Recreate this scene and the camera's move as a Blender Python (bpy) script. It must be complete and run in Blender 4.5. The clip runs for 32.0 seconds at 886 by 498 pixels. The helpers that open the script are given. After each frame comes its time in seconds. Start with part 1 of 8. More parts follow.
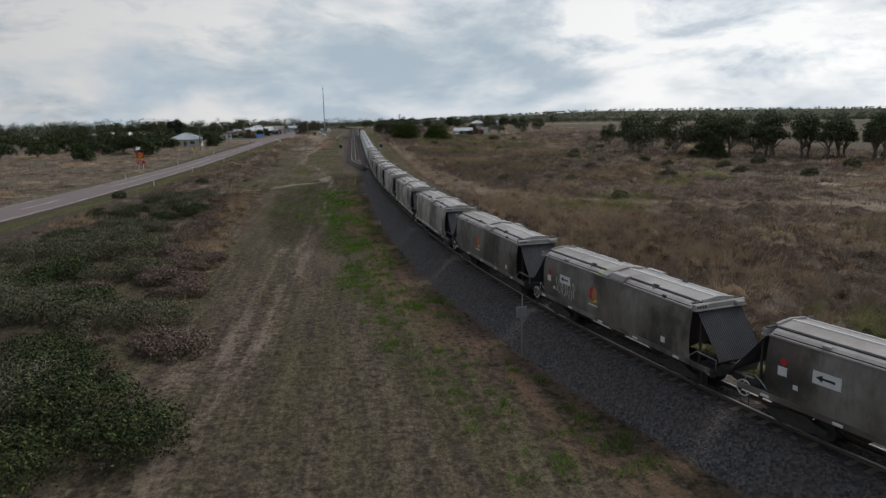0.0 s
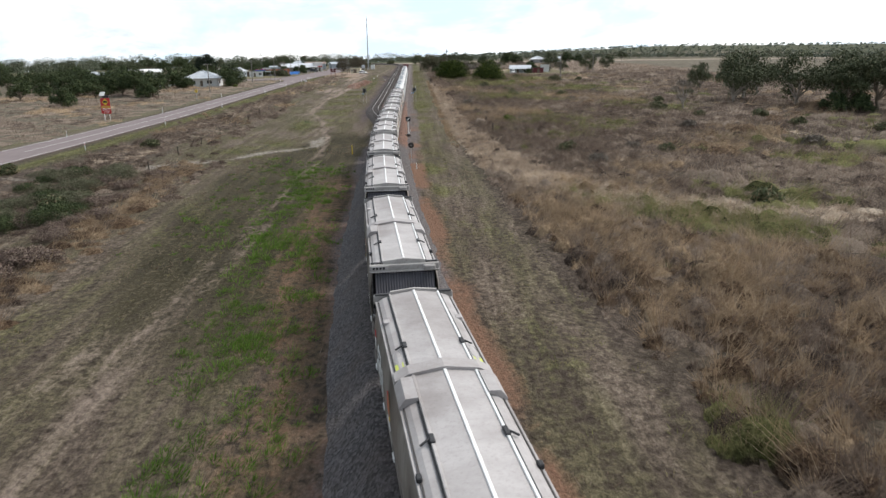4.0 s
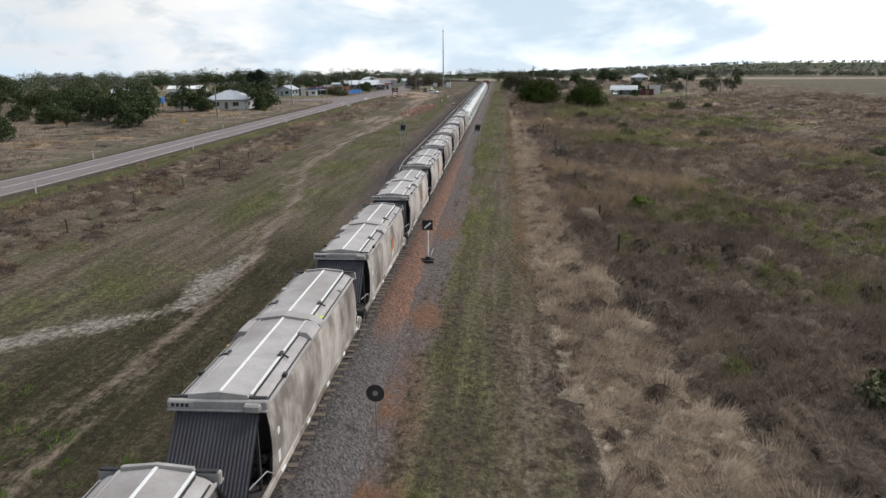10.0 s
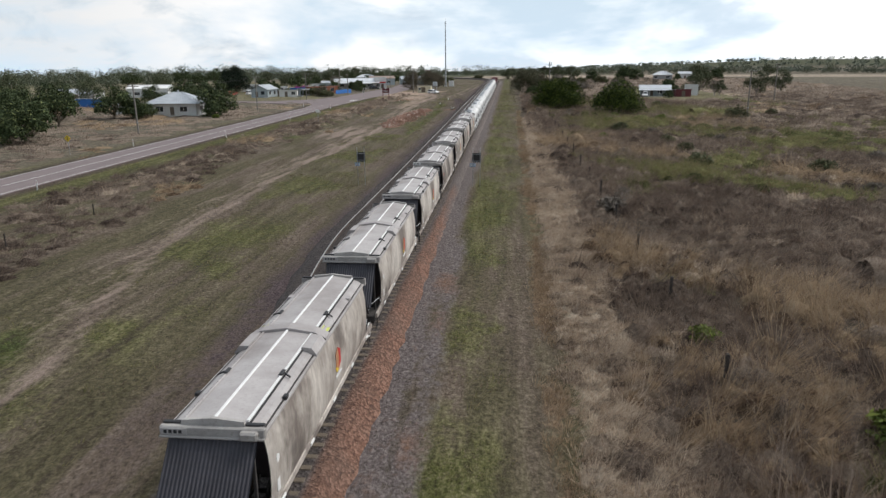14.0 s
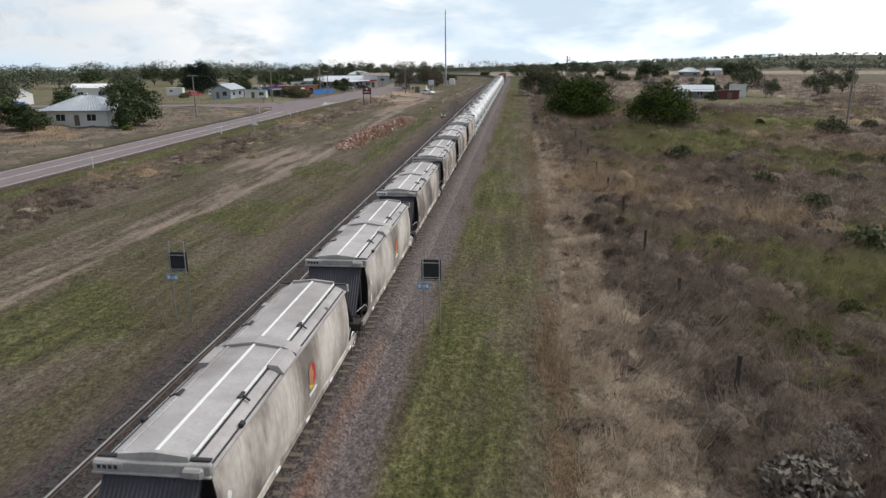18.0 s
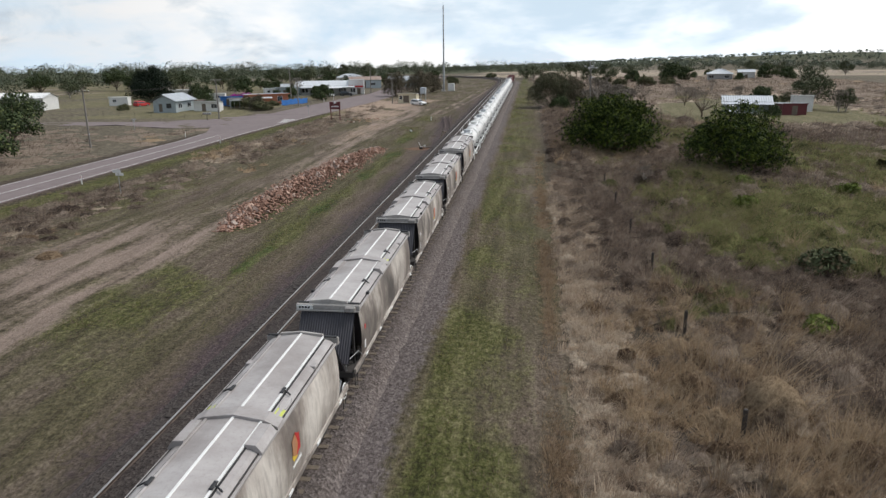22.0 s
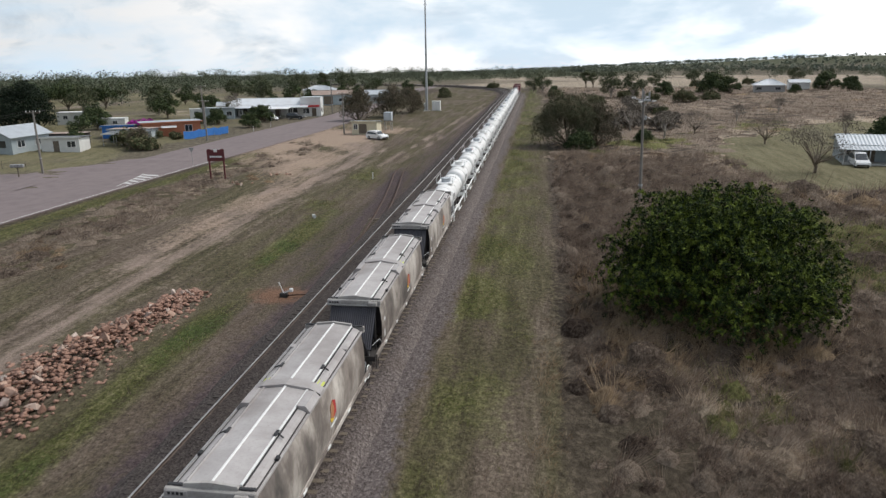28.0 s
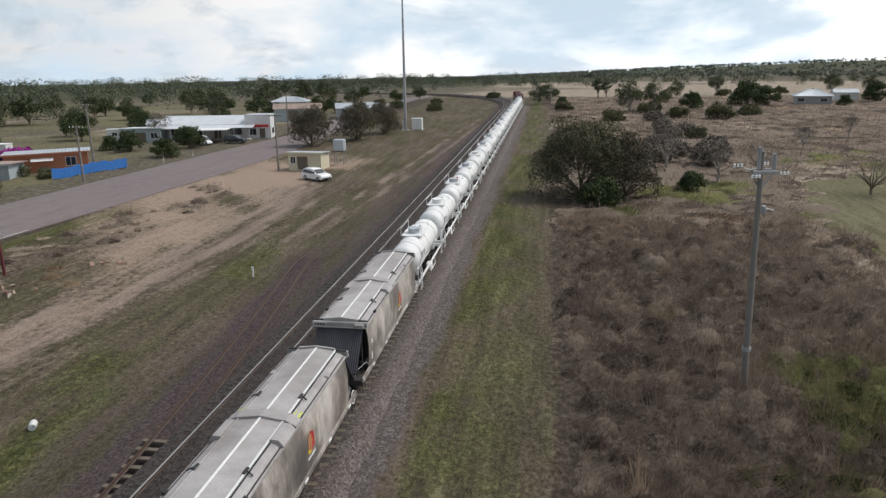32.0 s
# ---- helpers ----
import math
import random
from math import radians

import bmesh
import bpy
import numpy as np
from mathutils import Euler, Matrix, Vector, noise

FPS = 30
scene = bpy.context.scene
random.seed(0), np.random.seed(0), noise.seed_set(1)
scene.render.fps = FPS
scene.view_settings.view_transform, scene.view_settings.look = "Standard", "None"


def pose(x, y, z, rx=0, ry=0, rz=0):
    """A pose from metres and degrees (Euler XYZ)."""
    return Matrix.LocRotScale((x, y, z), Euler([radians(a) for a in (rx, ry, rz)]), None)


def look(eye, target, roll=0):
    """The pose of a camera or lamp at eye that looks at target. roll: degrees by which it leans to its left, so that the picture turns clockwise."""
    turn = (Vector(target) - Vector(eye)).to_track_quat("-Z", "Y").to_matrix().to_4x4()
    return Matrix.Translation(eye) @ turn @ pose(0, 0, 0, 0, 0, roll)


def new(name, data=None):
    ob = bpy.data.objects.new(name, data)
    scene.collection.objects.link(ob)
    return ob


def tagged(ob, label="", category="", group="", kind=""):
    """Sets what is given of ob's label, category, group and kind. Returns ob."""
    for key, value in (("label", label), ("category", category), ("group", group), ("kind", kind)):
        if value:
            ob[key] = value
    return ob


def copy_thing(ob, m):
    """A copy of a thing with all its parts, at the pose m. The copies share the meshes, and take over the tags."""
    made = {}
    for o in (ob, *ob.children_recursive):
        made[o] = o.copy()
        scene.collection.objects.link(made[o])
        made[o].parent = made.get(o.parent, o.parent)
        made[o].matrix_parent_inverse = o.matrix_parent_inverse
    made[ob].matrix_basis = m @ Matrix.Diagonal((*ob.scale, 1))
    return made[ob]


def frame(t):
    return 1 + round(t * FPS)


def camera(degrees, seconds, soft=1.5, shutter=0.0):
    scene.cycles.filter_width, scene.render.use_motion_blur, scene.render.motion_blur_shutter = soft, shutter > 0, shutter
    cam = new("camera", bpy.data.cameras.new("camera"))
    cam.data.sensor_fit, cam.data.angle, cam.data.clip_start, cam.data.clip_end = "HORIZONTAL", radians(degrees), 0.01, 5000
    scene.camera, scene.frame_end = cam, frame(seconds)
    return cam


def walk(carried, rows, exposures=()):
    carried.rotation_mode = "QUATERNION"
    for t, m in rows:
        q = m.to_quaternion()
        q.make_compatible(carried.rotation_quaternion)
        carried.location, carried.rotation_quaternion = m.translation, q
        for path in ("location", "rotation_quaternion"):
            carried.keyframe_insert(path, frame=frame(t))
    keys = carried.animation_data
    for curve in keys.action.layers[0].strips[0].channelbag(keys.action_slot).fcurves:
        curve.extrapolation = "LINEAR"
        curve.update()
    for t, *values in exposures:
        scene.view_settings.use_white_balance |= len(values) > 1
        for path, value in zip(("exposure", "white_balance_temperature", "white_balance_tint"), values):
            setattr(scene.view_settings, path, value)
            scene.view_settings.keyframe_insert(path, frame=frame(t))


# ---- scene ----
cam = camera(65.2, 32.0, soft=1.4, shutter=0.2)
METRES, EYE, TILT, LEAN, TURN = 330.0, 13.16, -5.287, -1.916, -6.627
ROWS = [
    (0.0, 0.0, 0.0, 0.0, -0.3, -5.98, 2.89),
    (0.5, 0.002, 0.014, 0.0012, 0.67, -8.99, 2.79),
    (1.0, 0.0037, 0.0285, 0.0025, 1.02, -10.82, 2.7),
    (1.5, 0.0052, 0.0431, 0.004, 1.45, -11.31, 2.66),
    (2.0, 0.0065, 0.0581, 0.0054, 1.87, -11.36, 2.6),
    (2.5, 0.0077, 0.0731, 0.0068, 1.9, -11.42, 2.58),
    (3.0, 0.0086, 0.0884, 0.0082, 2.45, -11.31, 2.49),
    (3.5, 0.0095, 0.104, 0.0097, 3.43, -11.13, 2.43),
    (5.5, 0.0113, 0.1666, 0.0154, 8.57, -9.9, 1.91),
    (6.0, 0.0111, 0.1823, 0.017, 10.24, -9.59, 1.72),
    (6.5, 0.0106, 0.1979, 0.0184, 10.98, -9.38, 1.62),
    (7.0, 0.0097, 0.2135, 0.02, 11.14, -9.37, 1.55),
    (7.5, 0.0085, 0.229, 0.0215, 11.25, -9.41, 1.5),
    (8.0, 0.0071, 0.2446, 0.023, 11.3, -9.44, 1.42),
    (8.5, 0.0056, 0.2604, 0.0245, 11.35, -9.45, 1.41),
    (9.0, 0.0039, 0.276, 0.026, 11.4, -9.46, 1.37),
    (9.5, 0.0022, 0.2918, 0.0275, 11.47, -9.47, 1.33),
    (10.0, 0.0003, 0.3076, 0.029, 11.54, -9.49, 1.34),
    (10.5, -0.0016, 0.3235, 0.0304, 11.62, -9.51, 1.33),
    (11.0, -0.0035, 0.3394, 0.0319, 11.69, -9.54, 1.32),
    (11.5, -0.0056, 0.3552, 0.0333, 11.77, -9.58, 1.26),
    (12.0, -0.0077, 0.3709, 0.0348, 11.86, -9.61, 1.25),
    (12.5, -0.0099, 0.3867, 0.0362, 11.94, -9.65, 1.26),
    (13.0, -0.012, 0.4024, 0.0375, 12.04, -9.67, 1.27),
    (13.5, -0.014, 0.4181, 0.0388, 12.13, -9.71, 1.29),
    (14.0, -0.0159, 0.4339, 0.0402, 12.22, -9.74, 1.28),
    (14.5, -0.0176, 0.4498, 0.0414, 12.32, -9.76, 1.29),
    (16.5, -0.0243, 0.5133, 0.0461, 12.73, -9.95, 1.21),
    (17.0, -0.026, 0.5291, 0.0475, 12.82, -9.99, 1.18),
    (17.5, -0.0276, 0.545, 0.0491, 12.91, -10.04, 1.16),
    (18.0, -0.0293, 0.5608, 0.051, 13.01, -10.04, 1.17),
    (18.5, -0.0308, 0.5764, 0.053, 13.13, -10.06, 1.21),
    (19.0, -0.0324, 0.5921, 0.055, 13.23, -10.04, 1.23),
    (19.5, -0.034, 0.6076, 0.0571, 13.34, -10.09, 1.23),
    (20.0, -0.0357, 0.6229, 0.0593, 13.44, -10.16, 1.25),
    (20.5, -0.0374, 0.6386, 0.0612, 13.53, -10.18, 1.23),
    (21.0, -0.0391, 0.6541, 0.0633, 13.64, -10.22, 1.23),
    (21.5, -0.0409, 0.6697, 0.0653, 13.74, -10.22, 1.2),
    (22.0, -0.0428, 0.6849, 0.0674, 13.84, -10.23, 1.2),
    (22.5, -0.0445, 0.7005, 0.0694, 13.96, -10.23, 1.19),
    (23.0, -0.0461, 0.715, 0.0713, 14.06, -10.22, 1.17),
    (23.5, -0.0477, 0.7305, 0.0734, 14.16, -10.23, 1.18),
    (24.0, -0.0493, 0.7461, 0.0754, 14.27, -10.23, 1.2),
    (24.5, -0.0508, 0.7616, 0.0773, 14.33, -10.23, 1.2),
    (25.0, -0.0523, 0.7771, 0.0792, 14.19, -10.21, 1.19),
    (25.5, -0.0539, 0.7923, 0.0811, 14.26, -10.15, 1.2),
    (27.5, -0.0607, 0.8531, 0.0883, 14.58, -10.03, 1.15),
    (28.0, -0.0622, 0.8686, 0.0901, 14.67, -10.01, 1.18),
    (28.5, -0.0638, 0.8841, 0.0917, 14.74, -9.96, 1.15),
    (29.0, -0.0653, 0.8994, 0.0934, 14.83, -9.9, 1.15),
    (29.5, -0.0668, 0.9148, 0.0952, 14.9, -9.85, 1.13),
    (30.0, -0.0683, 0.9299, 0.0969, 14.98, -9.8, 1.14),
    (30.5, -0.0699, 0.9447, 0.0986, 15.07, -9.74, 1.14),
    (31.0, -0.0715, 0.9595, 0.1002, 15.14, -9.71, 1.14),
    (31.5, -0.073, 0.9743, 0.1017, 15.23, -9.67, 1.11),
    (32.0, -0.0743, 0.9894, 0.1032, 15.32, -9.65, 1.15),
]
walk(cam, [(t, pose(0, 0, EYE, TILT, LEAN, TURN) @ pose(METRES * x, METRES * y, METRES * z, 90 + pitch, roll, yaw)) for t, x, y, z, yaw, pitch, roll in ROWS],
     exposures=[(0, -1.02), (0.5, -0.70), (1.0, -0.20), (1.5, -0.01), (2.5, 0.10), (4.0, 0.02), (6.0, -0.31), (29.5, -0.34), (31.0, -0.41), (32.0, -0.41)])

# ---- sky, sun ----
SUN_AZ, SUN_EL = 62.0, 52.0          # degrees clockwise from +y, and above the ground
world = bpy.data.worlds.new("overcast_sky")
scene.world = world
world.use_nodes = True
wt = world.node_tree
wt.nodes.clear()


def wnode(kind, **sets):
    n = wt.nodes.new(kind)
    for k, v in sets.items():
        if k in n.inputs:
            n.inputs[k].default_value = v
    return n


sky = wnode("ShaderNodeTexSky")
sky.sky_type, sky.sun_disc = "NISHITA", False
sky.sun_elevation, sky.sun_rotation = radians(SUN_EL), radians(SUN_AZ)
sky.air_density, sky.dust_density, sky.ozone_density = 1.2, 2.0, 1.0
geo = wnode("ShaderNodeTexCoord")


def wmath(op, a, b=0.0):
    n = wt.nodes.new("ShaderNodeMath")
    n.operation = op
    for k, v in enumerate((a, b)):
        if isinstance(v, bpy.types.NodeSocket):
            wt.links.new(v, n.inputs[k])
        else:
            n.inputs[k].default_value = v
    return n.outputs[0]


def wramp(fac, *stops):
    n = wnode("ShaderNodeValToRGB")
    e = n.color_ramp.elements
    while len(e) < len(stops):
        e.new(0.5)
    for el, (p, c) in zip(e, stops):
        el.position, el.color = p, ((*c, 1) if isinstance(c, tuple) else (c, c, c, 1))
    wt.links.new(fac, n.inputs["Fac"])
    return n.outputs["Color"]


def wmix(fac, a, b, mode="MIX"):
    n = wt.nodes.new("ShaderNodeMix")
    n.data_type, n.blend_type = "RGBA", mode
    for k, v in ((0, fac), (6, a), (7, b)):
        if isinstance(v, bpy.types.NodeSocket):
            wt.links.new(v, n.inputs[k])
        else:
            n.inputs[k].default_value = v if k == 0 else (*v, 1)
    return n.outputs[2]


squash = wnode("ShaderNodeMapping")
squash.inputs["Scale"].default_value = (1.7, 1.7, 4.6)
wt.links.new(geo.outputs["Generated"], squash.inputs["Vector"])
split = wnode("ShaderNodeSeparateXYZ")
wt.links.new(geo.outputs["Generated"], split.inputs[0])
up = split.outputs[2]
big = wnode("ShaderNodeTexNoise", Scale=1.3, Detail=7.0, Roughness=0.55, Distortion=0.3)
fine = wnode("ShaderNodeTexNoise", Scale=3.4, Detail=10.0, Roughness=0.60, Distortion=0.35)
for n in (big, fine):
    wt.links.new(squash.outputs["Vector"], n.inputs["Vector"])
# cloud: thick low down, broken overhead, brighter towards the sun
cover = wmath("MULTIPLY", wramp(big.outputs["Fac"], (0.38, 0.0), (0.52, 1.0)), wramp(up, (0.0, 1.0), (0.13, 0.95), (0.24, 0.66), (0.75, 0.45)))
body = wramp(fine.outputs["Fac"], (0.36, (0.64, 0.71, 0.79)), (0.45, (0.92, 0.97, 1.01)), (0.51, (1.12, 1.12, 1.12)))
_sx, _sy = math.sin(radians(SUN_AZ)), math.cos(radians(SUN_AZ))
face = wmath("ADD", wmath("MULTIPLY", split.outputs[0], _sx), wmath("MULTIPLY", split.outputs[1], _sy))
glow = wramp(wmath("ADD", wmath("MULTIPLY", face, 0.5), 0.5), (0.0, 5.0), (0.45, 8.5), (0.8, 14.0), (1.0, 17.0))
cloud = wmix(1.0, body, glow, "MULTIPLY")
clear = wmix(wramp(up, (0.0, 1.0), (0.15, 0.8), (0.25, 0.35)), sky.outputs["Color"], (7.5, 9.2, 10.8))
mixed = wmix(cover, clear, cloud)
back = wnode("ShaderNodeBackground", Strength=0.112)
wt.links.new(mixed, back.inputs["Color"])
wt.links.new(back.outputs[0], wnode("ShaderNodeOutputWorld").inputs[0])

sun = new("sun", bpy.data.lights.new("sun", "SUN"))
sun.data.energy, sun.data.angle, sun.data.color = 3.2, radians(16), (1.0, 0.957, 0.90)
_a, _e = radians(SUN_AZ), radians(SUN_EL)
sun.matrix_world = look((0, 0, 60), (-50 * math.sin(_a) * math.cos(_e), -50 * math.cos(_a) * math.cos(_e), 60 - 50 * math.sin(_e)))

# ---- mesh kit ----
class Mesh:
    """Collects vertices and faces of one part."""

    def __init__(self):
        self.v, self.f, self.m = [], [], Matrix.Identity(4)

    def add(self, verts, faces):
        n = len(self.v)
        self.v += [tuple(self.m @ Vector(p)) for p in verts]
        self.f += [tuple(n + i for i in f) for f in faces]
        return self

    def box(self, x0, x1, y0, y1, z0, z1, c=0.0):
        if c <= 0:
            p = [(x, y, z) for z in (z0, z1) for x, y in ((x0, y0), (x1, y0), (x1, y1), (x0, y1))]
            return self.add(p, [(3, 2, 1, 0), (4, 5, 6, 7), (0, 1, 5, 4), (1, 2, 6, 5), (2, 3, 7, 6), (3, 0, 4, 7)])
        c = min(c, (x1 - x0) / 2.1, (y1 - y0) / 2.1, (z1 - z0) / 2.1)
        p = []
        for z, k in ((z0, c), (z0 + c, 0), (z1 - c, 0), (z1, c)):
            a, b, d, e = x0 + k, x1 - k, y0 + k, y1 - k
            q = c if k == 0 else 0
            p += [(a + q, d, z), (b - q, d, z), (b, d + q, z), (b, e - q, z), (b - q, e, z), (a + q, e, z), (a, e - q, z), (a, d + q, z)]
        f = [tuple(range(7, -1, -1)), tuple(range(24, 32))]
        for r in range(3):
            f += [(8 * r + i, 8 * r + (i + 1) % 8, 8 * r + 8 + (i + 1) % 8, 8 * r + 8 + i) for i in range(8)]
        return self.add(p, f)

    def tube(self, p, q, r, n=8, r2=None, caps=True):
        p, q = Vector(p), Vector(q)
        r2 = r if r2 is None else r2
        w = (q - p).normalized()
        u = w.orthogonal().normalized()
        t = w.cross(u)
        ring = [u * math.cos(2 * math.pi * i / n) + t * math.sin(2 * math.pi * i / n) for i in range(n)]
        f = [(i, (i + 1) % n, n + (i + 1) % n, n + i) for i in range(n)]
        if caps:
            f += [tuple(range(n - 1, -1, -1)), tuple(range(n, 2 * n))]
        return self.add([p + r * d for d in ring] + [q + r2 * d for d in ring], f)

    def pipe(self, pts, r, n=6):
        for a, b in zip(pts, pts[1:]):
            self.tube(a, b, r, n)
        return self

    def prism(self, prof, y0, y1, axis="y"):
        """A closed outline (x, z), counter-clockwise seen from -y, drawn out from y0 to y1."""
        n = len(prof)
        def at(a, b, d):
            return (a, d, b) if axis == "y" else ((d, a, b) if axis == "x" else (a, b, d))
        p = [at(a, b, y0) for a, b in prof] + [at(a, b, y1) for a, b in prof]
        f = [tuple(range(n)), tuple(range(2 * n - 1, n - 1, -1))]
        f += [((i + 1) % n, i, n + i, n + (i + 1) % n) for i in range(n)]
        return self.add(p, f)

    def lathe(self, prof, n=16, axis="z"):
        """Radius and height, turned round an axis."""
        p = []
        for r, h in prof:
            for i in range(n):
                a = 2 * math.pi * i / n
                c, s = r * math.cos(a), r * math.sin(a)
                p.append((c, s, h) if axis == "z" else ((c, h, s) if axis == "y" else (h, c, s)))
        f = [(k * n + i, k * n + (i + 1) % n, (k + 1) * n + (i + 1) % n, (k + 1) * n + i) for k in range(len(prof) - 1) for i in range(n)]
        f += [tuple(range(n - 1, -1, -1)), tuple(range((len(prof) - 1) * n, len(prof) * n))]
        return self.add(p, f)

    def ring(self, centre, R, r, axis="x", n=20, k=6):
        p = []
        for i in range(n):
            a = 2 * math.pi * i / n
            for j in range(k):
                b = 2 * math.pi * j / k
                rr, h = R + r * math.cos(b), r * math.sin(b)
                q = {"x": (h, rr * math.cos(a), rr * math.sin(a)), "y": (rr * math.cos(a), h, rr * math.sin(a)), "z": (rr * math.cos(a), rr * math.sin(a), h)}[axis]
                p.append(tuple(Vector(centre) + Vector(q)))
        f = [(i * k + j, i * k + (j + 1) % k, ((i + 1) % n) * k + (j + 1) % k, ((i + 1) % n) * k + j) for i in range(n) for j in range(k)]
        return self.add(p, f)

    def plate(self, pts, thick):
        """A flat polygon given thickness along its normal."""
        a, b, c = (Vector(p) for p in pts[:3])
        nrm = (b - a).cross(c - a).normalized() * thick
        n = len(pts)
        p = [tuple(q) for q in pts] + [tuple(Vector(q) + nrm) for q in pts]
        f = [tuple(range(n - 1, -1, -1)), tuple(range(n, 2 * n))] + [(i, (i + 1) % n, n + (i + 1) % n, n + i) for i in range(n)]
        return self.add(p, f)

    def data(self, name, material, smooth=0):
        me = bpy.data.meshes.new(name)
        me.from_pydata(self.v, [], self.f)
        me.materials.append(material)
        if smooth:
            me.polygons.foreach_set("use_smooth", [True] * len(me.polygons))
            me.set_sharp_from_angle(angle=radians(smooth))
        return me


def part(name, mesh, material, parent=None, label="", smooth=0):
    """One mesh object, under a thing or a part."""
    ob = new(name, mesh.data(name, material, smooth) if isinstance(mesh, Mesh) else mesh)
    ob.parent = parent
    return tagged(ob, label)


def thing(name, label, category, at=None, group="", kind=""):
    ob = new(name)
    ob.empty_display_size = 0.3
    if at is not None:
        ob.matrix_world = at
    return tagged(ob, label, category, group, kind)


def soup(name, verts, faces, material, smooth=False, normals=None):
    """A mesh from arrays: many small pieces joined into one."""
    me = bpy.data.meshes.new(name)
    verts, faces = np.asarray(verts, np.float32).reshape(-1, 3), np.asarray(faces, np.int32)
    k = faces.shape[1]
    me.vertices.add(len(verts))
    me.vertices.foreach_set("co", verts.ravel())
    me.loops.add(faces.size)
    me.loops.foreach_set("vertex_index", faces.ravel())
    me.polygons.add(len(faces))
    me.polygons.foreach_set("loop_start", np.arange(0, faces.size, k, dtype=np.int32))
    me.polygons.foreach_set("loop_total", np.full(len(faces), k, dtype=np.int32))
    if smooth:
        me.polygons.foreach_set("use_smooth", np.ones(len(faces), bool))
    me.update(calc_edges=True)
    if normals is not None:
        a = me.attributes.new("custom_normal", "FLOAT_VECTOR", "POINT")
        a.data.foreach_set("vector", np.asarray(normals, np.float32).ravel())
    me.materials.append(material)
    return me


# ---- materials ----
class Nodes:
    def __init__(self, name):
        self.mat = bpy.data.materials.new(name)
        self.mat.use_nodes = True
        self.t = self.mat.node_tree
        self.bsdf = self.t.nodes["Principled BSDF"]
        self.where = self.t.nodes.new("ShaderNodeTexCoord").outputs["Object"]

    def node(self, kind, **ins):
        n = self.t.nodes.new(kind)
        for k, v in ins.items():
            self.put(n.inputs[k], v)
        return n

    def put(self, socket, v):
        if isinstance(v, bpy.types.NodeSocket):
            self.t.links.new(v, socket)
        elif isinstance(v, tuple) and len(v) == 3 and socket.type == "RGBA":
            socket.default_value = (*v, 1)
        else:
            socket.default_value = v

    def noise(self, scale, detail=4.0, rough=0.55, stretch=None, w=None):
        src = self.where
        if stretch:
            m = self.node("ShaderNodeMapping", Vector=src, Scale=stretch)
            src = m.outputs[0]
        n = self.node("ShaderNodeTexNoise", Vector=src, Scale=scale, Detail=detail, Roughness=rough)
        return n.outputs["Fac"]

    def ramp(self, fac, *stops):
        n = self.node("ShaderNodeValToRGB", Fac=fac)
        e = n.color_ramp.elements
        while len(e) < len(stops):
            e.new(0.5)
        for el, (p, c) in zip(e, stops):
            el.position = p
            el.color = (*c, 1) if isinstance(c, tuple) else (c, c, c, 1)
        return n.outputs["Color"]

    def math(self, op, a, b=0.0):
        n = self.t.nodes.new("ShaderNodeMath")
        n.operation = op
        self.put(n.inputs[0], a)
        self.put(n.inputs[1], b)
        return n.outputs[0]

    def mix(self, fac, a, b):
        n = self.t.nodes.new("ShaderNodeMix")
        n.data_type = "RGBA"
        self.put(n.inputs[0], fac)
        self.put(n.inputs[6], a)
        self.put(n.inputs[7], b)
        return n.outputs[2]

    def attr(self, name):
        n = self.t.nodes.new("ShaderNodeAttribute")
        n.attribute_name = name
        return n.outputs["Fac"]

    def island(self):
        return self.t.nodes.new("ShaderNodeNewGeometry").outputs["Random Per Island"]

    def each(self):
        return self.t.nodes.new("ShaderNodeObjectInfo").outputs["Random"]

    def done(self, colour, rough=0.8, metal=0.0, bump=None, depth=0.02, spec=0.5):
        self.put(self.bsdf.inputs["Base Color"], colour)
        self.put(self.bsdf.inputs["Roughness"], rough)
        self.bsdf.inputs["Metallic"].default_value = metal
        self.bsdf.inputs["Specular IOR Level"].default_value = spec
        if bump is not None:
            b = self.node("ShaderNodeBump", Height=bump, Distance=depth, Strength=1.0)
            self.t.links.new(b.outputs[0], self.bsdf.inputs["Normal"])
        return self.mat


def plain(name, colour, rough=0.6, metal=0.0, wear=0.25, scale=6.0, spec=0.5, dirt=None):
    """Painted or bare surface with grime at two scales."""
    n = Nodes(name)
    dirt = dirt or tuple(c * 0.55 for c in colour)
    a = n.ramp(n.noise(scale, 5), (0.35, 0.0), (0.75, 1.0))
    b = n.ramp(n.noise(scale * 7, 3), (0.4, 0.0), (0.7, 1.0))
    col = n.mix(n.math("MULTIPLY", a, wear), colour, dirt)
    col = n.mix(n.math("MULTIPLY", b, wear * 0.6), col, tuple(c * 0.75 for c in colour))
    return n.done(col, n.ramp(a, (0.0, rough), (1.0, min(1.0, rough + 0.15))), metal, n.noise(scale * 9, 3), 0.003, spec)


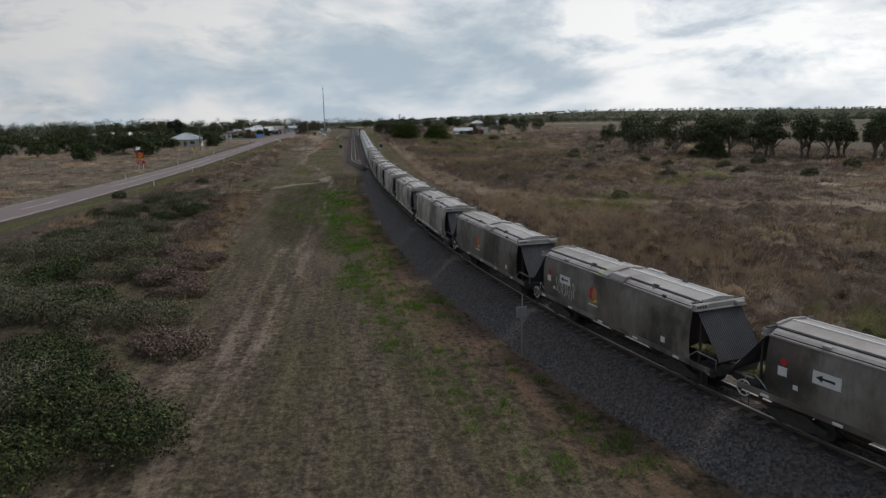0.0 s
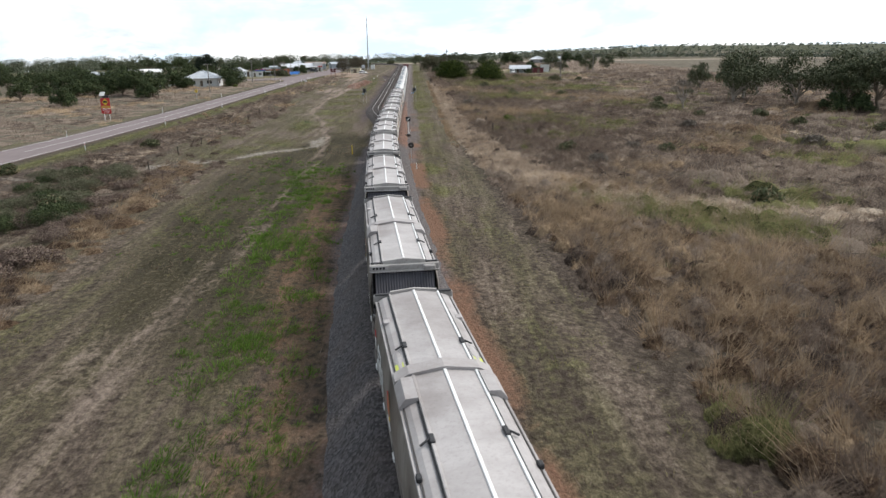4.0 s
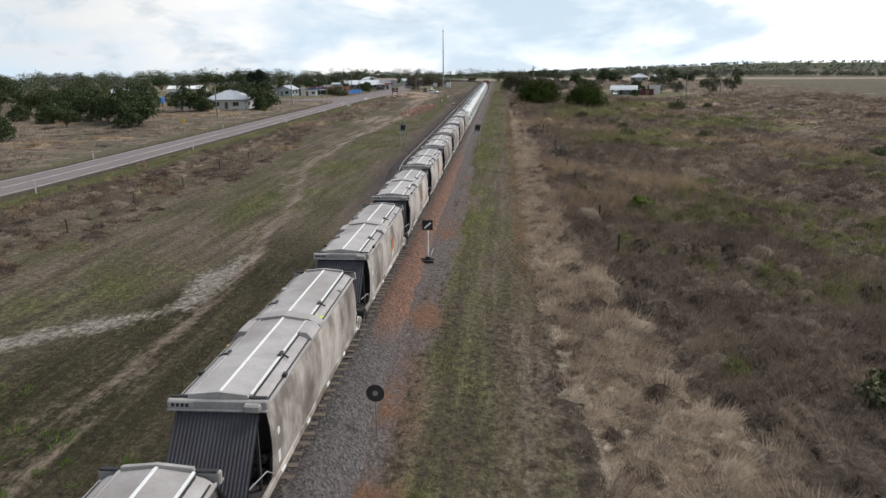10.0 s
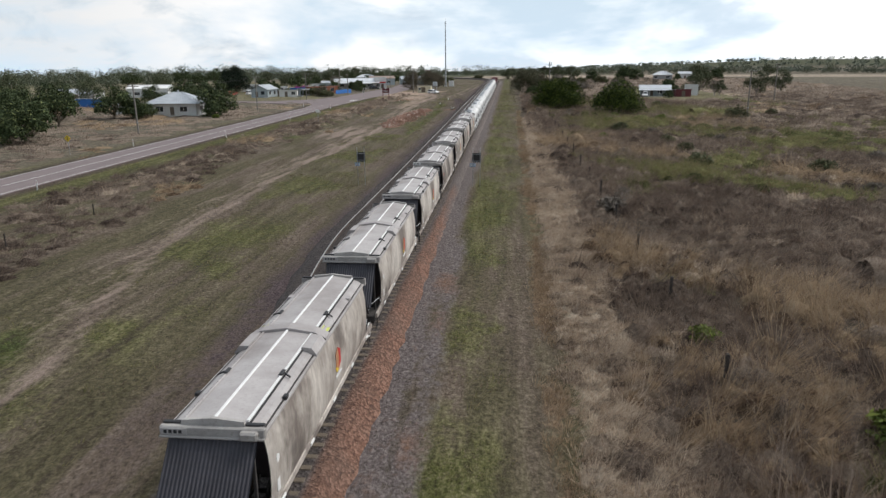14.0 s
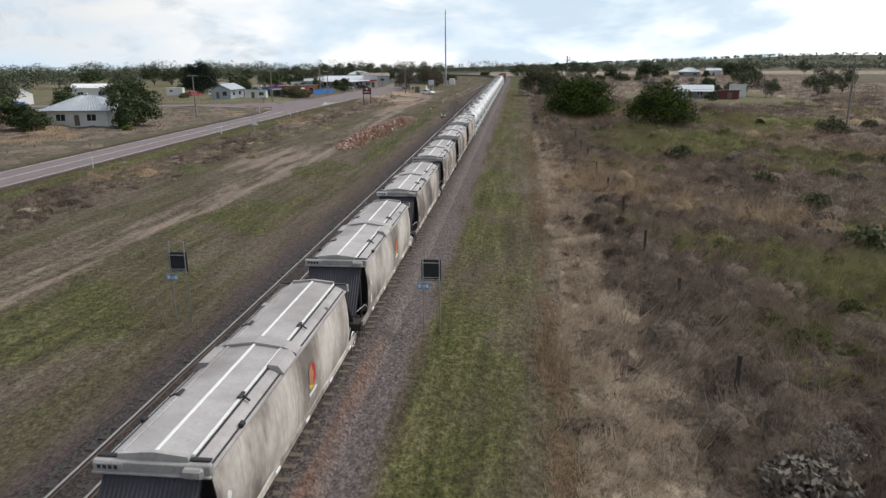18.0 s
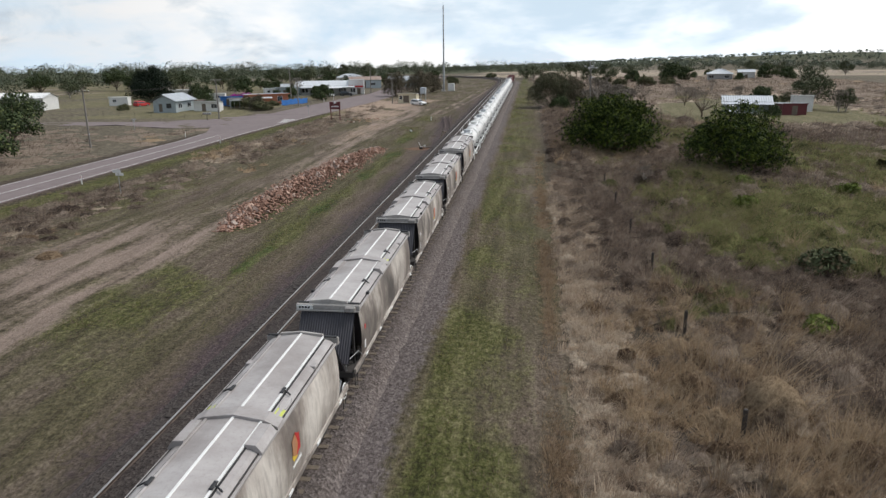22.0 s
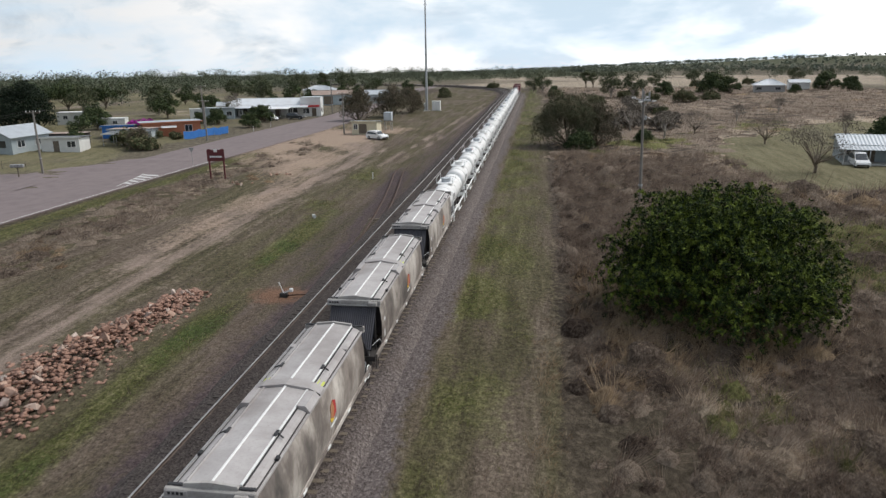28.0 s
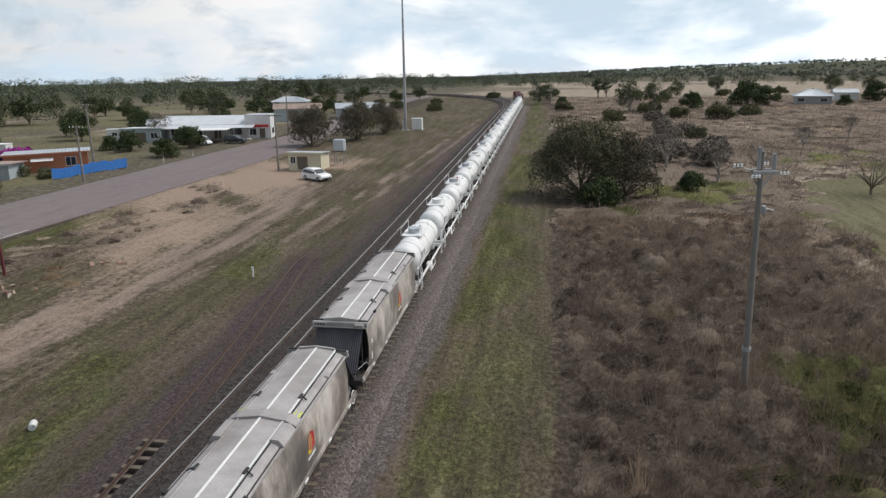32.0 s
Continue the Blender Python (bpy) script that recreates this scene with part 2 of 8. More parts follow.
def sheeting(name, colour, dirt, axis="z", wear=0.6):
    """Painted steel sheet with streaks that run down it."""
    n = Nodes(name)
    streak = n.noise(2.2, 6, 0.6, (1.0, 1.3, 0.16))
    big = n.noise(0.55, 4, 0.6)
    fac = n.math("MULTIPLY", n.ramp(streak, (0.36, 0.0), (0.68, 1.0)), wear)
    col = n.mix(fac, colour, dirt)
    col = n.mix(n.math("MULTIPLY", n.ramp(big, (0.4, 0.0), (0.65, 1.0)), wear * 0.7), col, tuple(0.6 * c for c in dirt))
    sp = n.math("MULTIPLY", n.ramp(n.noise(14, 3), (0.55, 0.0), (0.75, 1.0)), 0.35)
    col = n.mix(sp, col, tuple(0.7 * c for c in dirt))
    return n.done(col, 0.55, 0.0, n.noise(1.6, 3), 0.02, 0.4)


def wagon_paint(name, gain):
    """Grey wagon sides with broad sooty blotches, washed pale patches and brown run-down dust."""
    n = Nodes(name)
    shift = n.node("ShaderNodeCombineXYZ", X=n.math("MULTIPLY", n.each(), 40.0), Y=n.math("MULTIPLY", n.each(), 23.0))
    n.where = n.node("ShaderNodeVectorMath", Vector=n.where).outputs[0]
    add = n.where.node
    n.t.links.new(shift.outputs[0], add.inputs[1])
    streak, blot_ = n.noise(1.3, 7, 0.62, (1.0, 1.0, 0.30)), n.noise(0.34, 5, 0.62, (1.0, 1.0, 0.8))
    along = n.node("ShaderNodeSeparateXYZ", Vector=n.t.nodes.new("ShaderNodeTexCoord").outputs["Object"]).outputs[1]
    ends = n.math("ABSOLUTE", n.math("SUBTRACT", n.math("MULTIPLY", along, 1 / 5.95), 1.0))
    mixd = n.math("ADD", n.math("MULTIPLY", blot_, 0.82), n.math("MULTIPLY", streak, 0.18))
    mixd = n.math("ADD", mixd, n.ramp(ends, (0.0, 0.045), (0.5, 0.035), (0.95, -0.01)))
    col = n.ramp(mixd, (0.38, tuple(gain * c for c in (0.095, 0.085, 0.079))), (0.47, tuple(gain * c for c in (0.218, 0.190, 0.169))), (0.53, tuple(gain * c for c in (0.41, 0.368, 0.328))), (0.62, tuple(gain * c for c in (0.60, 0.555, 0.505))))
    brown = n.math("MULTIPLY", n.ramp(n.noise(0.5, 6, 0.65, (1.0, 1.0, 0.5)), (0.46, 0.0), (0.66, 1.0)), 0.6)
    col = n.mix(brown, col, (0.155, 0.122, 0.105))
    col = n.mix(n.math("MULTIPLY", n.ramp(n.noise(6, 5, 0.65, (1.0, 1.0, 0.18)), (0.48, 0.0), (0.72, 1.0)), 0.4), col, (0.085, 0.072, 0.066))
    return n.done(col, 0.6, 0.0, n.noise(1.4, 3), 0.03, 0.35)


def roof_paint(name, pale, grime, soil):
    """Pale roof sheet with grime washed across it and brown dust."""
    n = Nodes(name)
    across, big, fine = n.noise(1.1, 7, 0.68, (0.7, 1.0, 1.0)), n.noise(0.35, 5, 0.6), n.noise(11, 6, 0.72)
    col = n.mix(n.ramp(n.math("ADD", n.math("MULTIPLY", across, 0.6), n.math("MULTIPLY", big, 0.4)), (0.40, 0.0), (0.64, 0.75)), pale, grime)
    col = n.mix(n.math("MULTIPLY", n.ramp(big, (0.48, 0.0), (0.70, 1.0)), 0.4), col, soil)
    col = n.mix(n.math("MULTIPLY", n.ramp(fine, (0.52, 0.0), (0.70, 1.0)), 0.35), col, soil)
    return n.done(col, 0.58, 0.0, n.noise(1.1, 4), 0.025, 0.35)


M = {}
M["wagon_side"] = wagon_paint("wagon_side", 1.0)
# same paint at 0.42: soot, plus the shade of the left sides painted in
M["wagon_soot_shade"] = wagon_paint("wagon_soot_shade", 0.42)
M["wagon_roof"] = roof_paint("wagon_roof", (0.415, 0.392, 0.384), (0.272, 0.250, 0.242), (0.175, 0.146, 0.132))
M["roof_header"] = roof_paint("roof_header", (0.42, 0.40, 0.38), (0.17, 0.155, 0.145), (0.09, 0.075, 0.066))
M["roof_strip"] = plain("roof_strip", (0.74, 0.74, 0.73), 0.5, 0.0, 0.25, 3.0)
M["shield"] = sheeting("shield", (0.058, 0.056, 0.066), (0.030, 0.028, 0.032), wear=0.5)
M["dark_steel"] = plain("dark_steel", (0.055, 0.05, 0.048), 0.7, 0.2, 0.5, 4.0)
M["black"] = plain("black", (0.02, 0.02, 0.022), 0.6, 0.0, 0.3, 4.0)
M["white_paint"] = plain("white_paint", (0.78, 0.78, 0.77), 0.45, 0.0, 0.22, 2.0)
M["tank_white"] = sheeting("tank_white", (0.80, 0.80, 0.79), (0.52, 0.50, 0.47), wear=0.35)
M["grey_paint"] = plain("grey_paint", (0.33, 0.33, 0.33), 0.55, 0.1, 0.3, 3.0)
M["galv"] = plain("galv", (0.42, 0.43, 0.44), 0.45, 0.7, 0.3, 2.0)
M["red"] = plain("red", (0.50, 0.03, 0.03), 0.5, 0.0, 0.25)
M["maroon"] = plain("maroon", (0.115, 0.018, 0.022), 0.55, 0.0, 0.3)
M["orange"] = plain("orange", (0.50, 0.20, 0.07), 0.55, 0.0, 0.7, 2.5, dirt=(0.30, 0.22, 0.17))
M["yellow"] = plain("yellow", (0.72, 0.50, 0.04), 0.5, 0.0, 0.25)
M["lime"] = plain("lime", (0.50, 0.55, 0.10), 0.5, 0.0, 0.3)
M["blue"] = plain("blue", (0.03, 0.16, 0.48), 0.55, 0.0, 0.3, 2.0)
M["pale_blue"] = plain("pale_blue", (0.22, 0.36, 0.55), 0.5, 0.0, 0.2)
M["rail"] = plain("rail", (0.11, 0.082, 0.068), 0.75, 0.2, 0.4, 5.0)
M["rail_head"] = plain("rail_head", (0.50, 0.475, 0.455), 0.38, 1.0, 0.2, 3.0)
M["rail_rust"] = plain("rail_rust", (0.09, 0.05, 0.035), 0.8, 0.3, 0.4, 5.0)
M["timber"] = plain("timber", (0.16, 0.13, 0.10), 0.85, 0.0, 0.55, 5.0)
M["timber_dark"] = plain("timber_dark", (0.050, 0.041, 0.036), 0.85, 0.0, 0.5, 5.0)
M["pole_wood"] = plain("pole_wood", (0.22, 0.20, 0.18), 0.85, 0.0, 0.4, 3.0)
M["concrete"] = plain("concrete", (0.42, 0.41, 0.38), 0.8, 0.0, 0.35, 2.0)
M["cream"] = plain("cream", (0.62, 0.57, 0.42), 0.7, 0.0, 0.3, 1.5)
M["white_wall"] = plain("white_wall", (0.66, 0.66, 0.64), 0.7, 0.0, 0.3, 1.2)
M["blue_wall"] = plain("blue_wall", (0.36, 0.41, 0.43), 0.7, 0.0, 0.35, 1.2)
M["brick_red"] = plain("brick_red", (0.42, 0.16, 0.09), 0.8, 0.0, 0.4, 2.0)
M["tin"] = plain("tin", (0.46, 0.49, 0.52), 0.45, 0.35, 0.3, 0.8)
M["tin_dark"] = plain("tin_dark", (0.13, 0.135, 0.14), 0.5, 0.3, 0.4, 0.8)
M["tin_pale"] = plain("tin_pale", (0.60, 0.63, 0.66), 0.45, 0.15, 0.35, 0.7, dirt=(0.36, 0.33, 0.31))
M["tin_rust"] = plain("tin_rust", (0.34, 0.27, 0.23), 0.6, 0.2, 0.6, 0.8, dirt=(0.20, 0.10, 0.06))
M["glass_dark"] = plain("glass_dark", (0.03, 0.035, 0.04), 0.08, 0.0, 0.05, 2.0, spec=0.9)
M["tyre"] = plain("tyre", (0.02, 0.02, 0.02), 0.85, 0.0, 0.2)
M["car_white"] = plain("car_white", (0.80, 0.80, 0.80), 0.2, 0.0, 0.06, spec=0.7)
M["car_dark"] = plain("car_dark", (0.03, 0.035, 0.04), 0.25, 0.0, 0.06, spec=0.7)
M["bark"] = plain("bark", (0.17, 0.135, 0.10), 0.9, 0.0, 0.5, 4.0)
M["bark_pale"] = plain("bark_pale", (0.34, 0.30, 0.26), 0.9, 0.0, 0.5, 4.0)


def leafage(name, dark, light, dry=None, share=0.15, clump=0.35, shoots=None):
    n = Nodes(name)
    r = n.island()
    col = n.mix(n.ramp(r, (0.0, 0.0), (1.0, 1.0)), dark, light)
    col = n.mix(n.math("MULTIPLY", n.ramp(n.noise(clump, 3), (0.4, 0.0), (0.62, 1.0)), 0.6), col, tuple(0.6 * c for c in dark))
    if dry:
        col = n.mix(n.ramp(r, (1 - share - 0.02, 0.0), (1 - share, 1.0)), col, dry)
    if shoots:
        col = n.mix(n.ramp(n.noise(1.9, 2, 0.5), (0.51, 0.0), (0.60, 0.9)), col, shoots)
    return n.done(col, 0.7, spec=0.12)


M["leaf_dark"] = leafage("leaf_dark", (0.030, 0.044, 0.019), (0.076, 0.102, 0.043), (0.12, 0.14, 0.055), 0.12, 0.5)
M["leaf_fig"] = leafage("leaf_fig", (0.008, 0.014, 0.009), (0.026, 0.038, 0.020), None, 0.0, 0.6)
M["leaf_gloss"] = leafage("leaf_gloss", (0.006, 0.013, 0.004), (0.034, 0.060, 0.014), (0.095, 0.132, 0.026), 0.12, 0.9, (0.140, 0.178, 0.027))
M["leaf_dull"] = leafage("leaf_dull", (0.040, 0.046, 0.024), (0.105, 0.112, 0.062), (0.15, 0.115, 0.075), 0.25)
M["leaf_dead"] = leafage("leaf_dead", (0.105, 0.072, 0.060), (0.205, 0.150, 0.124), (0.24, 0.19, 0.150), 0.3)
M["leaf_thicket"] = leafage("leaf_thicket", (0.076, 0.083, 0.048), (0.160, 0.168, 0.100), (0.19, 0.150, 0.112), 0.15, 0.6)
M["leaf_grey"] = leafage("leaf_grey", (0.058, 0.064, 0.034), (0.152, 0.156, 0.090), (0.20, 0.155, 0.105), 0.16, 0.5)
M["leaf_gum"] = leafage("leaf_gum", (0.050, 0.062, 0.030), (0.120, 0.136, 0.074), (0.14, 0.14, 0.08), 0.12, 0.4)
# aerial haze put into the leaf colour: paler, greyer green for the far belt
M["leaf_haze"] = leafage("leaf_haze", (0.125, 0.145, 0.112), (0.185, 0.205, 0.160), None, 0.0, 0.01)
M["leaf_olive"] = leafage("leaf_olive", (0.055, 0.068, 0.032), (0.135, 0.150, 0.075), (0.19, 0.15, 0.09), 0.2)
M["leaf_red"] = leafage("leaf_red", (0.064, 0.062, 0.040), (0.155, 0.145, 0.095), (0.20, 0.150, 0.110), 0.28)
M["leaf_bright"] = leafage("leaf_bright", (0.07, 0.10, 0.02), (0.17, 0.20, 0.04))
# slightly paler and greyer than the gums, a little distance haze mixed in
M["leaf_far"] = leafage("leaf_far", (0.072, 0.088, 0.056), (0.140, 0.160, 0.104), (0.17, 0.165, 0.12), 0.1, 0.03)
M["leaf_green"] = leafage("leaf_green", (0.024, 0.036, 0.014), (0.066, 0.088, 0.035), (0.12, 0.14, 0.05), 0.10, 0.7)
M["twig"] = leafage("twig", (0.13, 0.11, 0.09), (0.22, 0.19, 0.16))
M["bloom"] = leafage("bloom", (0.28, 0.02, 0.22), (0.45, 0.05, 0.36))


def grass_blades(name, dark, light, other, share):
    """Thin blades, lit through, whose tint changes from clump to clump and blade to blade."""
    n = Nodes(name)
    r = n.island()
    tone = n.math("ADD", n.math("MULTIPLY", r, 0.35), n.math("MULTIPLY", n.attr("tone"), 0.75))
    col = n.mix(tone, dark, light)
    col = n.mix(n.ramp(r, (1 - share - 0.02, 0.0), (1 - share, 0.8)), col, other)
    front = n.node("ShaderNodeBsdfDiffuse", Color=col)
    through_ = n.node("ShaderNodeBsdfTranslucent", Color=col)
    both = n.node("ShaderNodeMixShader", Fac=0.45)
    n.t.links.new(front.outputs[0], both.inputs[1])
    n.t.links.new(through_.outputs[0], both.inputs[2])
    n.t.links.new(both.outputs[0], n.t.nodes["Material Output"].inputs[0])
    return n.mat


def thatch():
    """Matted tops of grass clumps: brown, straw, russet or olive as the clump is."""
    n = Nodes("grass_thatch")
    fib, clod, lump = n.noise(12.0, 5, 0.72, (1.0, 0.7, 0.5)), n.noise(4.0, 4, 0.65), n.noise(1.3, 4, 0.6)
    tone = n.math("ADD", n.math("MULTIPLY", n.attr("tone"), 0.8), n.math("SUBTRACT", n.math("MULTIPLY", fib, 1.1), 0.52))
    tone = n.math("ADD", tone, n.math("MULTIPLY", n.math("SUBTRACT", clod, 0.5), 1.5))
    tone = n.math("ADD", tone, n.math("MULTIPLY", n.math("SUBTRACT", lump, 0.5), 0.5))
    col = n.ramp(tone, (0.05, (0.030, 0.021, 0.017)), (0.45, (0.100, 0.077, 0.061)), (0.95, (0.25, 0.20, 0.158)))
    for kind, lo, mid, hi in (("pale", (0.070, 0.050, 0.038), (0.215, 0.168, 0.128), (0.42, 0.345, 0.265)), ("rust", (0.040, 0.025, 0.017), (0.140, 0.096, 0.062), (0.33, 0.245, 0.160)), ("olive", (0.016, 0.019, 0.006), (0.078, 0.081, 0.032), (0.20, 0.195, 0.085))):
        col = n.mix(n.attr(kind), col, n.ramp(tone, (0.05, lo), (0.45, mid), (0.95, hi)))
    return n.done(col, 0.95, bump=n.math("ADD", fib, clod), depth=0.22, spec=0.05)


M["thatch"] = thatch()
M["grass_dry"] = grass_blades("grass_dry", (0.062, 0.044, 0.035), (0.30, 0.238, 0.192), (0.130, 0.088, 0.066), 0.24)
M["grass_pale"] = grass_blades("grass_pale", (0.24, 0.182, 0.136), (0.62, 0.51, 0.395), (0.24, 0.165, 0.115), 0.2)
M["grass_green"] = grass_blades("grass_green", (0.075, 0.086, 0.026), (0.225, 0.218, 0.092), (0.27, 0.22, 0.135), 0.4)
M["grass_vivid"] = grass_blades("grass_vivid", (0.055, 0.115, 0.018), (0.145, 0.25, 0.045), (0.20, 0.20, 0.08), 0.12)
M["grass_olive"] = grass_blades("grass_olive", (0.085, 0.085, 0.036), (0.25, 0.24, 0.115), (0.25, 0.19, 0.12), 0.25)
M["grass_rust"] = grass_blades("grass_rust", (0.125, 0.083, 0.054), (0.45, 0.335, 0.22), (0.36, 0.29, 0.21), 0.3)

# ---- lie of the land and of the tracks ----
def soft(u, w=40.0):
    return w * np.logaddexp(0, np.asarray(u, float) / w)


def gz(x, y):
    """Height of the ground."""
    x, y = np.asarray(x, float), np.asarray(y, float)
    fall = -0.020 * soft(y - 640) - 0.012 * soft(-x - 170) - 0.006 * soft(x - 260)
    u = np.clip((y - 1150) / 600, 0, 1)
    fall = fall + 31.0 * u * u * (3 - 2 * u) * np.clip((x + 150) / 750, 0, 1)
    rough = 0.10 * np.sin(x * 0.21 + 1.3) * np.sin(y * 0.17) + 0.07 * np.sin(x * 0.47 + y * 0.39)
    near_road = np.clip((np.abs(x + 43.5) - 6) / 5, 0, 1)
    near_rail = np.clip((np.abs(x - 2) - 7) / 6, 0, 1)
    drain = -0.35 * np.exp(-((x + 35.5) / 2.2) ** 2) * np.clip((y - 60) / 40, 0, 1) * np.clip((360 - y) / 30, 0, 1)
    tuss = 0.10 * np.sin(x * 1.7 + 2 * np.sin(y * 0.5)) * np.sin(y * 1.3 + 1.5 * np.sin(x * 0.6)) + 0.06 * np.sin(x * 2.6 - y * 2.1)
    lumpy = np.clip((x - 15) / 4, 0, 1) + np.clip((-26 - x) / 4, 0, 1)
    return fall + (rough * near_rail + tuss * lumpy) * near_road + drain


ARC = np.arange(-60.0, 860.0, 0.5)
HEAD = np.interp(ARC, [-60, -26, 18.7, 36.4, 56.8, 80, 110, 140, 560, 590, 720, 760], [-0.75, -0.60, -0.34, -0.216, -0.12, -0.06, -0.030, -0.0018, -0.0018, -0.09, -0.90, -1.0])
_i = int(np.argmin(abs(ARC - 140)))
LX, LY = np.cumsum(np.sin(HEAD)) * 0.5, np.cumsum(np.cos(HEAD)) * 0.5
LX, LY = LX - LX[_i] + 4.33, LY - LY[_i] + 140


def rail_top(s):
    x, y = np.interp(s, ARC, LX), np.interp(s, ARC, LY)
    return np.interp(s, [0, 85, 110, 130, 152, 190, 220, 270, 340], [1.8, 1.8, 1.5, 1.08, 0.88, 0.70, 0.60, 0.58, 0.74]) + np.where(y > 600, gz(x, y), 0)


def track_at(s, off=0.0):
    """Place of the track's middle at arc s, off metres to the right of it."""
    h = np.interp(s, ARC, HEAD)
    return np.stack([np.interp(s, ARC, LX) + off * np.cos(h), np.interp(s, ARC, LY) - off * np.sin(h), rail_top(s)], -1)


def loop_off(s):
    u = np.clip((np.asarray(s, float) - 146) / 50, 0, 1)
    return -4.85 * u * u * (3 - 2 * u)


def spur_off(s):
    u = np.clip((np.asarray(s, float) - 326) / 54, 0, 1)
    return -4.85 - 5.2 * u * (0.35 + 0.65 * u)


def off_line(X, Y, pts):
    """Distance from a broken line."""
    best = np.full(np.shape(X), 1e9)
    for (ax, ay), (bx, by) in zip(pts, pts[1:]):
        dx, dy = bx - ax, by - ay
        u = np.clip(((X - ax) * dx + (Y - ay) * dy) / (dx * dx + dy * dy), 0, 1)
        best = np.minimum(best, np.hypot(X - ax - u * dx, Y - ay - u * dy))
    return best


def band(d, half, edge):
    return np.clip((half + edge - d) / (2 * edge), 0, 1)


def blot(X, Y, cx, cy, rx, ry):
    return np.clip(1.4 - np.hypot((X - cx) / rx, (Y - cy) / ry), 0, 1)


FARM_TRACK = [(-9, 20), (-6.6, 42), (-6.0, 60), (-5.4, 80), (-4.4, 105), (-4.6, 122), (-6.4, 148), (-9.5, 168), (-12.8, 181), (-15.4, 197), (-16.4, 230), (-15.0, 253), (-14.8, 275), (-16.0, 310), (-17.4, 340), (-17.6, 370), (-16.5, 402), (-24, 430)]
WASH = [(-75, 108), (-34, 118), (-24, 122), (-16.5, 126.5), (-12, 131.5), (-6, 137.5), (-6.5, 148)]
PALE_LINE = [(15.8, 305), (15.9, 240), (15.6, 180), (15.8, 150), (17.2, 130), (18.8, 118), (21.5, 106), (27, 97), (48, 88), (80, 80)]


def wobble(X, Y, k, seed):
    return (np.sin(X * k + seed) * np.sin(Y * k * 0.8 + seed * 2.1) + 0.6 * np.sin(X * k * 2.3 - seed) * np.sin(Y * k * 1.9 + seed) + 0.4 * np.sin((X + Y) * k * 3.1 + seed)) / 1.6


def rail_x(Y):
    return np.interp(Y, LY, LX)


def zones(X, Y):
    """How much of each kind of ground cover lies at a place."""
    w = wobble(X, Y, 0.22, 1.0)
    w2 = wobble(X, Y, 0.55, 3.0)
    z = {}
    tx = np.interp(Y, [q[1] for q in FARM_TRACK], [q[0] for q in FARM_TRACK])
    live = np.clip((Y - 15) / 10, 0, 1) * np.clip((435 - Y) / 10, 0, 1)
    ruts = band(np.abs(np.abs(X - tx + 0.5 * w) - 0.85), 0.30, 0.42) * np.interp(Y, [30, 70, 110, 150, 240, 300], [0.12, 0.16, 0.34, 0.8, 0.95, 0.95])
    worn = band(np.abs(X - tx) + 0.9 * w, np.interp(Y, [60, 140, 230, 262, 285, 320, 345, 400, 430], [1.6, 1.4, 1.9, 2.3, 2.2, 2.8, 3.2, 3.4, 4.6]), 1.6) * np.interp(Y, [60, 120, 200, 230, 262, 290, 330, 430], [0.45, 0.42, 0.5, 0.6, 0.75, 0.55, 0.6, 0.9])
    z["dirt"] = np.maximum.reduce([np.maximum(ruts, worn) * live, 0.85 * blot(X, Y, -19.5, 272, 5.5, 12), 0.75 * band(np.abs(np.abs(X + np.interp(Y, [385, 430, 520], [10, 7.5, 5])) - 1.2) + 0.5 * w, 0.6, 0.5) * np.clip((Y - 380) / 12, 0, 1) * np.clip((540 - Y) / 30, 0, 1)])
    z["dirt"] = np.clip(z["dirt"] * (0.92 + 0.35 * w2 + 0.30 * np.sin((X - tx) * 2.1 + 1.5 * w)), 0, 1)
    z["sand"] = np.maximum.reduce([blot(X, Y, -29, 420, 11, 34), 0.9 * blot(X, Y, -24, 438, 10, 12), 0.75 * blot(X, Y, -22.5, 392, 5.5, 24), 0.6 * blot(X, Y, -19, 362, 4.0, 28)]) * np.clip(0.9 + 0.6 * w, 0, 1)
    strip = band(np.abs(X - np.interp(Y, [0, 60, 110, 190, 230, 600], [20, 17, 10.2, 9.8, 10.3, 10.2])) + 0.35 * w, np.interp(Y, [60, 100, 170, 220, 400], [3.5, 1.6, 1.7, 2.5, 2.7]), 0.5)
    strip = strip * np.clip(np.interp(Y, [100, 190, 215, 300, 400], [0.52, 0.6, 0.8, 0.64, 0.72]) + 0.5 * wobble(X, Y, 0.17, 4.0) + 0.35 * w2 - 0.10 * np.clip(X - 9.5, -1, 3), 0.05, 1)
    left = np.maximum(0.55 * band(np.abs(X + 12.6 - (Y - 60) * 0.02), 1.1, 1.0) * np.clip((125 - Y) / 20, 0, 1), 0.7 * blot(X, Y, -9, 170, 2.4, 22))
    left = np.maximum(left, 0.8 * blot(X, Y, -19.5, 148, 3.5, 6))
    rich = np.maximum.reduce([blot(X, Y, -12.2, 167, 2.3, 10), 0.9 * band(np.abs(X + 7.2) + 0.7 * w, 1.0, 0.7) * np.clip((Y - 262) / 8, 0, 1) * np.clip((338 - Y) / 10, 0, 1), blot(X, Y, -8.8, 347, 1.7, 13), 0.8 * blot(X, Y, -26.5, 262, 2.2, 3), 0.55 * blot(X, Y, -27, 296, 4.0, 16)])
    left = np.maximum(left, 0.4 * blot(X, Y, -8.5, 104, 6, 26))
    left = np.maximum(left, np.maximum(0.85 * blot(X, Y, -10.5, 235, 5, 75), 0.9 * blot(X, Y, -13, 134, 8, 13)))
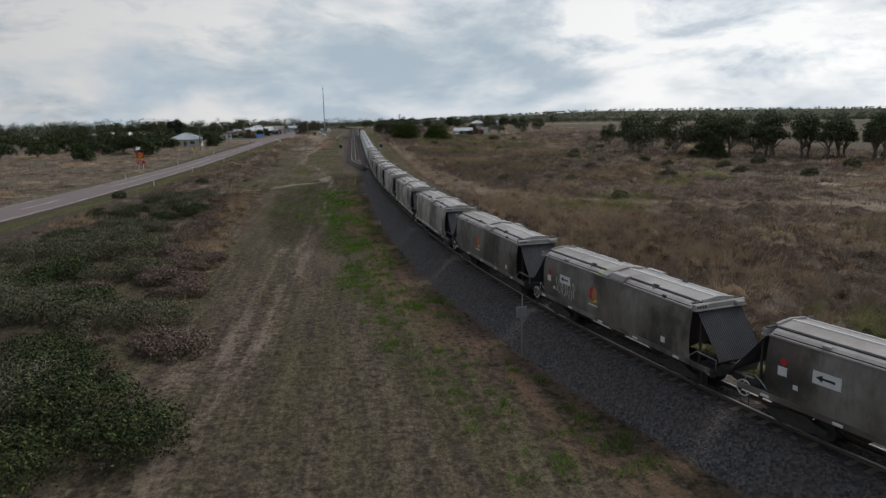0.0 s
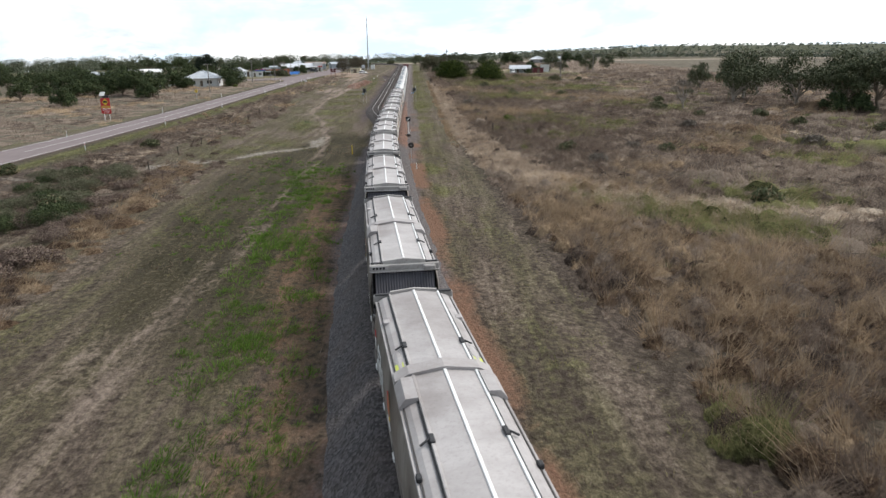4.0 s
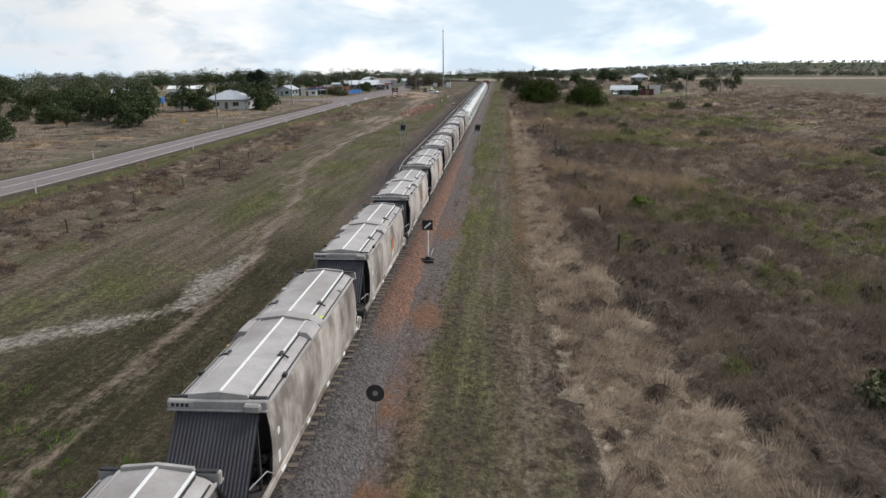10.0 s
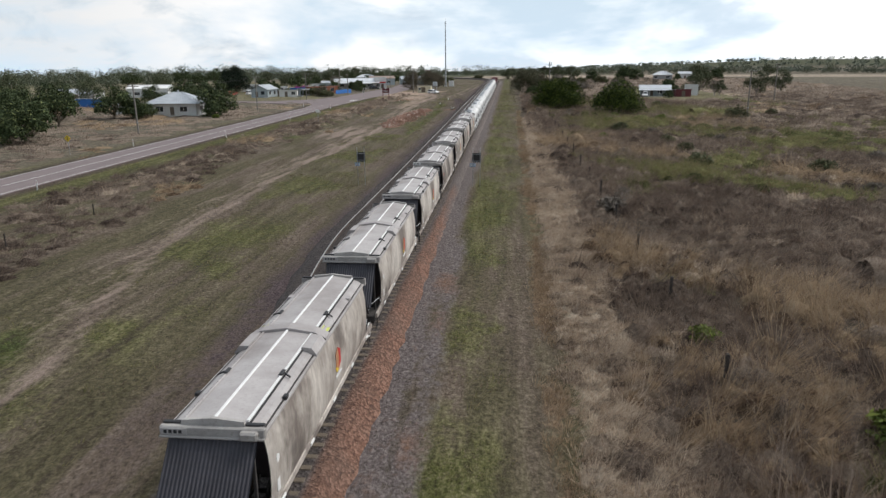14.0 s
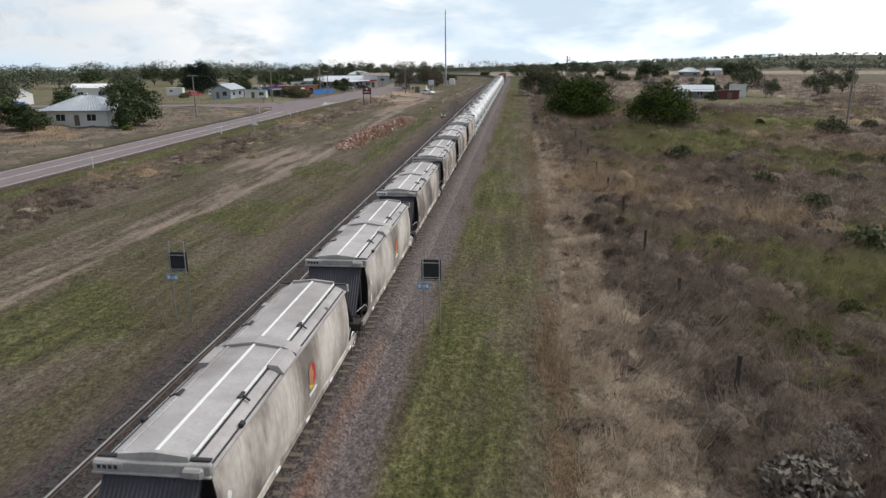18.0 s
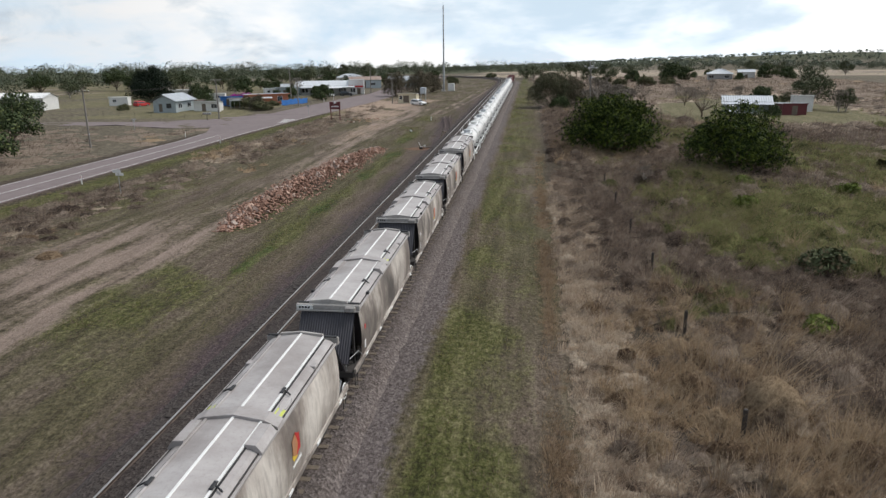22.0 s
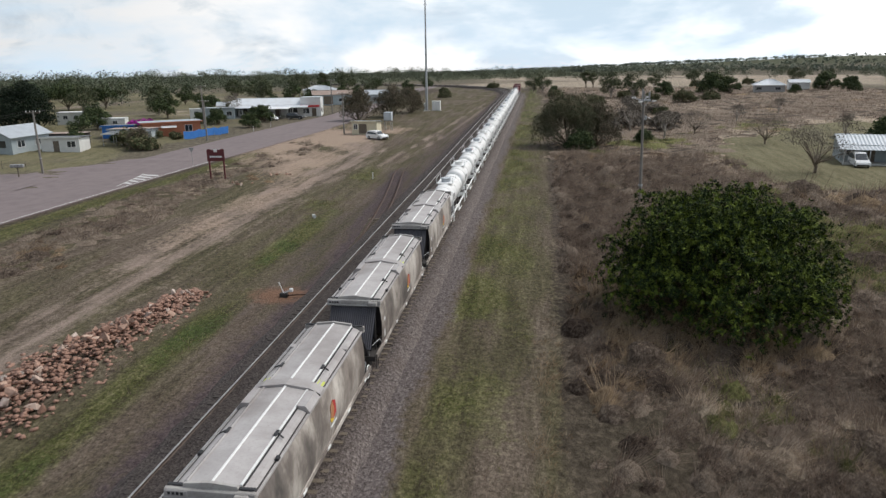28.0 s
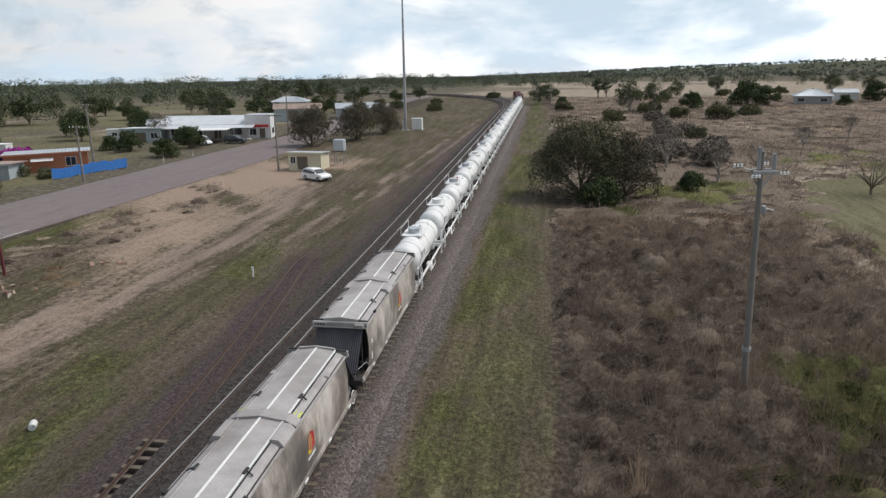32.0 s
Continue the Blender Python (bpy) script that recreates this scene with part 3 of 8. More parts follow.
    left = np.maximum(left, 0.82 * band(np.abs(X + 10.5 + 0.02 * (Y - 230)), 5.0, 2.0) * np.clip((Y - 150) / 25, 0, 1) * np.clip((300 - Y) / 30, 0, 1))
    left = np.maximum(left, 0.9 * blot(X, Y, -11, 372, 2.6, 22))
    verge = 0.95 * band(np.abs(X - np.interp(Y, [60, 110, 150, 190, 350, 385, 430], [-46.4, -41, -38.6, -37.6, -37.4, -35.8, -32.5])), 1.8, 0.9) * np.clip((460 - Y) / 60, 0, 1) + 0.6 * band(np.abs(X - np.interp(Y, [60, 115, 150, 190], [-61, -55.4, -52.4, -50.4])), 2.0, 1.2) * np.clip((340 - Y) / 30, 0, 1)
    lush = np.clip(1.5 - np.hypot((X - 44) / 26, (Y - 290) / 62), 0, 1)
    field = np.clip(wobble(X, Y, 0.12, 7.0) * 1.5 - 0.35 + 0.75 * lush, 0, 0.85) * np.clip((X - 19) / 6, 0, 1) * np.clip((95 - X) / 30, 0, 1) * np.clip((480 - Y) / 60, 0, 1)
    house_top = np.interp(X, [40, 41.5, 47, 58, 70, 90], [398, 407, 425.5, 435, 451, 470])
    house_low = np.interp(X, [40, 44, 47.5, 60, 90], [382, 374, 372.5, 371, 368])
    inside = np.minimum.reduce([X - 40.8, 0.7 * (house_top - Y), Y - house_low, 88 - X]) + 0.5 * w2
    lawn = np.clip(0.5 + inside / 2.2, 0, 1) + 0.55 * blot(X, Y, -95, 480, 60, 90) * np.clip(0.5 + wobble(X, Y, 0.05, 3.0), 0, 1)
    town = np.clip((-55 - X) / 3, 0, 1) * np.clip((Y - 376) / 5, 0, 1) * np.clip((650 - Y) / 40, 0, 1)
    z["lawn"] = np.clip(lawn * (X > 0) + town * np.clip(0.62 + 0.6 * wobble(X, Y, 0.09, 2.0) + 0.3 * w, 0, 1), 0, 1)
    z["green"] = np.clip(np.maximum.reduce([strip, left * np.clip(0.6 + 0.9 * wobble(X, Y, 0.33, 2.0), 0, 1), rich, verge, field, lawn]), 0, 1)
    z["rich"] = np.clip(rich * np.clip(0.55 + 0.9 * wobble(X, Y, 0.45, 5.0), 0, 1.1), 0, 1)
    # dark rough grass left of the train, with the train's shadow painted in
    z["shaded_grass"] = np.clip(band(np.abs(X - np.interp(Y, [20, 60, 110, 150], [2, -2, -6, -3.5])), np.interp(Y, [20, 60, 110, 150], [8, 6, 8, 4]), 2.0) * np.clip((Y - 56) / 24, 0, 1) * np.clip((165 - Y) / 20, 0, 1) * (0.85 + 0.3 * w), 0, 1)
    z["wash"] = np.clip(band(off_line(X, Y, WASH) + 0.9 * w, np.interp(X, [-40, -14, -6], [0.5, 1.2, 0.7]), 0.9) * (1.0 + 0.5 * w2), 0, 1)
    rut = band(np.abs(X - 15.1), 0.3, 0.2) * np.clip((Y - 60) / 20, 0, 1) * np.clip((128 - Y) / 4, 0, 1)
    z["pale"] = band(off_line(X, Y, PALE_LINE) + 0.22 * w + 0.15 * w2, np.interp(Y, [80, 100, 118, 130, 150, 200, 305], [3.5, 3.5, 3.4, 2.4, 1.75, 1.7, 1.5]), 0.45) * (1 - rut) * np.interp(Y, [255, 310], [1.0, 0.55])
    z["fox"] = band(np.abs(X - 13.45) + 0.3 * w, 0.5, 0.3) * np.clip((Y - 132) / 12, 0, 1) * np.clip((330 - Y) / 30, 0, 1) * np.clip(0.6 + 0.7 * wobble(X, Y, 0.28, 6.5), 0, 1)
    z["pale"] = np.maximum(z["pale"], 0.8 * np.clip((Y - 630) / 40, 0, 1) * np.clip((X + 60) / 40, 0, 1) * np.clip((620 - X) / 120, 0, 1) * np.clip((1240 - Y) / 120, 0, 1) * np.clip(0.85 + 0.5 * wobble(X, Y, 0.02, 2.0), 0, 1))
    z["pale"] = np.maximum(z["pale"], 0.8 * town * np.clip((Y - 455) / 20, 0, 1) * np.clip(0.4 + 0.9 * wobble(X, Y, 0.07, 4.0), 0, 1))
    z["pale"] = np.maximum(z["pale"], 0.75 * band(np.abs(inside + 2.2), 1.1, 1.0))
    rx = rail_x(Y)
    ash = band(np.abs(X - rx) + 0.5 * w, np.interp(Y, [130, 200], [3.5, 3.3]), 0.8)
    loop_side = band(np.abs(X - rx + 5.9) + 0.7 * w, np.interp(Y, [160, 200, 240, 300], [1.4, 1.8, 2.1, 2.1]), 1.4) * np.clip((Y - 150) / 30, 0, 1)
    yard = 0.5 * band(np.abs(X + 5.0) + w, 2.6, 1.4) * np.clip((Y - 300) / 40, 0, 1) * np.clip((520 - Y) / 60, 0, 1)
    far = np.hypot(X - 5, Y - 250)
    z["woods"] = np.maximum(np.clip((far - np.interp(np.arctan2(X - 5, Y - 250), [-2, -0.3, -0.1, 0.2, 0.6, 2], [330, 420, 620, 1200, 1300, 1300])) / 150, 0, 1), 0)
    z["mown"] = np.interp(Y, [60, 130, 170], [0.5, 0.55, 0.75]) * np.clip((X + np.interp(Y, [110, 200], [27, 38])) / 5, 0, 1) * np.clip((rail_x(Y) + 10.8 - X) / 1.2, 0, 1) * np.clip((720 - Y) / 60, 0, 1)
    spur = 0.8 * band(np.abs(X - rx + 4.85 + 5.2 * np.clip((Y - 326) / 54, 0, 1)) + 0.5 * w, 1.9, 0.8) * np.clip((Y - 318) / 12, 0, 1) * np.clip((392 - Y) / 10, 0, 1)
    z["ash"] = np.clip(ash, 0, 1)
    z["soot"] = np.clip(np.maximum.reduce([loop_side, yard, spur]), 0, 1)
    red = np.clip((Y - 126) / 8, 0, 1) * np.clip((204 - Y) / 14, 0, 1)
    z["ash"] = np.maximum(z["ash"], 0.75 * red * band(np.abs(X - rx - 3.6) + 0.6 * w, 0.8, 0.7))
    z["rust"] = band(np.abs(X - rx - 3.4) + 0.5 * w, 1.1, 0.7) * np.clip((205 - Y) / 30, 0, 1) * np.clip(0.85 - 0.55 * red + 0.6 * wobble(X, Y, 0.35, 8.0), 0, 1)
    shut = np.clip(np.maximum.reduce([(X - 132) / 10 + 0.3 * w, ((X > 54) | (X < -47)) * (80 - Y) / 14 + 0.2 * w * (X > 54), (26 - Y) / 10, (Y - 640) / 10, (-116 - X) / 10, ((-47 - X) > 0) * (Y - 350) / 8, 0.75 * ((-49 - X) > 0), 0 * X]), 0, 1)
    z["sward"] = shut * (1 - z["woods"])
    z["rust"] = np.maximum(z["rust"], blot(X, Y, -4.6, 331.4, 2.4, 2.0))
    z["rust"] = np.maximum(z["rust"], 0.5 * band(np.abs(X - rx + 4.6) + 0.9 * w, 3.2, 1.4) * np.clip((125 - Y) / 15, 0, 1))
    return z


# ---- ground ----
def ground_material():
    n = Nodes("dry_ground")
    fine, mid, big = n.noise(8.0, 5, 0.7), n.noise(1.1, 6, 0.66), n.noise(0.09, 4, 0.55)
    tuft = n.noise(3.0, 3, 0.6, (1.0, 0.75, 1.0))
    streak = n.noise(1.0, 6, 0.66, (1.1, 0.10, 1.0))
    base = n.ramp(n.math("ADD", n.math("MULTIPLY", mid, 0.5), n.math("MULTIPLY", tuft, 0.5)), (0.34, (0.030, 0.022, 0.017)), (0.50, (0.076, 0.059, 0.047)), (0.66, (0.158, 0.125, 0.100)))
    base = n.mix(n.math("MULTIPLY", n.ramp(n.noise(0.05, 3), (0.48, 0.0), (0.7, 1.0)), 0.5), base, n.ramp(mid, (0.3, (0.026, 0.027, 0.013)), (0.7, (0.085, 0.080, 0.044))))
    blend = n.math("ADD", n.math("MULTIPLY", fine, 0.38), n.math("ADD", n.math("MULTIPLY", streak, 0.34), n.math("MULTIPLY", tuft, 0.28)))
    olive = n.ramp(blend, (0.37, (0.036, 0.031, 0.018)), (0.5, (0.094, 0.083, 0.048)), (0.63, (0.185, 0.158, 0.102)))
    straw = n.ramp(blend, (0.37, (0.056, 0.042, 0.033)), (0.5, (0.132, 0.103, 0.080)), (0.63, (0.240, 0.196, 0.152)))
    mown = n.mix(n.ramp(n.noise(0.30, 6, 0.65, (1.0, 0.14, 1.0)), (0.45, 0.0), (0.60, 1.0)), olive, straw)

    chip = n.node("ShaderNodeTexVoronoi", Vector=n.where, Scale=10.0).outputs["Color"]

    def lay(col, zone, colour, soft0=0.32, soft1=0.62, with_streak=0.5):
        lump = n.math("ADD", n.math("MULTIPLY", n.math("SUBTRACT", mid, 0.5), 0.8), n.math("MULTIPLY", n.math("SUBTRACT", streak, 0.5), with_streak))
        lump = n.math("ADD", lump, n.math("MULTIPLY", n.math("SUBTRACT", tuft, 0.5), 0.7))
        fac = n.math("ADD", n.attr(zone), lump)
        return n.mix(n.ramp(n.math("MULTIPLY", fac, n.ramp(n.attr(zone), (0.0, 0.0), (0.12, 1.0))), (soft0, 0.0), (soft1, 1.0)), col, colour)

    base = lay(base, "sward", n.ramp(mid, (0.30, (0.070, 0.062, 0.044)), (0.50, (0.135, 0.116, 0.086)), (0.70, (0.23, 0.195, 0.150))))
    base = lay(base, "woods", n.ramp(mid, (0.3, (0.046, 0.054, 0.030)), (0.7, (0.100, 0.104, 0.062))))
    base = lay(base, "pale", n.ramp(blend, (0.40, (0.20, 0.158, 0.120)), (0.60, (0.48, 0.405, 0.315))))
    base = lay(base, "mown", mown, 0.3, 0.6, 0.9)
    # dark olive grass, its colour lowered further for the train's shadow
    base = lay(base, "shaded_grass", n.ramp(blend, (0.40, (0.012, 0.011, 0.006)), (0.5, (0.046, 0.040, 0.022)), (0.60, (0.120, 0.098, 0.066))), 0.3, 0.75, 0.9)
    base = lay(base, "fox", n.ramp(blend, (0.40, (0.052, 0.033, 0.022)), (0.60, (0.20, 0.140, 0.092))))
    base = lay(base, "green", n.ramp(blend, (0.40, (0.022, 0.026, 0.009)), (0.5, (0.084, 0.088, 0.030)), (0.60, (0.195, 0.178, 0.096))), 0.36, 0.85, 1.0)
    base = lay(base, "rich", n.ramp(blend, (0.40, (0.014, 0.022, 0.006)), (0.5, (0.050, 0.070, 0.020)), (0.60, (0.125, 0.145, 0.055))), 0.45, 0.95, 0.9)
    base = n.mix(n.ramp(n.noise(4.6, 5, 0.72, (1.0, 0.8, 1.0)), (0.38, 0.55), (0.53, 0.0)), base, (0.026, 0.021, 0.013))
    base = lay(base, "lawn", n.ramp(blend, (0.38, (0.086, 0.078, 0.043)), (0.5, (0.148, 0.134, 0.078)), (0.62, (0.225, 0.200, 0.130))), 0.3, 0.7, 0.3)
    base = lay(base, "dirt", n.ramp(n.math("ADD", n.math("MULTIPLY", fine, 0.5), n.math("MULTIPLY", streak, 0.5)), (0.36, (0.128, 0.096, 0.078)), (0.64, (0.30, 0.236, 0.196))), 0.30, 0.80, 1.0)
    base = lay(base, "wash", n.ramp(n.math("ADD", n.math("MULTIPLY", fine, 0.5), n.math("MULTIPLY", tuft, 0.5)), (0.38, (0.085, 0.074, 0.064)), (0.5, (0.20, 0.178, 0.152)), (0.64, (0.40, 0.36, 0.30))), 0.40, 0.85, 0.5)
    base = lay(base, "sand", n.ramp(fine, (0.3, (0.25, 0.182, 0.138)), (0.7, (0.37, 0.285, 0.222))), 0.3, 0.75)
    base = lay(base, "ash", n.mix(0.4, n.ramp(chip, (0.1, (0.050, 0.044, 0.044)), (0.5, (0.126, 0.110, 0.108)), (0.9, (0.250, 0.222, 0.216))), n.ramp(fine, (0.32, (0.056, 0.043, 0.040)), (0.68, (0.175, 0.142, 0.132)))), 0.32, 0.7, 0.8)
    base = lay(base, "soot", n.mix(0.5, n.ramp(chip, (0.1, (0.024, 0.017, 0.020)), (0.5, (0.068, 0.050, 0.054)), (0.9, (0.150, 0.115, 0.118))), n.ramp(fine, (0.32, (0.030, 0.022, 0.023)), (0.68, (0.115, 0.090, 0.088)))), 0.30, 0.85, 1.0)
    base = lay(base, "rust", n.ramp(fine, (0.3, (0.100, 0.055, 0.037)), (0.7, (0.235, 0.140, 0.094))), 0.35, 0.85, 0.8)
    relief = n.math("ADD", n.math("MULTIPLY", mid, 0.4), n.math("ADD", n.math("MULTIPLY", tuft, 0.4), n.math("MULTIPLY", fine, 0.2)))
    return n.done(base, 0.95, bump=relief, depth=0.4, spec=0.1)


M["ground"] = ground_material()


def build_ground():
    gx = np.concatenate([-np.geomspace(90, 4200, 40)[::-1], np.arange(-88, -28, 2.0), np.arange(-28, 20, 0.45), np.arange(20, 90, 1.6), np.geomspace(91, 4200, 40)])
    gy = np.concatenate([-np.geomspace(12, 1500, 24)[::-1], np.arange(-10, 520, 1.4), np.geomspace(521, 4800, 60)])
    X, Y = np.meshgrid(gx, gy)
    nx, ny = len(gx), len(gy)
    verts = np.stack([X, Y, gz(X, Y)], -1).reshape(-1, 3)
    k = (np.arange(ny - 1)[:, None] * nx + np.arange(nx - 1)[None]).ravel()
    me = soup("ground", verts, np.stack([k, k + 1, k + nx + 1, k + nx], -1), M["ground"], True)
    for name, vals in zones(X, Y).items():
        a = me.attributes.new(name, "FLOAT", "POINT")
        a.data.foreach_set("value", np.asarray(vals, np.float32).ravel())
    tagged(new("ground", me), "dry grassy plain with bare tracks and mown strips", "ground", kind="structure")


build_ground()


# ---- roads ----
def road_material():
    n = Nodes("chip_seal")
    fine, mid = n.noise(30, 4, 0.7), n.noise(0.7, 4)
    worn = n.noise(0.9, 4, 0.6, (1.0, 0.06, 1.0))
    col = n.ramp(mid, (0.3, (0.158, 0.128, 0.129)), (0.7, (0.208, 0.171, 0.170)))
    col = n.mix(n.math("MULTIPLY", n.ramp(worn, (0.4, 0.0), (0.65, 1.0)), 0.5), col, (0.225, 0.187, 0.180))
    col = n.mix(n.math("MULTIPLY", n.ramp(fine, (0.35, 0.0), (0.65, 1.0)), 0.25), col, (0.12, 0.10, 0.10))
    return n.done(col, 0.9, bump=fine, depth=0.006, spec=0.2)


M["road"] = road_material()
M["line_paint"] = plain("line_paint", (0.62, 0.62, 0.60), 0.7, 0.0, 0.4, 4.0)


def strip_mesh(rows, material, name, thick=0.0):
    """A band from rows of (left x, y, z) and (right x, y, z)."""
    v, f = [], []
    for a, b in rows:
        v += [a, b]
    for i in range(len(rows) - 1):
        f.append((2 * i, 2 * i + 1, 2 * i + 3, 2 * i + 2))
    m = Mesh()
    m.add(v, f)
    if thick:
        n = len(v)
        m.add([(x, y, z - thick) for x, y, z in v], [])
        for i in range(len(rows) - 1):
            m.f += [(2 * i, 2 * i + 2, n + 2 * i + 2, n + 2 * i), (2 * i + 1, n + 2 * i + 1, n + 2 * i + 3, 2 * i + 3)]
    return m.data(name, material)


def road_edge(y):
    left = np.interp(y, [-200, 60, 115, 150, 190, 340, 352, 362, 374, 384, 395, 411, 427, 449, 480, 560, 700], [-88, -58, -52.4, -49.4, -47.6, -47, -48.2, -52, -61, -57, -51.2, -50.5, -49.5, -48.3, -45.5, -51, -52])
    right = np.interp(y, [-200, 60, 110, 150, 190, 350, 385, 410, 430, 455, 480, 560, 700], [-80, -49.6, -44.2, -41.8, -40.2, -40, -38.5, -36.5, -35, -34, -36, -44, -44])
    return left, right


def build_road():
    road = thing("road", "worn pinkish two-lane chip-seal road with white lines", "road", kind="structure")
    ys = np.concatenate([np.arange(-160, 340, 10), np.arange(340, 480, 3), np.arange(480, 700, 10)])
    rows = [((l, y, float(gz(l, y)) + 0.09), (r, y, float(gz(r, y)) + 0.09)) for y in ys for l, r in [road_edge(y)]]
    part("carriageway", strip_mesh(rows, M["road"], "carriageway", 0.5), M["road"], road)
    side = [((x, 361 + (x + 60) * -0.05, float(gz(x, 361)) + 0.094), (x, 377 + (x + 60) * -0.02, float(gz(x, 377)) + 0.094)) for x in np.arange(-52, -62, -2.5)]
    side += [((x, np.interp(x, [-150, -75, -62], [366, 364.5, 361]), float(gz(x, 365)) + 0.094), (x, np.interp(x, [-150, -75, -62], [372, 371, 377]), float(gz(x, 372)) + 0.094)) for x in np.arange(-62, -150, -6)]
    part("side_road", strip_mesh([(b, a) for a, b in side], M["road"], "side_road", 0.5), M["road"], road)
    for off, name in ((0.25, "edge_line"), (6.7, "edge_line")):
        rows = []
        for y in np.arange(-150, 352 if off < 1 else 392, 6.0):
            l, r = road_edge(y)
            x = l + 0.25 if off < 1 else r - 0.35
            rows.append(((x, y, float(gz(x, y)) + 0.096), (x + 0.12, y, float(gz(x, y)) + 0.096)))
        part(name, strip_mesh(rows, M["line_paint"], name), M["line_paint"], road)
    rows = [((x - 0.07, y, float(gz(x, y)) + 0.096), (x + 0.07, y, float(gz(x, y)) + 0.096)) for y in np.arange(-150, 352, 6.0) for x in [sum(road_edge(y)) / 2]]
    part("centre_line", strip_mesh(rows, M["line_paint"], "centre_line"), M["line_paint"], road)
    for i in range(5):
        y, wide = 371.0 + i * 1.55, 1.15 + 0.34 * i
        x = float(road_edge(y)[1]) - 0.75
        z = float(gz(x, y)) + 0.099
        part("hatch_bar", strip_mesh([((x - wide, y + 0.5, z), (x, y, z)), ((x - wide, y + 1.15, z), (x, y + 0.65, z))], M["line_paint"], "hatch_bar"), M["line_paint"], road)
    rows = [((x - w_, y, float(gz(x, y)) + 0.099), (x - w_ + 0.12, y, float(gz(x, y)) + 0.099)) for y, w_ in ((369.5, 0.85), (374, 1.75), (379.3, 3.1)) for x in [float(road_edge(y)[1]) - 0.75]]
    part("hatch_edge", strip_mesh(rows, M["line_paint"], "hatch_edge"), M["line_paint"], road)


build_road()


# ---- railway ----
def ballast_material(name="ballast_stone", k=1.0):
    n = Nodes(name)
    vor = n.node("ShaderNodeTexVoronoi", Vector=n.where, Scale=11.0)
    cell = vor.outputs["Color"]
    stain = n.noise(0.12, 4)
    grey = n.ramp(cell, (0.1, (0.058 * k, 0.054 * k, 0.056 * k)), (0.5, (0.130 * k, 0.120 * k, 0.122 * k)), (0.9, (0.235 * k, 0.217 * k, 0.216 * k)))
    red = n.ramp(cell, (0.1, (0.080, 0.040, 0.027)), (0.5, (0.175, 0.086, 0.056)), (0.9, (0.30, 0.165, 0.112)))
    grey = n.mix(n.attr("dust"), grey, n.ramp(cell, (0.1, (0.084 * k, 0.069 * k, 0.065 * k)), (0.5, (0.185 * k, 0.155 * k, 0.145 * k)), (0.9, (0.32 * k, 0.275 * k, 0.26 * k))))
    col = n.mix(n.ramp(n.math("ADD", n.attr("red"), n.math("MULTIPLY", n.math("SUBTRACT", stain, 0.5), 0.5)), (0.4, 0.0), (0.65, 0.85)), grey, red)
    col = n.mix(n.math("MULTIPLY", n.ramp(n.noise(0.5, 4), (0.42, 0.0), (0.7, 1.0)), 0.4), col, (0.11, 0.085, 0.07))
    # dark bed between the rails: track grime, and wagon shade put into the colour
    col = n.mix(n.math("MULTIPLY", n.attr("grime_shade"), 0.72), col, n.ramp(cell, (0.1, (0.016, 0.013, 0.012)), (0.9, (0.066, 0.054, 0.050))))
    return n.done(col, 0.92, bump=vor.outputs["Distance"], depth=0.05, spec=0.2)


M["ballast"] = ballast_material("ballast_stone", 0.70)
M["ballast_dark"] = ballast_material("ballast_dark", 0.36)


def build_ballast(name, label, s0, s1, off, half=1.55, mat="ballast"):
    ss = np.arange(s0, s1 + 0.1, 1.0)
    offs = off(ss) if callable(off) else np.full(len(ss), float(off))
    v, red = [], []
    rng = random.Random(int(s0))
    steps = (-3.4, -2.2, -1.0, 0.0, 1.0, 2.2, 3.4)
    for s, o in zip(ss, offs):
        top = float(rail_top(s)) - 0.16
        for q in steps:
            x, y, _ = track_at(s, o + np.sign(q) * (half * min(1, abs(q) / 2.2) if abs(q) < 3 else half + max(0.35, 0.98 * (top + 0.1)) + rng.uniform(-0.10, 0.16)))
            z = top + (0.03 if q == 0 else 0) - (0.05 if abs(q) == 2.2 else 0) + rng.uniform(-0.025, 0.025) if abs(q) < 3 else min(float(gz(x, y)) - 0.06, top - 0.1)
            v.append((x, y, z))
            red.append(float(np.interp(y, [128, 138, 178, 212, 232], [0.15, 0.9, 0.85, 0.45, 0.1])) * (0.3 if q < 0 else 0.12 if q < 1.5 else 0.8 if q > 3 else 1.1))
    n = len(steps)
    f = [(r * n + i, r * n + i + 1, (r + 1) * n + i + 1, (r + 1) * n + i) for r in range(len(ss) - 1) for i in range(n - 1)]
    me = soup(name, v, f, M[mat])
    a = me.attributes.new("red", "FLOAT", "POINT")
    a.data.foreach_set("value", np.asarray(red, np.float32))
    # grime and painted shade across the bed, full between the rails, none at the foot
    a = me.attributes.new("grime_shade", "FLOAT", "POINT")
    a.data.foreach_set("value", np.tile(np.asarray([0.0, 0.45, 1.0, 1.0, 1.0, 0.30, 0.0], np.float32), len(ss)))
    a = me.attributes.new("dust", "FLOAT", "POINT")
    a.data.foreach_set("value", np.interp([p[1] for p in v], [160, 230], [0.0, 1.0]).astype(np.float32))
    tagged(new(name, me), label, "ballast", kind="structure")


build_ballast("ballast_main", "grey crushed-stone ballast bank with a rusty stretch", -50, 850, 0.0)
build_ballast("ballast_loop", "dark crushed-stone ballast of the passing loop", 160, 850, loop_off, 1.5, "ballast_dark")


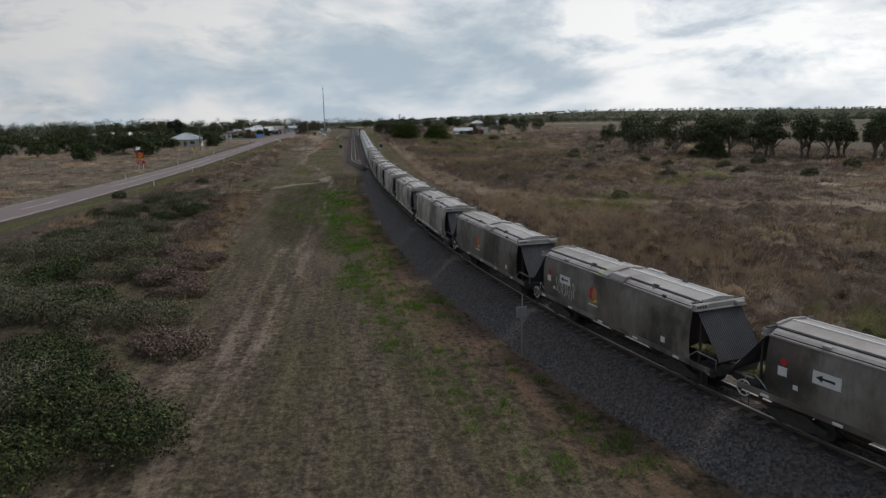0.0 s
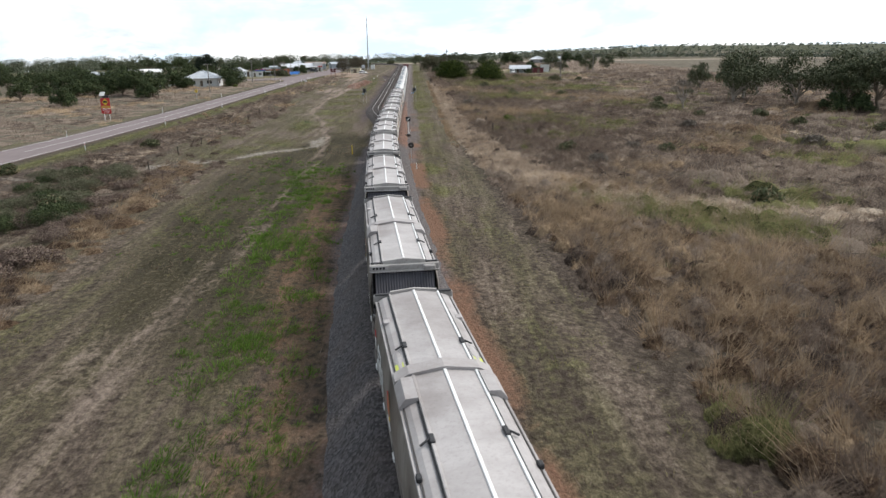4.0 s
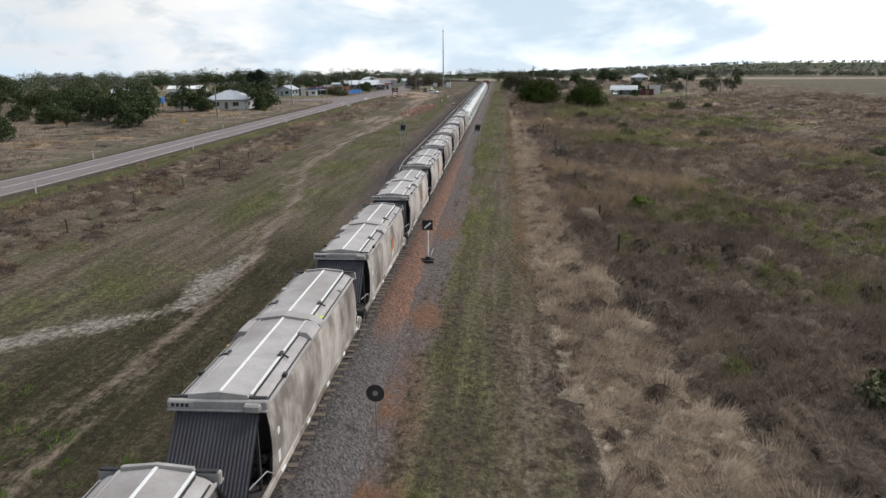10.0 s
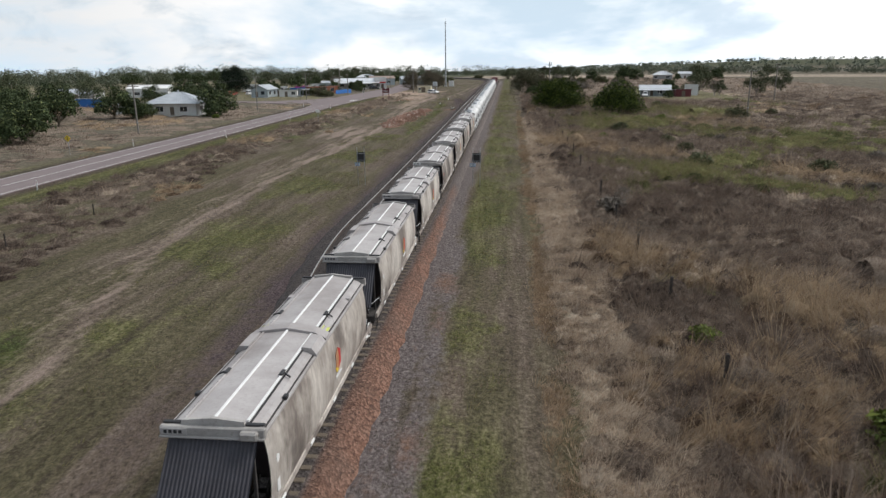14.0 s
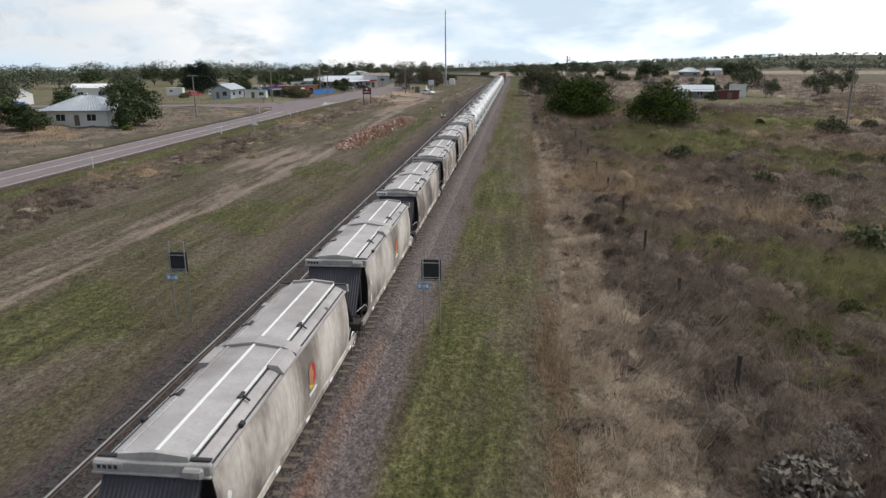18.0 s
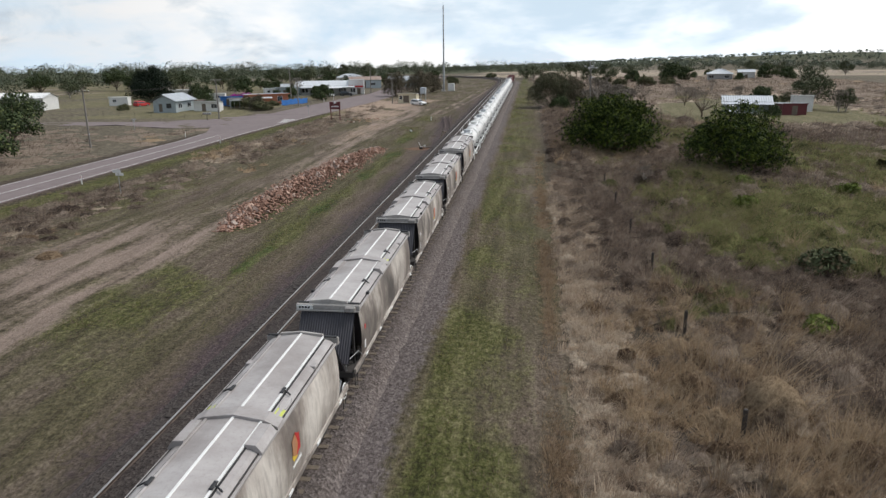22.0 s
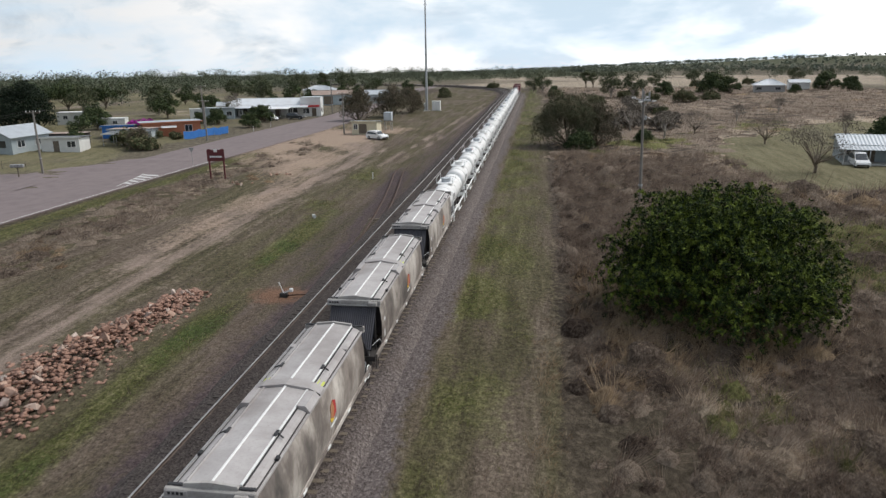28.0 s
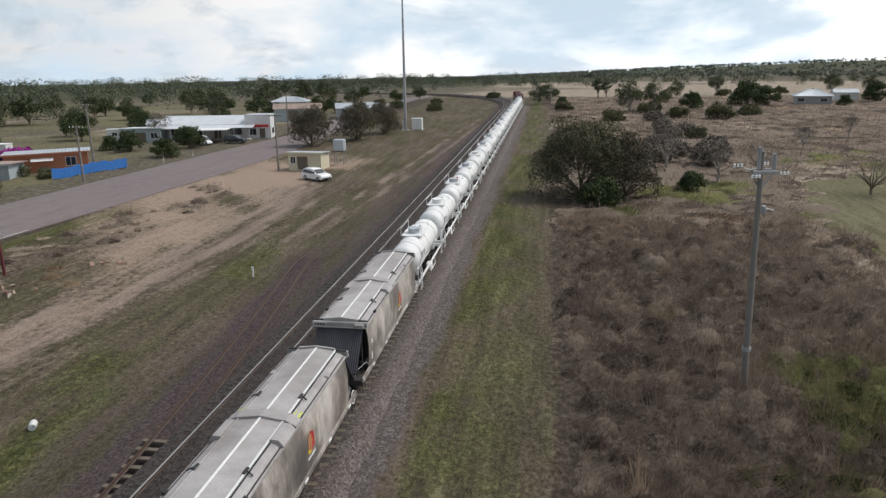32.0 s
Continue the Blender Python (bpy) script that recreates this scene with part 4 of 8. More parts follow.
def build_track(name, label, s0, s1, off, head_mat, lift=0.0):
    track = thing(name, label, "railway track", kind="structure")
    ss = np.arange(s0, s1 + 0.1, 3.0)
    offs = off(ss) if callable(off) else np.full(len(ss), float(off))
    for side in (-0.565, 0.565):
        foot, head = Mesh(), Mesh()
        for mesh, prof in ((foot, ((-0.065, -0.16), (0.065, -0.16), (0.02, -0.13), (0.02, -0.036), (-0.02, -0.036), (-0.02, -0.13))), (head, ((-0.036, -0.036), (0.036, -0.036), (0.036, -0.004), (0.03, 0.0), (-0.03, 0.0), (-0.036, -0.004)))):
            k = len(prof)
            for s, o in zip(ss, offs):
                for px, pz in prof:
                    x, y, z = track_at(s, o + side + px)
                    mesh.v.append((x, y, z + pz + lift))
            for r in range(len(ss) - 1):
                mesh.f += [(r * k + i, r * k + (i + 1) % k, (r + 1) * k + (i + 1) % k, (r + 1) * k + i) for i in range(k)]
        rail = part("rail", foot, M["rail"], track)
        part("rail_head", head, head_mat, rail)
    return track


def sleepers(track, s0, s1, off, lift=0.0, single=True, wood="timber"):
    sl = Mesh().box(-1.07, 1.07, -0.115, 0.115, -0.30, -0.155, 0.015).data("sleeper", M[wood])
    rng = random.Random(int(s0))
    joined = Mesh()
    for s in np.arange(s0, s1, 0.67):
        o = float(off(s)) if callable(off) else off
        x, y, z = track_at(s, o)
        h = float(np.interp(s, ARC, HEAD)) + rng.uniform(-0.02, 0.02)
        m = Matrix.Translation((x, y, z + lift + rng.uniform(-0.012, 0.012))) @ Matrix.Rotation(-h, 4, "Z") @ Matrix.Translation((rng.uniform(-0.06, 0.06), 0, 0))
        if single:
            ob = part("sleeper", sl, None, track)
            ob.matrix_local = m
        else:
            joined.m = m
            joined.box(-1.07, 1.07, -0.115, 0.115, -0.30, -0.155)
    if not single:
        tagged(part("sleepers", joined, M[wood], track), kind="stuff")


main_track = build_track("main_track", "narrow-gauge railway line with worn timber sleepers", -50, 850, 0.0, M["rail_head"])
loop_track = build_track("loop_track", "bright-railed passing loop beside the train", 148, 850, loop_off, M["rail_head"])
spur_track = build_track("spur_track", "rusty half-buried siding that ends in the dirt", 330, 384, spur_off, M["rail_rust"], -0.22)

# ---- the train ----
def letters(text, size, material, parent, m, name="number"):
    cu = bpy.data.curves.new(name, "FONT")
    cu.body, cu.size, cu.align_x, cu.align_y, cu.extrude = text, size, "CENTER", "CENTER", 0.002
    tmp = bpy.data.objects.new(name, cu)
    me = bpy.data.meshes.new_from_object(tmp)
    bpy.data.objects.remove(tmp)
    me.materials.clear()
    me.materials.append(material)
    ob = part(name, me, material, parent)
    ob.matrix_local = m
    return ob


def bogie(parent, y, material):
    b = part("bogie", Mesh().box(-0.95, 0.95, -0.16, 0.16, 0.42, 0.66, 0.03).box(-0.3, 0.3, -0.3, 0.3, 0.62, 0.80, 0.03), M["dark_steel"], parent)
    b.location = (0, y, 0)
    for sx in (-0.86, 0.86):
        prof = [(-1.15, 0.34), (-0.85, 0.30), (-0.5, 0.22), (0.5, 0.22), (0.85, 0.30), (1.15, 0.34), (1.15, 0.52), (0.75, 0.58), (0.4, 0.74), (-0.4, 0.74), (-0.75, 0.58), (-1.15, 0.52)]
        part("side_frame", Mesh().prism(prof, sx - 0.07, sx + 0.07, "x"), material, b)
    for dy in (-0.85, 0.85):
        w = Mesh().tube((-0.8, dy, 0.42), (0.8, dy, 0.42), 0.07)
        for sx in (-0.57, 0.57):
            w.tube((sx - 0.06, dy, 0.42), (sx + 0.06, dy, 0.42), 0.42, 18)
            w.tube((sx - np.sign(sx) * 0.02 - 0.025, dy, 0.42), (sx - np.sign(sx) * 0.02 + 0.025, dy, 0.42), 0.45, 18)
        part("wheelset", w, M["dark_steel"], b)
    return b


def hand_wheel(parent, x, y, z):
    w = Mesh().ring((x, y, z), 0.30, 0.022, "x", 22, 6).tube((x - 0.05, y, z), (x + 0.05, y, z), 0.05)
    for i in range(5):
        a = 2 * math.pi * i / 5 + 0.3
        w.tube((x, y, z), (x, y + 0.3 * math.cos(a), z + 0.3 * math.sin(a)), 0.014, 5)
    part("brake_wheel", w, M["white_paint"], parent, "white spoked hand-brake wheel")


LID = 0.80                      # half width of the roof lid
LONG = 11.9                     # length of the hopper's body
SIDE = [(-1.28, 1.22), (-1.335, 1.5), (-1.365, 1.95), (-1.365, 2.35), (-1.335, 2.8), (-1.275, 3.18), (-1.235, 3.36)]


def hopper_wagon(number="", marks=(), placard=False, paint="wagon_side"):
    """Covered hopper: rear end of its body at y = 0, rail top at z = 0, running towards +y."""
    w = thing("hopper_wagon", "covered hopper wagon, grey sides dark with soot and painted shade, dirty pale roof" if paint == "wagon_soot_shade" else "grimy pale-grey covered hopper wagon with a white-striped roof", "railway wagon", group="hopper wagons of the train")
    fr = Mesh().box(-0.22, 0.22, -1.15, LONG + 1.15, 0.80, 1.08, 0.02)
    for y in (-1.15, LONG + 1.05):
        fr.box(-1.2, 1.2, y, y + 0.1, 0.86, 1.12, 0.02)
    for y in (-0.2, LONG + 0.1):
        fr.box(-1.2, 1.2, y, y + 0.14, 0.86, 1.08, 0.02)
    part("underframe", fr, M["dark_steel"], w)
    for y0 in (-1.1, LONG + 0.05):
        part("end_platform", Mesh().box(-1.18, 1.18, y0, y0 + 1.05, 1.09, 1.13, 0.01), M["dark_steel"], w)
    for sx in (-1, 1):
        sill = Mesh().box(sx * 1.27 - 0.05, sx * 1.27 + 0.05, -1.1, LONG + 1.1, 1.02, 1.24, 0.015)
        part("side_sill", sill, M[paint], w, "grimy side sill")
        for y in np.arange(0.6, LONG, 2.75):
            part("sill_plate", Mesh().box(sx * 1.33 - 0.025, sx * 1.33 + 0.025, y, y + 0.35, 1.06, 1.16, 0.01), M["roof_strip"], w)
        prof = [(sx * abs(x), z) for x, z in SIDE]
        inner = [(sx * (abs(x) - 0.05), z) for x, z in SIDE[::-1]]
        sheet = Mesh()
        n = len(prof)
        ys = (0.06, 0.22, LONG - 0.22, LONG - 0.06)
        for k, y in enumerate(ys):
            pull = 0.07 if k in (0, 3) else 0.0
            sheet.v += [(x - sx * pull, y, z) for x, z in prof]
        for r in range(3):
            for i in range(n - 1):
                q = (r * n + i, r * n + i + 1, (r + 1) * n + i + 1, (r + 1) * n + i)
                sheet.f.append(q if sx < 0 else q[::-1])
        base = len(sheet.v)
        for y in (ys[0], ys[-1]):
            sheet.v += [(x, y, z) for x, z in inner]
        for i in range(n - 1):
            q = (base + i, base + i + 1, base + n + i + 1, base + n + i)
            sheet.f.append(q if sx < 0 else q[::-1])
        for r, e in ((0, base), (3, base + n)):
            for i in range(n - 1):
                sheet.f.append((r * n + i, r * n + i + 1, e + n - 2 - i, e + n - 1 - i))
        part("side_panel", sheet, M[paint], w, smooth=40)
        part("eave_rail", Mesh().box(sx * 1.255 - 0.03, sx * 1.255 + 0.03, 0.05, LONG - 0.05, 3.34, 3.42, 0.012), M["wagon_roof"], w)
        shoulder = Mesh().prism([(sx * LID, 3.60), (sx * 1.05, 3.53), (sx * 1.24, 3.40), (sx * 1.24, 3.36), (sx * LID, 3.54)] if sx < 0 else [(sx * LID, 3.54), (sx * 1.24, 3.36), (sx * 1.24, 3.40), (sx * 1.05, 3.53), (sx * LID, 3.60)], 0.15, LONG - 0.1)
        part("roof_shoulder", shoulder, M["wagon_roof"], w)
        part("gutter", Mesh().box(sx * 1.19 - 0.02, sx * 1.19 + 0.02, 0.2, LONG - 0.2, 3.40, 3.455), M["dark_steel"], w, "dark gutter line above the eave")
        part("lid_strip", Mesh().box(sx * LID - 0.035, sx * LID + 0.035, 0.16, LONG - 0.05, 3.60, 3.665, 0.012), M["roof_strip"] if sx > 0 else M["wagon_roof"], w, "pale edge strip of the roof lid" if sx > 0 else "")
        # black strip added to draw the dark gap beside the lid
        part("lid_seam", Mesh().box(sx * (LID + 0.062) - 0.024, sx * (LID + 0.062) + 0.024, 0.2, LONG - 0.15, 3.555, 3.606), M["black"], w, "black strip for the dark gap beside the lid edge")
        for y in (2.9, 7.7):
            part("latch", Mesh().box(sx * LID - 0.06, sx * LID + 0.06, y - 0.22, y + 0.12, 3.65, 3.71, 0.02).tube((sx * LID, y, 3.68), (sx * (LID + 0.26), y - 0.16, 3.60), 0.028, 6), M["black"], w, "black lid latch with its lever")
        part("lid_actuator", Mesh().prism([(0.0, 3.40), (0.46, 3.40), (0.46, 3.47), (0.30, 3.68), (0.0, 3.70)] if sx > 0 else [(-0.46, 3.40), (0.0, 3.40), (0.0, 3.70), (-0.30, 3.68), (-0.46, 3.47)], 4.6, 5.7), M["wagon_roof"], w).location = (sx * 0.84, 0, 0)
        part("step_bracket", Mesh().box(sx * 1.10 - 0.1, sx * 1.10 + 0.1, 9.6, 9.9, 3.44, 3.56, 0.02), M["wagon_roof"], w)
        part("eave_clip", Mesh().box(sx * 1.22 - 0.06, sx * 1.22 + 0.06, 1.7, 1.9, 3.42, 3.54, 0.02), M["black"], w)
    part("roof_lid", Mesh().prism([(-LID, 3.58), (LID, 3.58), (LID, 3.62), (0, 3.73), (-LID, 3.62)], 0.12, LONG - 0.02), M["wagon_roof"], w)
    part("ridge_strip", Mesh().box(-0.04, 0.04, 0.1, LONG, 3.715, 3.76, 0.012), M["roof_strip"], w, "pale ridge strip")
    strap = Mesh().prism([(-1.28, 3.40), (-1.20, 3.40), (-LID - 0.02, 3.60), (0, 3.74), (LID + 0.02, 3.60), (1.20, 3.40), (1.28, 3.40), (1.26, 3.50), (LID + 0.1, 3.69), (0, 3.82), (-LID - 0.1, 3.69), (-1.26, 3.50)], 5.85, 6.35)
    part("lid_strap", strap, M["wagon_roof"], w)
    # rear and front ends
    for y0, d in ((0.0, -1), (LONG, 1)):
        head = Mesh().box(-1.33, 1.33, min(y0, y0 + d * 0.16), max(y0, y0 + d * 0.16), 3.33, 3.60, 0.03)
        head.box(-1.33, 1.33, min(y0, y0 + d * 0.22), max(y0, y0 + d * 0.22), 3.31, 3.37, 0.015)
        head.prism([(-LID - 0.03, 3.56), (LID + 0.03, 3.56), (LID - 0.02, 3.72), (0, 3.80), (-LID + 0.02, 3.72)], y0 - 0.05, y0 + 0.05)
        part("end_header", head, M["roof_header"], w, "grimy header beam over the end")
        for lx in (-1.28, 0.78):
            part("header_latch", Mesh().box(lx, lx + 0.5, y0 - 0.03, y0 + 0.10, 3.60, 3.65, 0.015), M["black"], w)
        if d < 0:
            part("end_housing", Mesh().box(0.72, 1.18, -0.30, 0.0, 3.32, 3.56, 0.05), M["roof_header"], w)
        # corrugated shield that leans out towards the foot
        rib, lo, hi = Mesh(), 1.62, 3.32
        nrib = 88
        for k in range(nrib + 1):
            x = -1.12 + 2.24 * k / nrib
            q = 0.015 if k % 4 in (0, 1) else -0.015
            rib.v += [(x, y0 + d * (0.08 + q), hi), (x, y0 + d * (1.45 + q), lo), (x, y0 + d * (0.05 + q), hi), (x, y0 + d * (1.415 + q), lo)]
        for k in range(nrib):
            a, b = 4 * k, 4 * k + 4
            q = [(a, b, b + 1, a + 1), (a + 2, a + 3, b + 3, b + 2), (a + 1, b + 1, b + 3, a + 3)]
            rib.f += q if d < 0 else [t[::-1] for t in q]
        part("end_shield", rib, M["shield"], w, "dark corrugated end shield")
        part("shield_edge", Mesh().box(-1.15, 1.15, y0 + d * 1.43 - 0.03, y0 + d * 1.43 + 0.03, 1.56, 1.62, 0.01), M["dark_steel"], w)
        slope = Mesh().plate([(-1.2, y0 - d * 0.05, 3.35), (1.2, y0 - d * 0.05, 3.35), (1.2, y0 - d * 1.6, 1.2), (-1.2, y0 - d * 1.6, 1.2)], 0.03)
        part("slope_sheet", slope, M["shield"], w)
        for sx in (-1, 1):
            part("end_post", Mesh().box(sx * 1.05 - 0.04, sx * 1.05 + 0.04, y0 + d * 0.3 - 0.04, y0 + d * 0.3 + 0.04, 1.1, 3.0, 0.01), M["dark_steel"], w)
            rail = Mesh().pipe([(sx * 1.26, y0 - d * 0.3, 1.24), (sx * 1.26, y0 + d * 0.35, 1.72), (sx * 0.9, y0 + d * 1.05, 1.5), (sx * 0.9, y0 + d * 1.05, 1.12)], 0.022, 6)
            part("handrail", rail, M["galv"], w)
            step = Mesh().pipe([(sx * 1.22, y0 + d * 0.95, 1.1), (sx * 1.22, y0 + d * 0.95, 0.45), (sx * 1.22, y0 + d * 0.6, 0.45), (sx * 1.22, y0 + d * 0.6, 1.1)], 0.02, 6)
            part("foot_step", step, M["dark_steel"], w)
        part("brake_gear", Mesh().box(-0.6, -0.1, y0 + d * 0.55 - 0.2, y0 + d * 0.55 + 0.2, 1.13, 1.5, 0.04).tube((0.25, y0 + d * 0.3, 1.35), (0.25, y0 + d * 0.9, 1.35), 0.16, 12), M["dark_steel"], w)
        part("coupler", Mesh().box(-0.11, 0.11, min(y0 + d * 1.1, y0 + d * 1.75), max(y0 + d * 1.1, y0 + d * 1.75), 0.72, 0.98, 0.03), M["dark_steel"], w)
    hand_wheel(w, -1.22, LONG + 0.85, 1.05)
    hand_wheel(w, 1.22, LONG + 0.85, 1.05)
    # discharge hoppers under the floor
    for y in (3.0, 5.95, 8.9):
        hop = Mesh()
        hop.add([(-1.15, y - 1.3, 1.3), (1.15, y - 1.3, 1.3), (1.15, y + 1.3, 1.3), (-1.15, y + 1.3, 1.3), (-0.45, y - 0.4, 0.45), (0.45, y - 0.4, 0.45), (0.45, y + 0.4, 0.45), (-0.45, y + 0.4, 0.45)], [(3, 2, 1, 0), (4, 5, 6, 7), (0, 1, 5, 4), (1, 2, 6, 5), (2, 3, 7, 6), (3, 0, 4, 7)])
        part("discharge_hopper", hop, M["dark_steel"], w)
    bogie(w, 1.15, M["dark_steel"])
    bogie(w, LONG - 1.15, M["dark_steel"])
    if number:
        part("number_plate", Mesh().box(-1.30, -0.62, -0.185, -0.16, 3.38, 3.56, 0.01), M["roof_strip"] if placard else M["wagon_roof"], w)
        for i in range(4):
            part("number_bar", Mesh().box(-1.20 + i * 0.125, -1.12 + i * 0.125, -0.192, -0.184, 3.43, 3.52), M["black"], w)
    if "logo" in marks:
        for sx in (-1, 1):
            x = sx * 1.37
            for name, mat, prof in (("badge_orange", "orange", [(6.55, 2.15), (6.85, 2.0), (7.0, 2.35), (6.8, 2.75), (6.55, 2.6)]), ("badge_red", "red", [(6.85, 2.0), (7.2, 2.1), (7.15, 2.6), (6.8, 2.78), (7.0, 2.35)]), ("badge_yellow", "yellow", [(6.5, 2.1), (6.6, 1.95), (6.95, 1.95), (6.85, 2.0), (6.55, 2.15)])):
                part(name, Mesh().prism(prof, x - 0.004, x + 0.012 if sx > 0 else x + 0.004, "x"), M[mat], w)
            part("badge_bar", Mesh().box(x - 0.008, x + 0.008, 6.5, 7.25, 1.75, 1.83), M["roof_strip"], w)
    if "oval" in marks:
        for sx in (-1, 1):
            o = Mesh().ring((0, 0, 0), 0.24, 0.012, "z", 20, 4)
            o.v = [(a * 0.55, b * 1.7, c) for a, b, c in o.v]
            for k in range(6):
                o.box(-0.05, 0.05, -0.27 + k * 0.09, -0.22 + k * 0.09, -0.004, 0.006)
            ob = part("oval_mark", o, M["grey_paint"], w, "grey oval maker's mark")
            ob.matrix_local = pose(sx * 1.04, 7.15, 3.52, 0, sx * 22, 0)
            ob = part("lime_mark", Mesh().box(-0.12, 0.12, -0.22, 0.22, -0.004, 0.006), M["lime"], w, "faded lime patch")
            ob.matrix_local = pose(sx * 1.05, 6.6, 3.515, 0, sx * 22, 0)
    if "arrow" in marks:
        x = -1.372
        part("arrow_board", Mesh().box(x - 0.008, x + 0.006, 9.0, 10.0, 2.25, 2.7), M["roof_strip"], w, "white board with a black arrow")
        part("arrow", Mesh().prism([(9.2, 2.44), (9.65, 2.44), (9.65, 2.36), (9.88, 2.48), (9.65, 2.60), (9.65, 2.52), (9.2, 2.52)], x - 0.014, x - 0.009, "x"), M["black"], w)
        ring = part("red_disc", Mesh().tube((-1.350, 11.1, 2.6), (-1.372, 11.1, 2.6), 0.13, 16), M["red"], w)
        part("notice", Mesh().box(-1.375, -1.355, 10.95, 11.3, 2.1, 2.42), M["roof_strip"], w)
        part("notice_small", Mesh().box(-1.375, -1.345, 10.5, 10.68, 1.75, 1.92), M["roof_strip"], w)
    if "scrawl" in marks:
        g = Mesh()
        rng = random.Random(5)
        for k in range(9):
            y = 8.6 + k * 0.22
            pts = [(-1.366, y + rng.uniform(-0.1, 0.1), 1.6 + 0.8 * i / 4 + rng.uniform(-0.1, 0.1)) for i in range(5)]
            g.pipe(pts, 0.014, 4)
        part("scrawl", g, M["roof_strip"], w, "pale scrawled marks")
    part("side_notice", Mesh().box(-1.362, -1.325, 1.5, 1.75, 1.5, 1.75), M["roof_strip"], w)
    part("side_notice", Mesh().box(1.325, 1.365, 0.35, 0.55, 1.55, 1.9), M["roof_strip"], w)
    part("side_disc", Mesh().tube((1.325, 0.5, 2.45), (1.372, 0.5, 2.45), 0.11, 14), M["red"] if "disc" in marks else M["roof_strip"], w)
    return w


def tank_wagon(kind=0):
    """White tank wagon; rear coupling face at y = 0."""
    w = thing("tank_wagon", "white rail tank wagon with white ladders and top platform", "railway wagon", group="tank wagons of the train")
    r, zc, y0, y1 = 1.02, 2.25, 0.95, 9.75
    prof = [(0.02, y0 - 0.22), (0.45, y0 - 0.18), (0.8, y0 - 0.08), (r, y0 + 0.12), (r, y1 - 0.12), (0.8, y1 + 0.08), (0.45, y1 + 0.18), (0.02, y1 + 0.22)]
    shell = Mesh()
    shell.m = Matrix.Translation((0, 0, zc))
    shell.lathe(prof, 24, "y")
    tank = part("tank", shell, M["tank_white"], w, smooth=50)
    for y in (y0 + 1.4, (y0 + y1) / 2, y1 - 1.4):
        part("band", Mesh().ring((0, y, zc), r + 0.01, 0.03, "y", 24, 4), M["tank_white"], tank)
    part("underframe", Mesh().box(-0.5, 0.5, 0.3, 10.4, 0.85, 1.1, 0.03).box(-1.2, 1.2, 0.3, 0.45, 0.85, 1.1, 0.02).box(-1.2, 1.2, 10.25, 10.4, 0.85, 1.1, 0.02), M["white_paint"], w)
    for y in (1.9, 8.8):
        part("saddle", Mesh().box(-0.85, 0.85, y - 0.15, y + 0.15, 1.08, 1.55, 0.03), M["white_paint"], w)
    for sx in (-1, 1):
        part("sill", Mesh().box(sx * 1.15 - 0.05, sx * 1.15 + 0.05, 0.4, 10.3, 0.92, 1.1, 0.02), M["white_paint"], w)
        for y in (0.55, 9.55):
            lad = Mesh()
            for dy in (0.0, 0.55):
                lad.pipe([(sx * 1.28, y + dy, 0.45), (sx * 1.28, y + dy, 1.5), (sx * 1.18, y + dy, 2.2)], 0.03, 6)
            for z in (0.5, 0.85, 1.2, 1.55):
                lad.tube((sx * 1.28, y, z), (sx * 1.28, y + 0.55, z), 0.022, 5)
            part("ladder", lad, M["white_paint"], w)
        hoop = Mesh().pipe([(sx * 1.25, 4.3, 1.1), (sx * 1.32, 4.3, 0.65), (sx * 1.32, 6.4, 0.65), (sx * 1.25, 6.4, 1.1)], 0.03, 6)
        part("side_hoop", hoop, M["white_paint"], w)
        box = Mesh().box(sx * 1.05 - 0.18, sx * 1.05 + 0.18, 4.9, 5.7, 0.55, 1.0, 0.04)
        part("valve_box", box, M["white_paint"], w)
        part("placard", Mesh().box(sx * 1.03 - 0.015, sx * 1.03 + 0.015, 2.3, 2.7, 2.2, 2.6).box(sx * 1.03 - 0.015, sx * 1.03 + 0.015, 3.2, 3.5, 2.25, 2.55), M["grey_paint"], w)
    plat = Mesh().box(-0.75, 0.75, 4.0, 6.7, 3.26, 3.31, 0.01)
    part("top_platform", plat, M["white_paint"], w)
    part("manway", Mesh().tube((0, 5.0, 3.2), (0, 5.0, 3.62), 0.42, 18).tube((0, 5.0, 3.62), (0, 5.0, 3.68), 0.47, 18), M["tin"] if kind != 1 else M["tank_white"], w, "domed manway")
    part("vent", Mesh().tube((0.25, 6.2, 3.25), (0.25, 6.2, 3.6), 0.1, 10).box(-0.4, 0.0, 6.0, 6.4, 3.3, 3.55, 0.03), M["red"] if kind == 2 else M["white_paint"], w)
    for sx in (-1, 1):
        rail = Mesh().pipe([(sx * 0.75, 4.0, 3.3), (sx * 0.75, 4.0, 3.85), (sx * 0.75, 6.7, 3.85), (sx * 0.75, 6.7, 3.3)], 0.022, 5)
        part("platform_rail", rail, M["white_paint"], w)
    for y in (0.35, 10.35):
        part("end_rail", Mesh().pipe([(-1.15, y, 1.1), (-1.15, y, 1.95), (1.15, y, 1.95), (1.15, y, 1.1)], 0.028, 6), M["white_paint"], w)
        d = -1 if y < 1 else 1
        part("coupler", Mesh().box(-0.11, 0.11, min(y, y + d * 0.5), max(y, y + d * 0.5), 0.72, 0.98, 0.03), M["dark_steel"], w)
    bogie(w, 1.9, M["dark_steel"])
    bogie(w, 8.8, M["dark_steel"])
    return w


